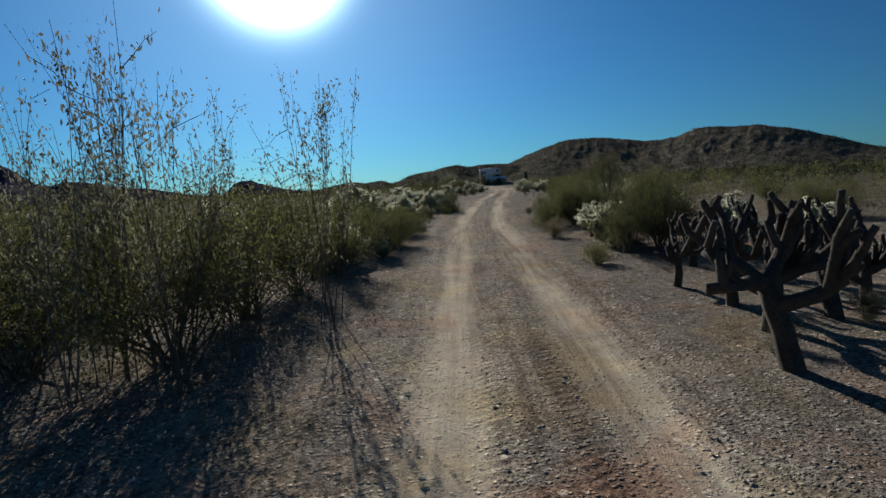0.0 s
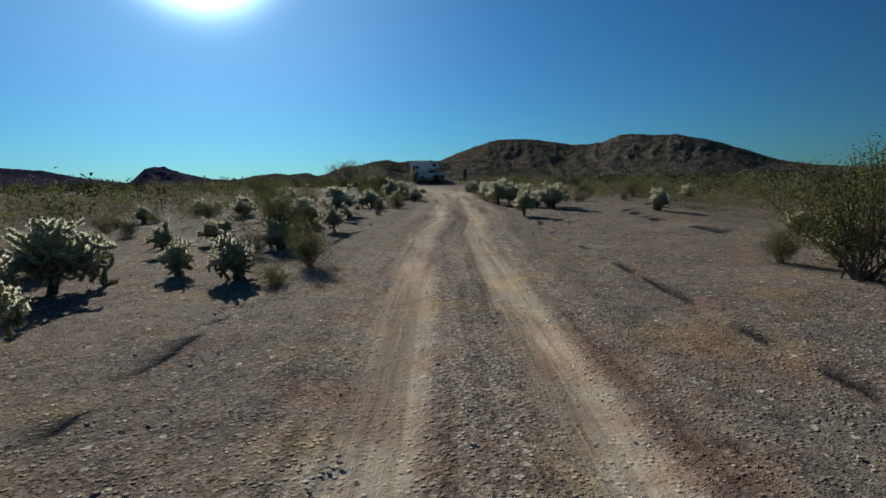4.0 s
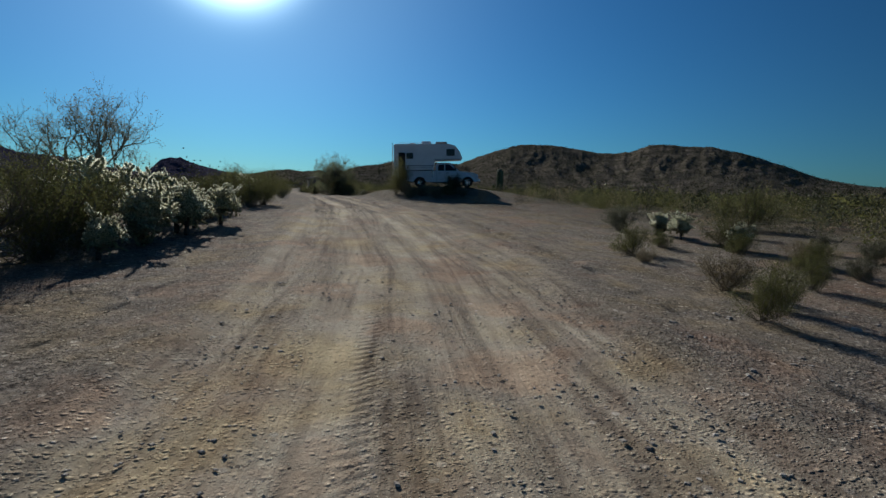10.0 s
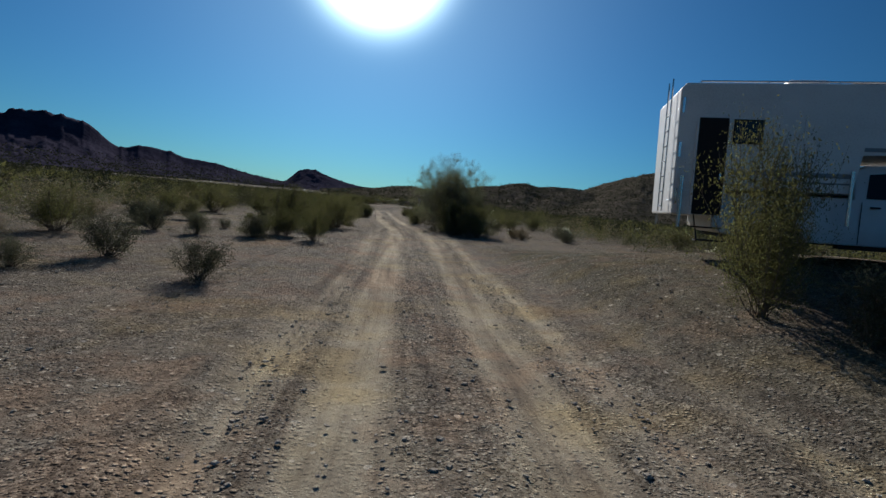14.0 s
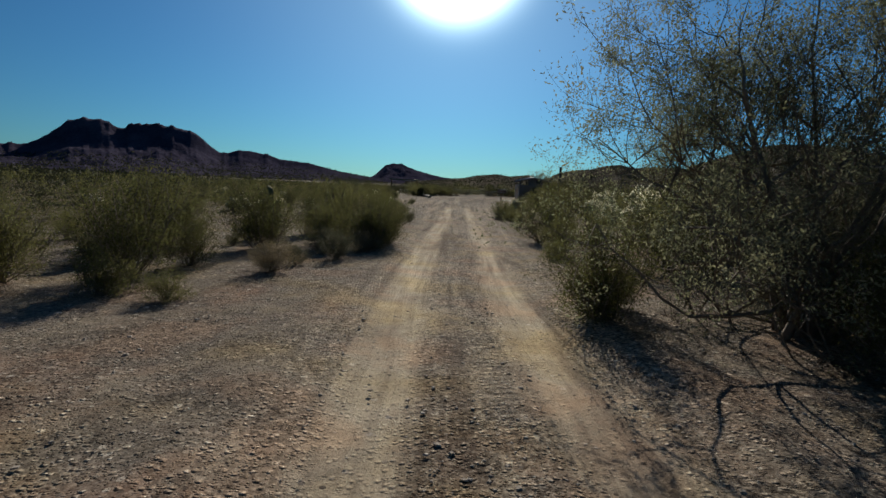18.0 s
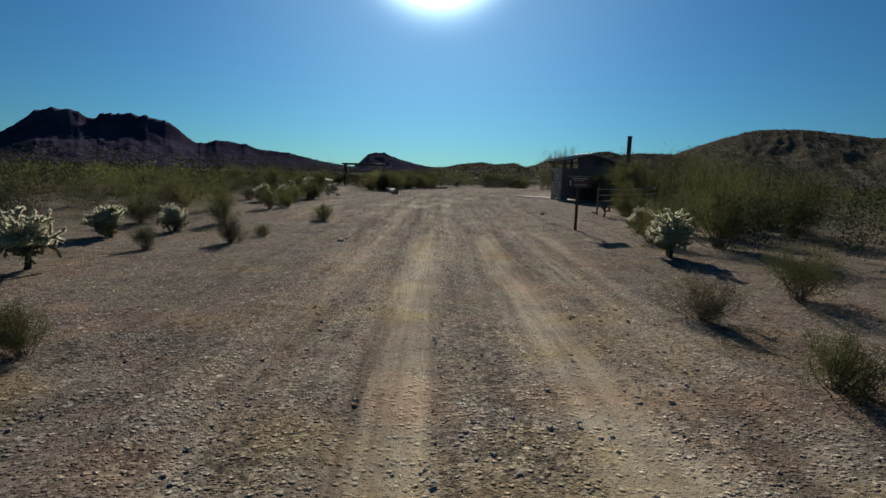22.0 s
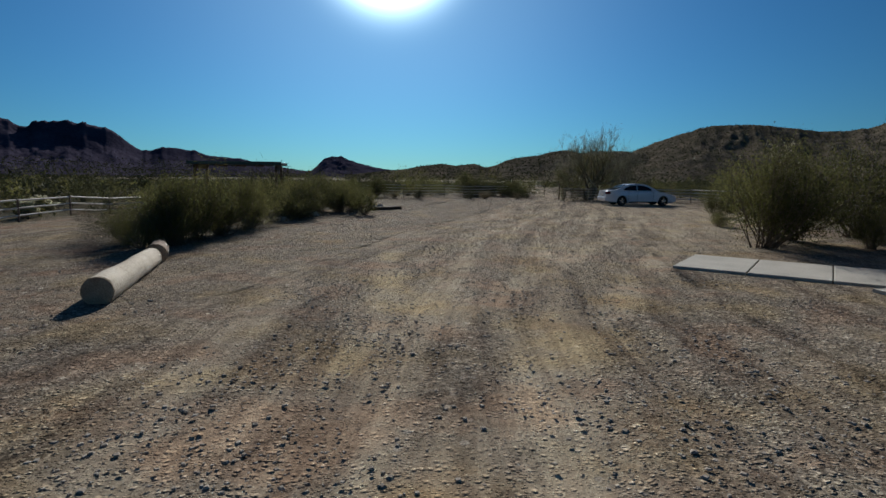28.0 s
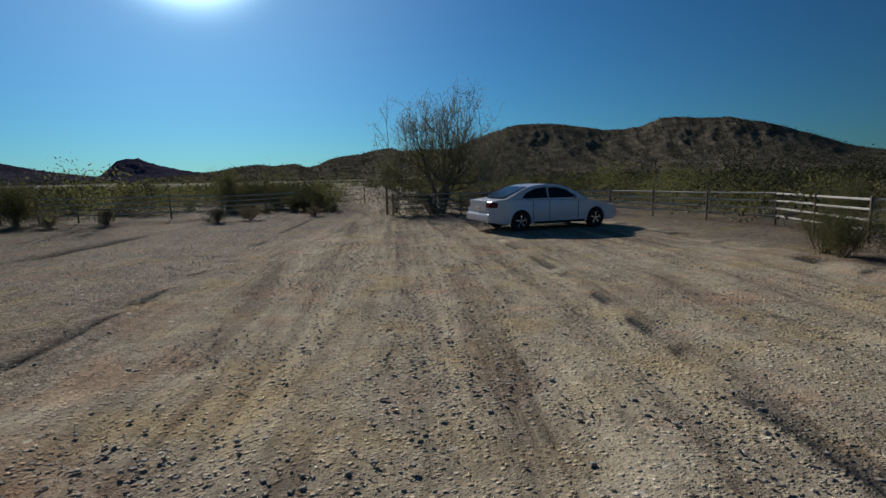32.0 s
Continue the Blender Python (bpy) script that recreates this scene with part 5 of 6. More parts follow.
scrub("end_scrub", "thick desert bushes beyond the end of the lot", 745, 800, 2, 45, 80, 0.085, (LEAF, SHADED_BRUSH, SHADED_BRUSH), (1.0, 2.0), 262, 420, -9)
scrub("plain_scrub", "dark scrub covering the distant plain up to the mountains", 740, 15000, 330, 1900, 8, 0.5, (SHADED_BRUSH,), (2.0, 4.2), -500, 2100, -9)
scrub("lot_scrub", "thick desert shrubs beyond the parking lot", 730, 1200, 9, 90, 130, 0.05, (LEAF, SHADED_BRUSH), (0.7, 1.7), 200, 330, -0.7)


def hill_scrub(name, ground, label, seed, count, size, highest, lowest=-3.0):
    """Shrubs over a slope, denser low down."""
    rng = np.random.default_rng(seed)
    s = Soup(seed + 1)
    me = bpy.data.objects[ground].data
    co = np.empty(len(me.vertices) * 3)
    me.vertices.foreach_get("co", co)
    co = co.reshape(-1, 3)
    co = co[(co[:, 2] > lowest) & (co[:, 2] < highest)]
    p = co[rng.integers(0, len(co), count)] + rng.normal(size=(count, 3)) * (5, 5, 0.4) * size
    s.leaves((p[:, None] + rng.normal(size=(count, 4, 3)) * (0.55, 0.55, 0.35) * np.array(size)).reshape(-1, 3), 0.95 * size)
    tagged(s.make(name, SHADED_BRUSH), label, "shrubs", kind="stuff")


hill_scrub("hill_scrub", "hill", "dark dots of shrubs over the hillside", 77, 34000, 1.1, 130)
hill_scrub("low_hill_scrub", "low_hills", "dark shrubs over the low far hills", 79, 8000, 1.4, 70)
hill_scrub("fan_scrub", "mountain_range", "dark green scrub over the skirt of the mountain", 81, 16000, 2.6, 60)


def pebbles(name, label, seed, count, lo, hi, within, size, mat, y0=-9, y1=244, flat=False, clear=0.0):
    """Loose worn stones with a broken top, joined."""
    rng = np.random.default_rng(seed)
    y = rng.uniform(y0, y1, count)
    cx, cz, hw = road_at(y)
    u = rng.uniform(-within, within, count) * 1.0 if flat else rng.normal(size=count) * within
    x = cx + u
    keep = (np.sin(x * 1.7 + np.sin(y * 0.9)) * np.sin(y * 1.3 + 0.5 * x) + rng.normal(size=count) * 0.6) > -0.25
    keep &= ~((np.abs(np.abs(u) - 0.8) < 0.35) & (rng.random(count) < 0.85) & (y < 190))
    keep &= np.abs(u) > clear
    x, y = x[keep], y[keep]
    n = len(x)
    z = ground_z(x, y) - 0.004
    r = np.clip(size * rng.lognormal(0, 0.5, n), lo, hi)
    ring = np.array([(math.cos(w), math.sin(w)) for w in (0.2, 1.8, 3.3, 4.9)])
    base = np.concatenate([np.c_[ring, np.full(4, -0.3)], np.c_[ring * 0.62, np.full(4, 0.55)]])
    v = base[None] * r[:, None, None] * rng.uniform(0.7, 1.3, (n, 8, 3)) * np.array([1, 1, 0.55])
    v *= np.stack([np.ones(n), rng.uniform(0.6, 1.0, n), rng.uniform(0.5, 1.0, n)], 1)[:, None]
    w = rng.uniform(0, 2 * math.pi, n)
    c, s = np.cos(w)[:, None], np.sin(w)[:, None]
    vx, vy = v[..., 0] * c - v[..., 1] * s, v[..., 0] * s + v[..., 1] * c
    v = np.stack([vx + x[:, None], vy + y[:, None], v[..., 2] + z[:, None] + r[:, None] * 0.15], -1).reshape(-1, 3)
    quad = np.array([(i, (i + 1) % 4, 4 + (i + 1) % 4, 4 + i) for i in range(4)])
    f = (quad[None] + (np.arange(n) * 8)[:, None, None]).reshape(-1, 4)
    top = np.arange(4)[None] + 4 + (np.arange(n) * 8)[:, None]
    tagged(mesh_object(name, v.tolist(), f.tolist() + top.tolist(), mat), label, "stones", kind="stuff")


pebbles("gravel", "loose grey-brown gravel strewn over the track", 800, 110000, 0.005, 0.03, 2.4, 0.0125, STONE)
pebbles("lot_gravel", "fine gravel strewn over the parking lot", 805, 90000, 0.005, 0.03, 8.0, 0.014, STONE, 189, 246, True)
pebbles("verge_gravel", "dark angular gravel on the verge before the camper", 820, 15000, 0.008, 0.04, 8.0, 0.017, STONE, 100, 128, True)
pebbles("bank_stones", "dark angular stones on the banks of the track", 830, 9000, 0.015, 0.09, 4.5, 0.03, STONE, 40, 84, False, 2.3)
pebbles("stones", "scattered angular desert stones beside the track", 810, 46000, 0.006, 0.034, 4.6, 0.013, STONE)


def rock(x, y, r, seed):
    bm = bmesh.new()
    bmesh.ops.create_icosphere(bm, subdivisions=2, radius=r)
    for v in bm.verts:
        n = noise.noise(v.co / r * 1.3 + Vector((seed, 0, 0)))
        v.co *= 1 + 0.45 * n
        v.co.z *= 0.7
    ob = part("rock", bm, ROCK, None)
    ob.location = (x, y, gz(x, y) + r * 0.22)
    tagged(ob, "pale angular rock lying on the gravel", "rock", "loose rocks")


for k, (x, y, r) in enumerate([(60.7, 239.4, 0.35), (63.4, 237.3, 0.22), (62.9, 237.2, 0.25), (63.8, 197.4, 0.1), (66.7, 198.8, 0.11), (56.0, 188.0, 0.09), (56.1, 188.4, 0.07),
                               (16.4, 18.9, 0.09), (29.2, 50.1, 0.08), (58.2, 226.0, 0.2), (60.0, 230.0, 0.22), (59.0, 227.8, 0.18)]):
    rock(x, y, r, k * 3.7)
for x, y, h in ((54.2, 209.6, 0.4), (53.7, 208.9, 0.3), (53.5, 210.1, 0.35)):
    rock(x, y, h * 0.35, x)

# ---- materials of the built things ----
WHITE = plain("white_paint", (0.62, 0.61, 0.62), 0.35, bump=0.02)
CAMPER_SKIN = material("camper_siding", [(0.62, 0.61, 0.60), (0.74, 0.73, 0.72), (0.78, 0.77, 0.76)], 1.5, 0.45, 0.08, 3, 30, depth=0.01)
SILVER = plain("pearl_silver_paint", (0.66, 0.65, 0.68), 0.28, 0.15, 0.0)
STRIPE = plain("grey_stripe", (0.22, 0.24, 0.27), 0.5)
RUBBER = material("tyre_rubber", [(0.012, 0.012, 0.012), (0.03, 0.028, 0.026)], 9, 0.9, 0.4)
DARK = plain("dark_underbody", (0.012, 0.012, 0.013), 0.9)
CHROME = plain("bright_metal", (0.6, 0.6, 0.61), 0.25, 1.0, 0.02)
PANE = glass_mat("tinted_glass", (0.008, 0.009, 0.011), 0.12)
LAMP = glass_mat("lamp_glass", (0.55, 0.56, 0.58), 0.15)
TAIL = glass_mat("tail_lamp_red", (0.10, 0.008, 0.01), 0.15)
BLOCK = material("split_face_block", [(0.36, 0.30, 0.25), (0.58, 0.49, 0.415), (0.74, 0.64, 0.55)], 5.5, 0.92, 1.0, 22, 40, spread=0.35, depth=0.03)
MORTAR = material("mortar", [(0.22, 0.19, 0.165), (0.34, 0.30, 0.26)], 6, 0.95, 0.4)
BROWN = material("brown_stucco", [(0.125, 0.095, 0.085), (0.17, 0.132, 0.118)], 1.2, 0.9, 0.5, 45, depth=0.01)
ROOFING = material("ribbed_roof_metal", [(0.30, 0.27, 0.25), (0.42, 0.39, 0.37)], 1.0, 0.6, 0.1, 20)
CONCRETE = material("concrete", [(0.34, 0.325, 0.285), (0.43, 0.41, 0.36), (0.50, 0.48, 0.42)], 1.6, 0.9, 0.3, 30, 40, depth=0.006)
STEEL = material("rusty_pipe", [(0.09, 0.06, 0.045), (0.17, 0.125, 0.10), (0.26, 0.21, 0.18)], 5, 0.6, 0.2, metal=0.3)
# pale tone carries the sun on the rail tops in the steel's colour
SUNLIT_RAIL = material("sunlit_rail_steel", [(0.36, 0.33, 0.30), (0.52, 0.49, 0.45)], 4, 0.5, 0.1)
WOODPOST = material("brown_sign_wood", [(0.07, 0.042, 0.028), (0.12, 0.075, 0.05)], 7, 0.85, 0.5)
SIGNFACE = plain("brown_sign_face", (0.075, 0.035, 0.022), 0.6)
LETTERS = plain("pale_lettering", (0.62, 0.58, 0.50), 0.7)
REDTEXT = plain("red_lettering", (0.42, 0.10, 0.09), 0.7)
LOGWOOD = material("weathered_log", [(0.42, 0.36, 0.27), (0.58, 0.52, 0.42), (0.68, 0.62, 0.52)], 2.5, 0.9, 0.8, 16, 30, depth=0.02)
LOGDARK = material("brown_log", [(0.16, 0.11, 0.08), (0.27, 0.20, 0.15)], 2.5, 0.9, 0.8, 16, 30, depth=0.02)
LOGEND = material("log_end_grain", [(0.22, 0.16, 0.11), (0.38, 0.30, 0.21)], 8, 0.95, 0.5)
BLACK = plain("black_plate", (0.012, 0.012, 0.012), 0.6)
GREEN = plain("dark_green_roof_metal", (0.03, 0.055, 0.04), 0.5)

# ---- vehicles ----


def arch(cx, r, z0, steps=9):
    """Points of a wheel arch, front to rear, over a wheel at cx."""
    a0 = math.asin(max(-0.9, min(0.9, (z0 - 0.36) / r)))
    return [(cx + r * math.cos(a0 + (math.pi - 2 * a0) * i / steps), 0.36 + r * math.sin(a0 + (math.pi - 2 * a0) * i / steps)) for i in range(steps + 1)]


def wheel(parent, x, y, r, width, out, spokes, label):
    """Tyre with a dished rim; out is the side (+1 or -1) that looks outwards."""
    hub = part("wheel", rod((x, y - width * 0.3, r), (x, y + width * 0.3, r), r * 0.3, sides=16), DARK, parent)
    bm = bmesh.new()
    ring = [(0.60, -0.46), (0.86, -0.5), (0.97, -0.42), (1.0, -0.25), (1.0, 0.25), (0.97, 0.42), (0.86, 0.5), (0.60, 0.46)]
    n = 28
    vs = [[bm.verts.new((x + r * q * math.cos(2 * math.pi * k / n), y + width * w, r + r * q * math.sin(2 * math.pi * k / n))) for q, w in ring] for k in range(n)]
    for k in range(n):
        for j in range(len(ring)):
            a, c = vs[k], vs[(k + 1) % n]
            bm.faces.new((a[j], c[j], c[(j + 1) % len(ring)], a[(j + 1) % len(ring)]))
    part("tyre", bm, RUBBER, hub, smooth=True)
    face = y + out * width * 0.40
    bm = bmesh.new()
    rod((x, y - out * 0.02, r), (x, y + out * width * 0.1, r), r * 0.60, sides=20, bm=bm)
    part("rim_back", bm, DARK, hub)
    bm = rod((x, face - out * 0.05, r), (x, face, r), r * 0.13, sides=12)
    for k in range(spokes):
        a = 2 * math.pi * k / spokes + 0.3
        for d in (-0.13, 0.13):
            rod((x + 0.08 * r * math.cos(a), face - out * 0.02, r + 0.08 * r * math.sin(a)),
                (x + 0.6 * r * math.cos(a + d), face - out * 0.005, r + 0.6 * r * math.sin(a + d)), r * 0.07, r * 0.06, 6, bm)
    for k in range(20):
        a, c = 2 * math.pi * k / 20, 2 * math.pi * (k + 1) / 20
        rod((x + 0.61 * r * math.cos(a), face - out * 0.01, r + 0.61 * r * math.sin(a)), (x + 0.61 * r * math.cos(c), face - out * 0.01, r + 0.61 * r * math.sin(c)), r * 0.045, sides=6, bm=bm)
    part("rim", bm, CHROME, hub, label)


def pane(name, outline, y0, y1, mat, parent, taper=None, label=""):
    """Thin plate with an outline in x, z lying against a flank."""
    return part(name, prism(outline, y0, y1, 0, taper), mat, parent, label)


def pickup(at, heading, pitch):
    car = empty("pickup_truck", at)
    car.matrix_world = Matrix.Translation(at) @ Matrix.Rotation(radians(heading), 4, "Z") @ Matrix.Rotation(radians(-pitch), 4, "Y") @ Matrix.Scale(1.035, 4)
    wb = 3.75
    low = [(-1.2, 0.60), (-1.22, 0.9), (-1.2, 1.30), (1.2, 1.30), (1.22, 1.24), (2.95, 1.24), (3.5, 1.23), (4.2, 1.15), (4.5, 1.02), (4.58, 0.8), (4.56, 0.5), (4.4, 0.42)]
    low += arch(wb, 0.50, 0.42) + arch(0, 0.50, 0.42) + [(-1.0, 0.5)]
    nose = lambda x, z: 1.0 - 0.10 * max(0.0, (x - 3.6)) ** 2 - (0.05 if z > 1.2 else 0)
    body = part("body", prism(low, -1.0, 1.0, 0.025, nose), WHITE, car, "white painted steel body", smooth=False)
    part("floor_pan", box(5.2, 1.5, 0.5, (1.65, 0, 0.42), 0.03), DARK, car)
    tum = lambda x, z: 1.0 - 0.24 * max(0.0, z - 1.24)
    cab = part("cab", prism([(1.22, 1.22), (1.26, 1.80), (1.42, 1.92), (2.2, 1.93), (2.42, 1.88), (3.12, 1.26), (3.1, 1.22)], -0.95, 0.95, 0.03, tum), WHITE, car, "white crew cab")
    for s in (-1, 1):
        a, c = (s * 0.94, s * 0.962)
        pane("rear_door_window", [(1.42, 1.30), (1.48, 1.76), (1.92, 1.80), (1.92, 1.30)], a, c, PANE, cab, tum, "dark tinted glass")
        pane("front_door_window", [(2.0, 1.30), (2.0, 1.80), (2.32, 1.78), (2.90, 1.30)], a, c, PANE, cab, tum, "dark tinted glass")
        for x in (1.33, 1.96, 2.98):
            part("door_seam", box(0.012, 0.01, 0.78, (x, s * 1.001, 0.45)), DARK, body)
        for x in (1.55, 2.2):
            part("door_handle", box(0.17, 0.03, 0.035, (x, s * 1.012, 1.12), 0.01), DARK, body)
        part("mirror", box(0.12, 0.2, 0.24, (2.78, s * 1.06, 1.28), 0.03), DARK, car)
        part("headlight", box(0.22, 0.36, 0.20, (4.46, s * 0.66, 0.84), 0.04), LAMP, car, "clear headlight")
        part("rail_cap", box(2.3, 0.07, 0.04, (0.02, s * 0.95, 1.30), 0.012), DARK, car)
        for x in (0, wb):
            wheel(car, x, s * 0.84, 0.39, 0.26, s, 6, "dull steel rim")
        pane("side_step", [(1.0, 0.34), (1.0, 0.40), (2.95, 0.40), (2.95, 0.34)], s * 0.88, s * 1.04, DARK, car)
    part("grille", box(0.08, 0.95, 0.30, (4.555, 0, 0.72), 0.02), DARK, car)
    part("front_bumper", box(0.2, 1.86, 0.22, (4.62, 0, 0.42), 0.05), CHROME, car, "chrome bumper")
    part("windscreen", prism([(2.50, 1.84), (2.53, 1.855), (3.13, 1.31), (3.1, 1.30)], -0.76, 0.76), PANE, cab)
    tagged(car, "white crew-cab pickup truck carrying a camper, parked beside the track", "pickup truck")
    return car


def camper(m):
    car = empty("truck_camper")
    car.matrix_world = m @ Matrix.Translation((0, 0, 0.02))
    shell = [(-1.98, 0.80), (-2.0, 3.22), (-1.9, 3.33), (2.3, 3.33), (2.75, 3.2), (3.12, 2.75), (3.34, 2.22), (3.28, 2.12), (1.16, 2.08), (1.10, 1.34), (-1.26, 1.34), (-1.28, 0.80)]
    sh = part("shell", prism(shell, -1.13, 1.13, 0.03), CAMPER_SKIN, car, "white ribbed siding")
    for s in (-1, 1):
        a, c = s * 1.128, s * 1.142
        pane("stripe", [(-1.0, 1.62), (-1.0, 1.70), (1.08, 1.70), (1.08, 1.62)], a, c, STRIPE, sh, label="thin grey stripe")
        pane("stripe", [(-0.5, 1.50), (-0.5, 1.53), (1.08, 1.53), (1.08, 1.50)], a, c, STRIPE, sh)
        pane("stripe", [(1.2, 2.12), (1.2, 2.19), (3.2, 2.19), (3.2, 2.12)], a, c, STRIPE, sh)
        for x0, z0, w, h in ((-0.98, 2.22, 0.46, 0.40), (2.12, 2.45, 0.58, 0.46)):
            fr = part("window", box(w + 0.06, 0.03, h + 0.06, (x0 + w / 2, s * 1.14, z0 - 0.03), 0.012), DARK, car, "dark-framed sliding window")
            part("window_pane", box(w, 0.012, h, (x0 + w / 2, s * 1.156, z0), 0.004), PANE, fr)
        for z in (1.0, 1.9, 2.75):
            part("rub_strip", box(0.05, 0.02, 0.3, (-1.93, s * 1.14, z), 0.006), CHROME, sh)
        part("roof_rail", rod((-1.6, s * 0.85, 3.42), (2.0, s * 0.85, 3.42), 0.018), CHROME, car)
        for x in (-1.6, -0.4, 0.8, 2.0):
            part("roof_rail_foot", rod((x, s * 0.85, 3.31), (x, s * 0.85, 3.43), 0.016), CHROME, car)
    door = part("door", box(0.52, 0.035, 1.85, (-1.36, -1.145, 0.82), 0.012), DARK, car, "dark open doorway with a screen")
    part("door_frame", box(0.04, 0.05, 1.8, (-1.645, -1.15, 0.80), 0.008), CAMPER_SKIN, door)
    part("door_frame", box(0.04, 0.05, 1.8, (-1.075, -1.15, 0.80), 0.008), CAMPER_SKIN, door)
    part("door_handle", box(0.03, 0.05, 0.14, (-1.18, -1.175, 1.5), 0.01), CHROME, door)
    for k in range(2):
        part("entry_step", box(0.5, 0.24, 0.03, (-1.36, -1.28 - 0.22 * k, 0.56 - 0.24 * k), 0.008), DARK, car)
        part("step_bracket", rod((-1.58, -1.2 - 0.22 * k, 0.8 - 0.24 * k), (-1.58, -1.38 - 0.22 * k, 0.56 - 0.24 * k), 0.014), DARK, car)
    lad = part("ladder", rod((-2.12, -0.9, 0.85), (-2.12, -0.9, 3.45), 0.016), CHROME, car, "bright tube ladder")
    part("ladder_rail", rod((-2.12, -0.5, 0.85), (-2.12, -0.5, 3.45), 0.016), CHROME, lad)
    for k in range(7):
        part("rung", rod((-2.12, -0.9, 0.95 + 0.3 * k), (-2.12, -0.5, 0.95 + 0.3 * k), 0.014), CHROME, lad)
    part("roof_vent", box(0.42, 0.42, 0.16, (-0.6, 0.1, 3.32), 0.04), CAMPER_SKIN, car)
    part("air_conditioner", box(0.75, 0.65, 0.28, (0.5, 0, 3.32), 0.08), CAMPER_SKIN, car)
    part("bundle", box(0.9, 0.7, 0.24, (1.7, 0, 3.32), 0.09), DARK, car, "dark strapped bundle")
    for s in (-1, 1):
        part("jack", rod((1.02, s * 1.22, 0.75), (1.02, s * 1.22, 1.75), 0.035), CHROME, car)
        part("jack", rod((-1.85, s * 1.2, 0.55), (-1.85, s * 1.2, 1.55), 0.035), CHROME, car)
    tagged(car, "white cab-over camper resting in the pickup bed", "camper")


def sedan(at, heading):
    car = empty("sedan", at, heading)
    wb, r = 2.80, 0.325
    low = [(-1.02, 0.34), (-1.08, 0.55), (-1.06, 0.82), (-0.98, 0.98), (-0.6, 1.03), (0.3, 1.0), (1.4, 0.97), (2.2, 0.95), (2.7, 0.90), (3.2, 0.82), (3.55, 0.70), (3.72, 0.55), (3.70, 0.35), (3.5, 0.24)]
    low += arch(wb, 0.37, 0.24) + arch(0, 0.37, 0.24) + [(-0.7, 0.26)]
    plan = lambda x, z: 1.0 - 0.13 * abs((x - 1.35) / 2.42) ** 4 - 0.10 * max(0.0, z - 0.85) - 0.05 * max(0.0, 0.5 - z)
    body = part("body", prism(low, -0.91, 0.91, 0.03, plan), SILVER, car, "pearl silver paint")
    part("floor_pan", box(3.6, 1.3, 0.5, (1.35, 0, 0.22), 0.03), DARK, car)
    tum = lambda x, z: 1.0 - 0.42 * max(0.0, z - 0.95)
    top = part("cabin", prism([(-0.62, 0.98), (-0.2, 1.16), (0.25, 1.36), (0.6, 1.44), (1.1, 1.47), (1.5, 1.44), (1.75, 1.36), (2.2, 1.14), (2.55, 0.93), (1.4, 0.93)], -0.86, 0.86, 0.035, tum), SILVER, car)
    for s in (-1, 1):
        a, c = s * 0.85, s * 0.872
        pane("rear_window", [(0.05, 1.04), (0.22, 1.20), (0.55, 1.33), (0.98, 1.37), (0.98, 1.03)], a, c, PANE, top, tum, "dark tinted glass")
        pane("front_window", [(1.04, 1.03), (1.04, 1.37), (1.45, 1.35), (1.72, 1.27), (2.12, 1.02)], a, c, PANE, top, tum, "dark tinted glass")
        for x in (0.42, 1.02, 2.1):
            part("door_seam", box(0.01, 0.012, 0.62, (x, s * 0.905, 0.33)), DARK, body)
        for x in (0.62, 1.5):
            part("door_handle", box(0.16, 0.03, 0.03, (x, s * 0.905, 0.86), 0.01), SILVER, body)
        part("mirror", box(0.14, 0.17, 0.13, (2.0, s * 0.95, 0.98), 0.04), SILVER, car)
        part("tail_lamp", box(0.30, 0.30, 0.17, (-0.93, s * 0.70, 0.78), 0.05), TAIL, car, "dark red tail lamp")
        part("headlight", box(0.40, 0.26, 0.13, (3.38, s * 0.66, 0.62), 0.05), LAMP, car)
        for x in (0, wb):
            wheel(car, x, s * 0.80, r, 0.215, s, 5, "bright five-spoke alloy rim")
        pane("sill_trim", [(0.45, 0.23), (0.45, 0.30), (2.35, 0.30), (2.35, 0.23)], s * 0.86, s * 0.90, DARK, car)
    part("back_glass", prism([(-0.5, 1.055), (-0.52, 1.07), (0.30, 1.395), (0.32, 1.375)], -0.62, 0.62), PANE, top)
    part("windscreen", prism([(1.72, 1.385), (1.74, 1.40), (2.46, 1.0), (2.44, 0.985)], -0.66, 0.66), PANE, top)
    part("boot_lid", box(0.05, 1.2, 0.32, (-1.06, 0, 0.68), 0.02), SILVER, car)
    part("number_plate", box(0.02, 0.32, 0.14, (-1.095, 0, 0.66), 0.004), LETTERS, car, "plain pale plate")
    part("rear_bumper", box(0.16, 1.66, 0.26, (-1.05, 0, 0.34), 0.06), SILVER, car)
    part("exhaust_tip", rod((-1.12, -0.5, 0.27), (-0.9, -0.5, 0.27), 0.035), CHROME, car)
    tagged(car, "silvery white four-door sedan parked in the gravel lot", "car")


h = radians(-27.0)
rear = Vector((57.15, 118.45, 0)) + Vector((-math.sin(h), math.cos(h), 0)) * 1.0
front = rear + Vector((math.cos(h), math.sin(h), 0)) * 3.75
zr, zf = gz(rear.x, rear.y), gz(front.x, front.y)
truck = pickup((rear.x, rear.y, zr - 0.02), -27.0, math.degrees(math.atan2(zf - zr, 3.75)))
camper(truck.matrix_world)

fwd = Vector((0.985, -0.15, 0)).normalized()
left = Vector((-fwd.y, fwd.x, 0))
spot = Vector((79.6, 238.7, 0)) + left * 0.86
sedan((spot.x, spot.y, gz(spot.x, spot.y) - 0.01), math.degrees(math.atan2(fwd.y, fwd.x)))


# ---- fences ----


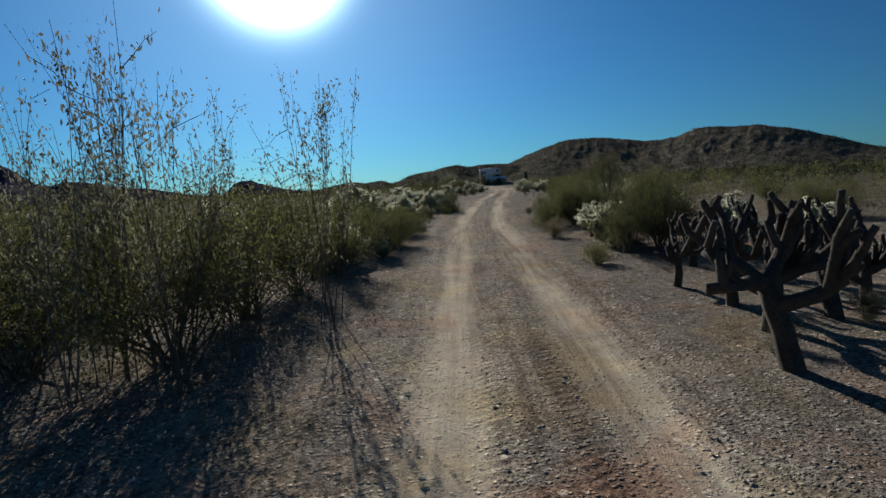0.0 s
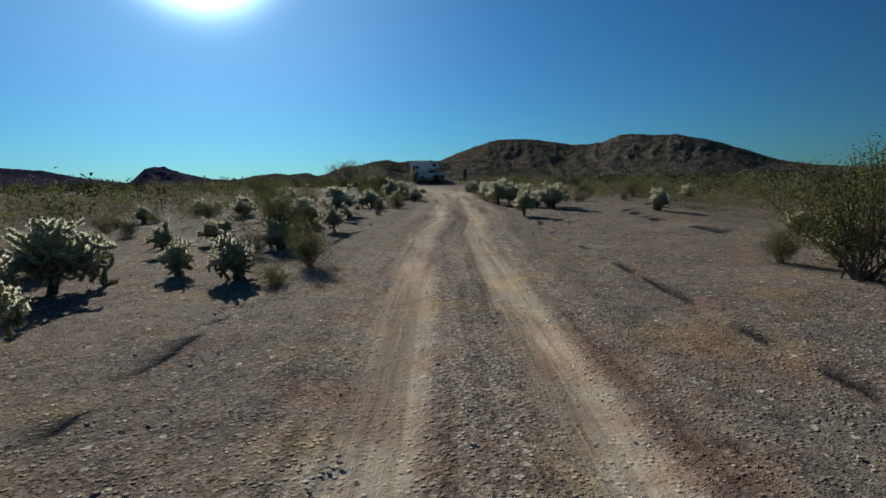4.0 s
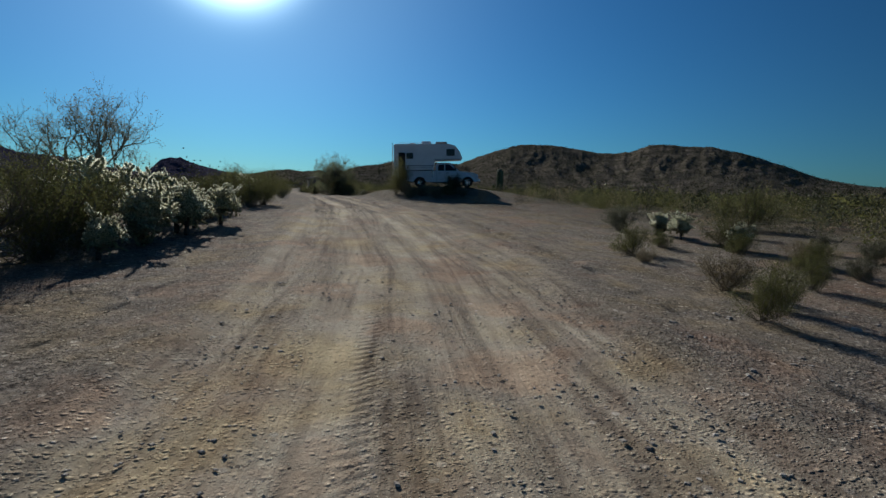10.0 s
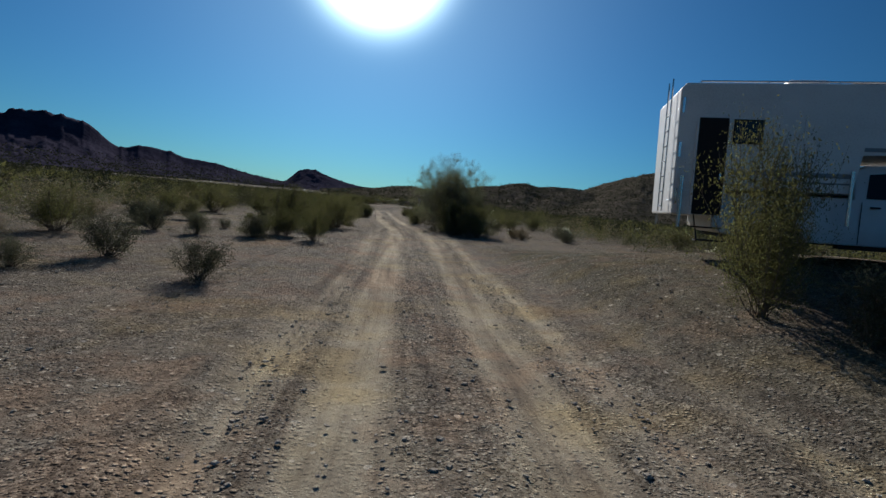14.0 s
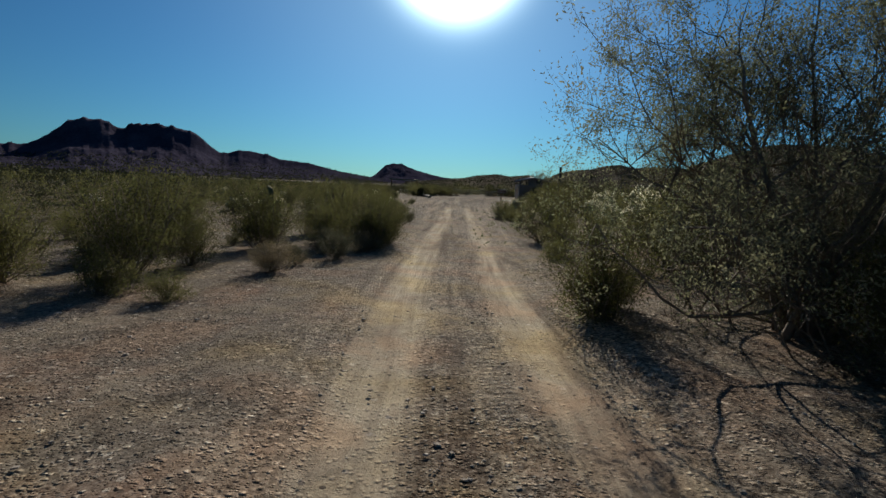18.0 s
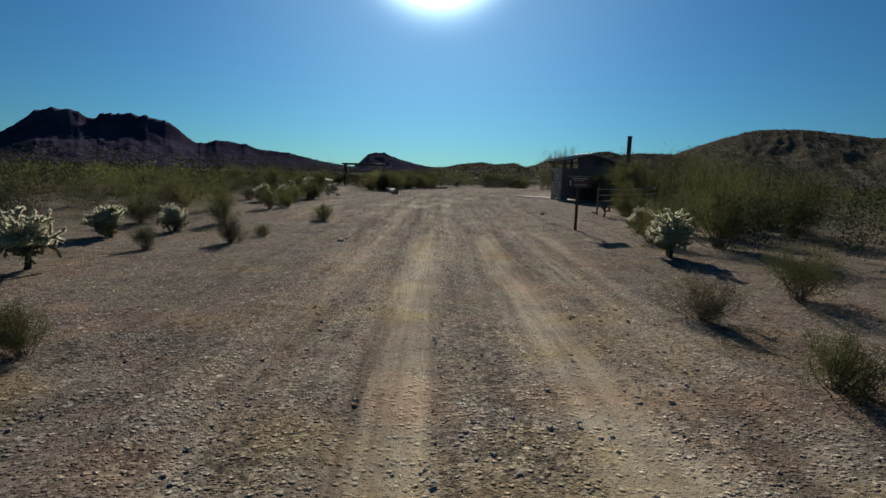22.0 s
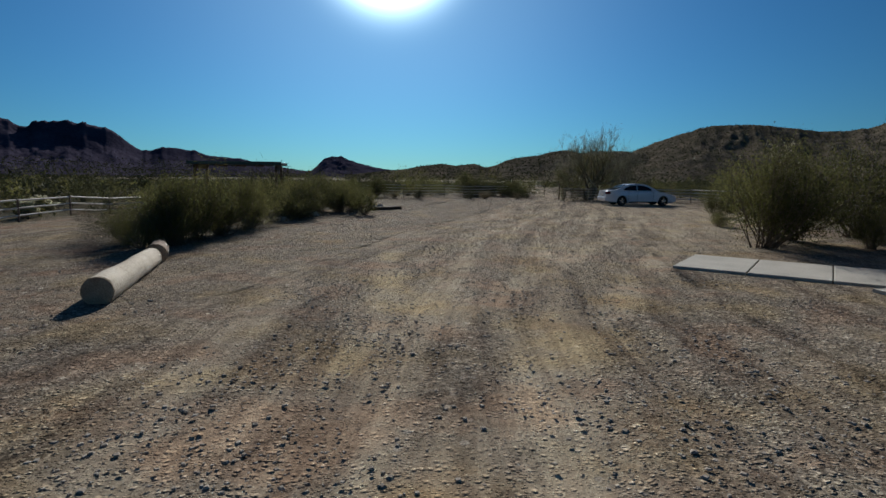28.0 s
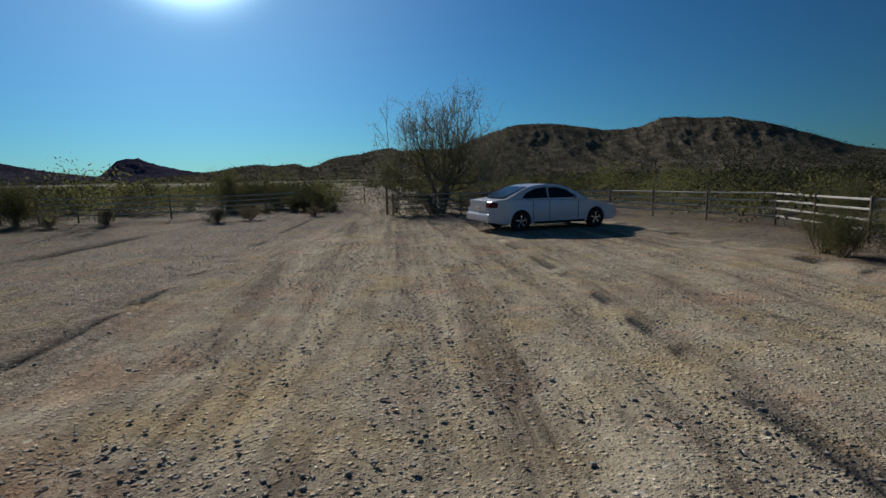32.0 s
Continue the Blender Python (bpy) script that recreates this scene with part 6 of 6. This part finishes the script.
def pipe_fence(points, height, rails, label, rail_mat=SUNLIT_RAIL, r=0.036, group="pipe fences", rr=0.03):
    f = empty("pipe_fence", (*points[0], gz(*points[0])))
    inv = f.matrix_world.inverted()
    P = [inv @ Vector((x, y, gz(x, y))) for x, y in points]
    rng = random.Random(int(points[0][0] * 10))
    for p in P:
        lean = Vector((rng.uniform(-0.02, 0.02), rng.uniform(-0.02, 0.02), 0))
        b = rod(p - Vector((0, 0, 0.1)), p + lean + Vector((0, 0, height)), r, sides=8)
        po = part("post", b, STEEL, f)
        part("post_cap", rod(p + lean + Vector((0, 0, height)), p + lean + Vector((0, 0, height + 0.02)), r * 1.1, r * 0.5, 8), STEEL, po)
    for a, c in zip(P, P[1:]):
        for k in range(rails):
            z = height * (0.28 + 0.66 * k / max(1, rails - 1))
            part("rail", rod(a + Vector((0, 0, z)), c + Vector((0, 0, z + rng.uniform(-0.02, 0.02))), rr, sides=6), rail_mat, f)
    return tagged(f, label, "fence", group)


def along(points, step):
    """The line through the points, cut into equal bays."""
    out = [points[0]]
    for a, c in zip(points, points[1:]):
        n = max(1, round(math.hypot(c[0] - a[0], c[1] - a[1]) / step))
        out += [(a[0] + (c[0] - a[0]) * i / n, a[1] + (c[1] - a[1]) * i / n) for i in range(1, n + 1)]
    return out


pipe_fence([(66.5, 198.0), (68.8, 199.9), (71.2, 201.7)], 1.2, 4, "short rusty pipe rail panel standing by the trail sign", r=0.04, rr=0.02)
pipe_fence(along([(80.0, 249.2), (87.4, 242.3), (86.6, 234.8), (83.7, 231.2), (84.4, 225.4)], 3.0), 1.05, 4, "pale four-rail pipe fence along the gravel lot")
pipe_fence(along([(77.9, 257.9), (70.5, 253.7), (66.8, 254.3), (63.6, 256.8)], 2.6), 1.15, 4, "pale four-rail pipe fence at the end of the lot")
pipe_fence([(79.5, 258.7), (84.3, 264.0)], 1.2, 3, "dark pipe barrier beside the trail gap")
pipe_fence(along([(50.7, 218.4), (50.2, 223.6), (50.4, 226.7), (50.8, 232.9), (51.8, 239.7)], 2.5), 0.78, 3, "pale three-rail pipe fence along the side road")
for x, y, hh in ((52.9, 236.1, 1.0), (77.1, 262.5, 1.2), (79.8, 249.5, 1.4)):
    ob = part("post", rod((0, 0, -0.1), (0, 0, hh), 0.06, 0.055, 10), STEEL)
    ob.name = "fence_post"
    ob.location = (x, y, gz(x, y))
    tagged(ob, "lone dark steel post set in the gravel", "post", "lone posts")


# ---- trail sign ----


def trail_sign(x, y, turn):
    s = empty("trail_sign", (x, y, gz(x, y)), turn)
    part("post", box(0.07, 0.07, 1.75, (0, 0.05, -0.1), 0.008), WOODPOST, s)
    b = part("board", box(0.90, 0.045, 0.35, (0.02, 0, 1.34), 0.012), SIGNFACE, s, "brown painted board")
    # pale strip paints the sunlight on the board's upper edge
    part("top_edge", box(0.88, 0.055, 0.012, (0.02, 0, 1.692), 0.003), LETTERS, b)
    rng = random.Random(3)
    for z, hgt, x0, x1, mat in ((1.615, 0.036, -0.31, 0.33, LETTERS), (1.568, 0.02, -0.24, 0.18, LETTERS), (1.522, 0.024, -0.22, 0.12, REDTEXT), (1.482, 0.017, -0.19, 0.26, REDTEXT), (1.437, 0.019, -0.22, 0.29, LETTERS), (1.39, 0.019, -0.17, 0.22, LETTERS)):
        p = x0
        while p < x1:
            w = rng.uniform(0.04, 0.12)
            part("word", box(min(w, x1 - p), 0.006, hgt, (p + min(w, x1 - p) / 2, -0.028, z)), mat, b)
            p += w + 0.03
    for k in range(2):
        part("symbol", box(0.07, 0.006, 0.07, (-0.36, -0.026, 1.41 + 0.09 * k), 0.002), LETTERS, b)
    for z in (1.37, 1.66):
        part("bolt", rod((0, -0.035, z), (0, -0.02, z), 0.012), CHROME, b)
    tagged(s, "brown wooden trail sign with pale unreadable lettering", "sign")


trail_sign(63.12, 191.6, 18)

# ---- restroom ----


def bx(name, x0, x1, y0, y1, z0, z1, mat, parent, label="", bevel=0.0):
    return part(name, box(x1 - x0, y1 - y0, z1 - z0, ((x0 + x1) / 2, (y0 + y1) / 2, z0), bevel), mat, parent, label)


def restroom(x, y):
    """Local origin at the outer corner of the stone privacy wall; x along the gable, y along the ridge."""
    z = gz(x + 1.5, y + 1.5)
    b = empty("restroom_building", (x, y, z))
    bx("floor_slab", -0.05, 4.2, -0.05, 2.6, -0.25, 0.06, CONCRETE, b)
    w = bx("privacy_wall", 0.03, 0.17, 0.02, 0.62, 0.06, 2.2, MORTAR, b, "split-face block wall")
    bx("wall_core", 0.03, 0.17, 0.62, 1.22, 0.15, 2.2, MORTAR, w)
    bx("wall_core", 0.03, 0.17, 1.22, 1.85, 0.06, 2.2, MORTAR, w)
    bx("wall_cap", 0.0, 0.2, 0.0, 1.87, 2.2, 2.24, MORTAR, w)
    s = bx("south_wall", 0.17, 1.5, 0.0, 0.16, 0.20, 2.2, BROWN, b, "dark brown stucco wall")
    bx("wall_foot", 0.17, 0.6, 0.0, 0.16, 0.06, 0.20, BROWN, s)
    bx("wall_foot", 1.4, 1.5, 0.0, 0.16, 0.06, 0.20, BROWN, s)
    bx("corner_post", 0.17, 0.40, 0.02, 0.16, 2.2, 2.665, BROWN, b)
    bx("corner_post", 0.04, 0.18, 1.70, 1.84, 2.24, 2.66, BROWN, b)
    bx("corner_post", 1.22, 1.5, 0.0, 0.16, 2.2, 2.88, BROWN, b)
    # the closed room under the gable
    g0, g1 = 1.5, 4.1
    zr, slope = 3.06, 0.222
    roof_z = lambda q: zr - slope * abs(q - 1.95)
    bx("rear_wall", 1.5, 4.1, 2.3, 2.46, 0.06, 2.2, BROWN, b)
    for px in (1.5, 2.75, 3.94):
        bx("corner_post", px, px + 0.16, 2.3, 2.46, 2.2, roof_z(px + 0.08) - 0.03, BROWN, b)
    for y0, y1, nm in ((0.0, 0.16, "gable_wall"),):
        part(nm, prism([(g0, 0.06), (g0, roof_z(g0) - 0.02), (1.95, zr - 0.02), (g1, roof_z(g1) - 0.02), (g1, 0.06)], y0, y1), BROWN, b, "dark brown stucco gable wall")
    bx("partition_wall", 1.5, 1.62, 0.16, 2.3, 0.06, 2.2, BROWN, b)
    bx("east_wall", 3.98, 4.1, 0.16, 2.3, 0.06, 2.2, BROWN, b)
    win = bx("window", 2.3, 2.85, -0.03, 0.01, 2.45, 2.78, DARK, b, "dark screened high window")
    for k in range(5):
        bx("louvre", 2.33, 2.82, -0.045, -0.02, 2.48 + 0.06 * k, 2.51 + 0.06 * k, STEEL, win)
    door = bx("door", 1.47, 1.51, 1.25, 2.15, 0.08, 2.1, WOODPOST, b, "brown closed door")
    part("door_handle", rod((1.44, 1.4, 1.05), (1.44, 1.55, 1.05), 0.015), CHROME, door)
    # ribbed metal roof with deep eaves
    rf = part("roof", prism([(0.06, roof_z(0.06)), (0.06, roof_z(0.06) + 0.09), (1.95, zr + 0.1), (4.4, roof_z(4.4) + 0.09), (4.4, roof_z(4.4)), (1.95, zr)], -0.5, 2.75), BROWN, b, "low-pitched ribbed metal roof")
    for sgn, x1 in ((-1, 0.04), (1, 4.42)):
        for k in range(19):
            yy = -0.5 + 0.18 * k
            part("rib", rod((1.95, yy, zr + 0.11), (x1, yy, roof_z(x1) + 0.10), 0.03, sides=5), ROOFING, rf)
        a = [(1.95, zr + 0.103), (1.95, zr + 0.115), (x1, roof_z(x1) + 0.105), (x1, roof_z(x1) + 0.093)]
        part("roof_sheet", prism(a, -0.53, 2.78), ROOFING, rf)
        bx("fascia", min(x1, x1 - 0.03 * sgn), max(x1, x1 - 0.03 * sgn), -0.53, 2.78, roof_z(x1) - 0.10, roof_z(x1) + 0.09, BROWN, rf)
    part("ridge_cap", rod((1.95, -0.54, zr + 0.13), (1.95, 2.79, zr + 0.13), 0.06, sides=8), ROOFING, rf)
    for yy in (0.08, 1.77, 2.5):
        bx("rafter", 0.08, 1.55, yy - 0.05, yy + 0.05, 2.54, 2.62, BROWN, rf)
    sg = bx("restroom_sign", -0.06, -0.035, 1.50, 1.74, 1.25, 1.98, BLACK, b, "black pictogram plate")
    for k, (z0, z1, y0, y1) in enumerate([(1.84, 1.92, 1.58, 1.66), (1.66, 1.82, 1.55, 1.69), (1.56, 1.62, 1.55, 1.69), (1.46, 1.53, 1.60, 1.64), (1.32, 1.43, 1.54, 1.60), (1.32, 1.43, 1.64, 1.70)]):
        bx("pictogram", -0.066, -0.058, y0, y1, z0, z1, LETTERS, sg)
    vp = part("vent_pipe", rod((6.45, 3.6, -0.1), (6.45, 3.6, 4.7), 0.16, sides=16), BLACK, b, "tall black vent pipe")
    part("vent_cap", rod((6.45, 3.6, 4.7), (6.45, 3.6, 4.78), 0.18, sides=16), BLACK, vp)
    part("pipe_strap", rod((6.45, 3.6, 2.3), (6.45, 3.6, 2.35), 0.17, sides=16), STEEL, vp)
    tagged(b, "small brown restroom with a stone privacy wall and metal roof", "building")
    # blocks of the privacy wall, laid in bond
    rng = random.Random(8)
    meshes = []
    for k in range(6):
        bm = bmesh.new()
        bmesh.ops.create_grid(bm, x_segments=5, y_segments=4, size=0.5)
        for v in bm.verts:
            rim = max(abs(v.co.x), abs(v.co.y)) > 0.49
            v.co.z = 0.0 if rim else rng.uniform(0.2, 1.25)
            v.co.x *= 0.97
            v.co.y *= 0.90
        ext = bmesh.ops.extrude_face_region(bm, geom=[f for f in bm.faces])
        for v in [e for e in ext["geom"] if isinstance(e, bmesh.types.BMVert)]:
            v.co.z = -1.0
        bmesh.ops.recalc_face_normals(bm, faces=bm.faces)
        me = bpy.data.meshes.new("block")
        bm.to_mesh(me)
        bm.free()
        me.materials.append(BLOCK)
        meshes.append(me)
    for row in range(10):
        z0 = 0.06 + 0.214 * row
        cuts = [0.0]
        while cuts[-1] < 1.86:
            cuts.append(min(1.87, cuts[-1] + (0.2 if row % 2 and len(cuts) == 1 else rng.choice((0.16, 0.22, 0.30, 0.44)))))
            if 1.87 - cuts[-1] < 0.12:
                cuts[-1] = 1.87
        for y0, y1 in zip(cuts, cuts[1:]):
            if row == 0 and 0.60 < (y0 + y1) / 2 < 1.24:
                continue
            ob = new("block", rng.choice(meshes))
            ob.parent = w
            # local x of the block runs along the wall, its rough face looks out
            ob.matrix_local = Matrix(((0, 0, -0.05, 0.03), (y1 - y0, 0, 0, (y0 + y1) / 2), (rng.uniform(-0.02, 0.02), rng.uniform(0.18, 0.225), 0, z0 + 0.107 + rng.uniform(-0.012, 0.012)), (0, 0, 0, 1)))


restroom(68.95, 210.2)

# ---- concrete walk ----
a, c, d, e = Vector((67.25, 215.25)), Vector((69.8, 212.6)), Vector((71.2, 213.9)), Vector((68.65, 216.5))
for k in range(3):
    u0, u1 = k / 3 + 0.003, (k + 1) / 3 - 0.003
    q = [a.lerp(c, u0), a.lerp(c, u1), e.lerp(d, u1), e.lerp(d, u0)]
    bm = bmesh.new()
    zz = gz(69.0, 214.6) + 0.05
    top = [bm.verts.new((p.x, p.y, zz)) for p in q]
    low = [bm.verts.new((p.x, p.y, zz - 0.3)) for p in q]
    bm.faces.new(top)
    bm.faces.new(low[::-1])
    for i in range(4):
        bm.faces.new((top[i], low[i], low[(i + 1) % 4], top[(i + 1) % 4]))
    bmesh.ops.bevel(bm, geom=bm.edges[:], offset=0.008, segments=1, affect="EDGES")
    tagged(part("walk_slab", bm, CONCRETE), "pale concrete walk slab set in the gravel", "slab", "concrete walk slabs")

# ---- logs and beam ----


def log(p, q, r, mat, seed, label):
    p, q = Vector((*p, gz(*p) + r * 0.8)), Vector((*q, gz(*q) + r * 0.8))
    axis = (q - p)
    o = empty("log", p)
    bm = bmesh.new()
    n, m = 18, 26
    t = axis.normalized()
    a = t.cross(Vector((0, 0, 1))).normalized()
    b = a.cross(t)
    rings = []
    for i in range(m + 1):
        s = i / m
        rings.append([])
        for k in range(n):
            w = 2 * math.pi * k / n
            rad = r * (1 + 0.10 * noise.noise(Vector((math.cos(w) * 1.5, math.sin(w) * 1.5, s * 5 + seed))) + 0.05 * noise.noise(Vector((math.cos(w) * 6, math.sin(w) * 6, s * 3 + seed)))) * (1 - 0.12 * s)
            rings[-1].append(bm.verts.new(axis * s + (a * math.cos(w) + b * math.sin(w)) * rad))
    for i in range(m):
        for k in range(n):
            bm.faces.new((rings[i][k], rings[i][(k + 1) % n], rings[i + 1][(k + 1) % n], rings[i + 1][k]))
    part("trunk", bm, mat, o, smooth=True)
    for ring, s in ((0, -1), (m, 1)):
        bm = rod(axis * (ring / m) - t * 0.04, axis * (ring / m) + t * 0.012 * s, r * (0.97 - 0.12 * ring / m), sides=18)
        part("cut_end", bm, LOGEND, o, "darker sawn end grain")
    tagged(o, label, "log", "logs edging the lot")


log((58.0, 213.95), (57.68, 216.95), 0.20, LOGWOOD, 1.0, "pale weathered log lying at the lot's edge")
log((57.62, 217.4), (57.4, 218.3), 0.20, LOGDARK, 5.0, "shorter weathered log lying end to end with another")
ob = part("timber_beam", box(1.95, 0.2, 0.2, (0, 0, 0), 0.02), WOODPOST)
ob.matrix_world = pose(63.55, 234.8, gz(63.55, 234.8) - 0.02, 0, 0, 32)
tagged(ob, "dark timber parking beam on the gravel", "beam")
for x, y, hh in ((62.2, 236.1, 0.36), (61.9, 235.9, 0.30)):
    ob = part("concrete_block", box(0.34, 0.30, hh, (0, 0, 0), 0.03), MORTAR)
    ob.matrix_world = pose(x, y, gz(x, y) - 0.02, 0, 0, 20 * hh)
    tagged(ob, "dull grey block beside the parking beam", "block", "blocks by the beam")

# ---- ramada ----


def ramada(x, y, w, d, h):
    r = empty("ramada", (x, y, gz(x, y)))
    rf = part("roof", box(w + 0.7, d + 0.7, 0.10, (0, 0, h), 0.015), GREEN, r, "flat dark green metal roof")
    part("fascia", box(w + 0.74, 0.05, 0.2, (0, -(d + 0.7) / 2 - 0.03, h - 0.06), 0.01), GREEN, rf)
    part("fascia", box(w + 0.74, 0.05, 0.2, (0, (d + 0.7) / 2 + 0.03, h - 0.06), 0.01), GREEN, rf)
    for k in range(5):
        part("rafter", box(0.08, d + 0.6, 0.14, (-w / 2 + w * k / 4, 0, h - 0.14)), WOODPOST, rf)
    for sx in (-1, 1):
        part("beam", box(0.14, d + 0.3, 0.16, (sx * w / 2, 0, h - 0.30)), WOODPOST, r)
        for sy in (-1, 1):
            part("post", box(0.16, 0.16, h - 0.2, (sx * w / 2, sy * d / 2, -0.1), 0.01), WOODPOST, r)
    t = part("picnic_table", box(1.8, 0.75, 0.06, (0, 0, 0.72), 0.01), CONCRETE, r)
    for s in (-1, 1):
        part("table_bench", box(1.8, 0.28, 0.06, (0, s * 0.7, 0.42), 0.01), CONCRETE, t)
        part("table_leg", box(0.1, 1.5, 0.42, (s * 0.6, 0, 0.0), 0.01), CONCRETE, t)
        part("table_column", box(0.1, 0.3, 0.32, (s * 0.6, 0, 0.41), 0.01), CONCRETE, t)
    tagged(r, "flat-roofed dark green picnic shelter on posts among shrubs", "shelter")


ramada(54.9, 242.3, 4.7, 3.0, 2.55)
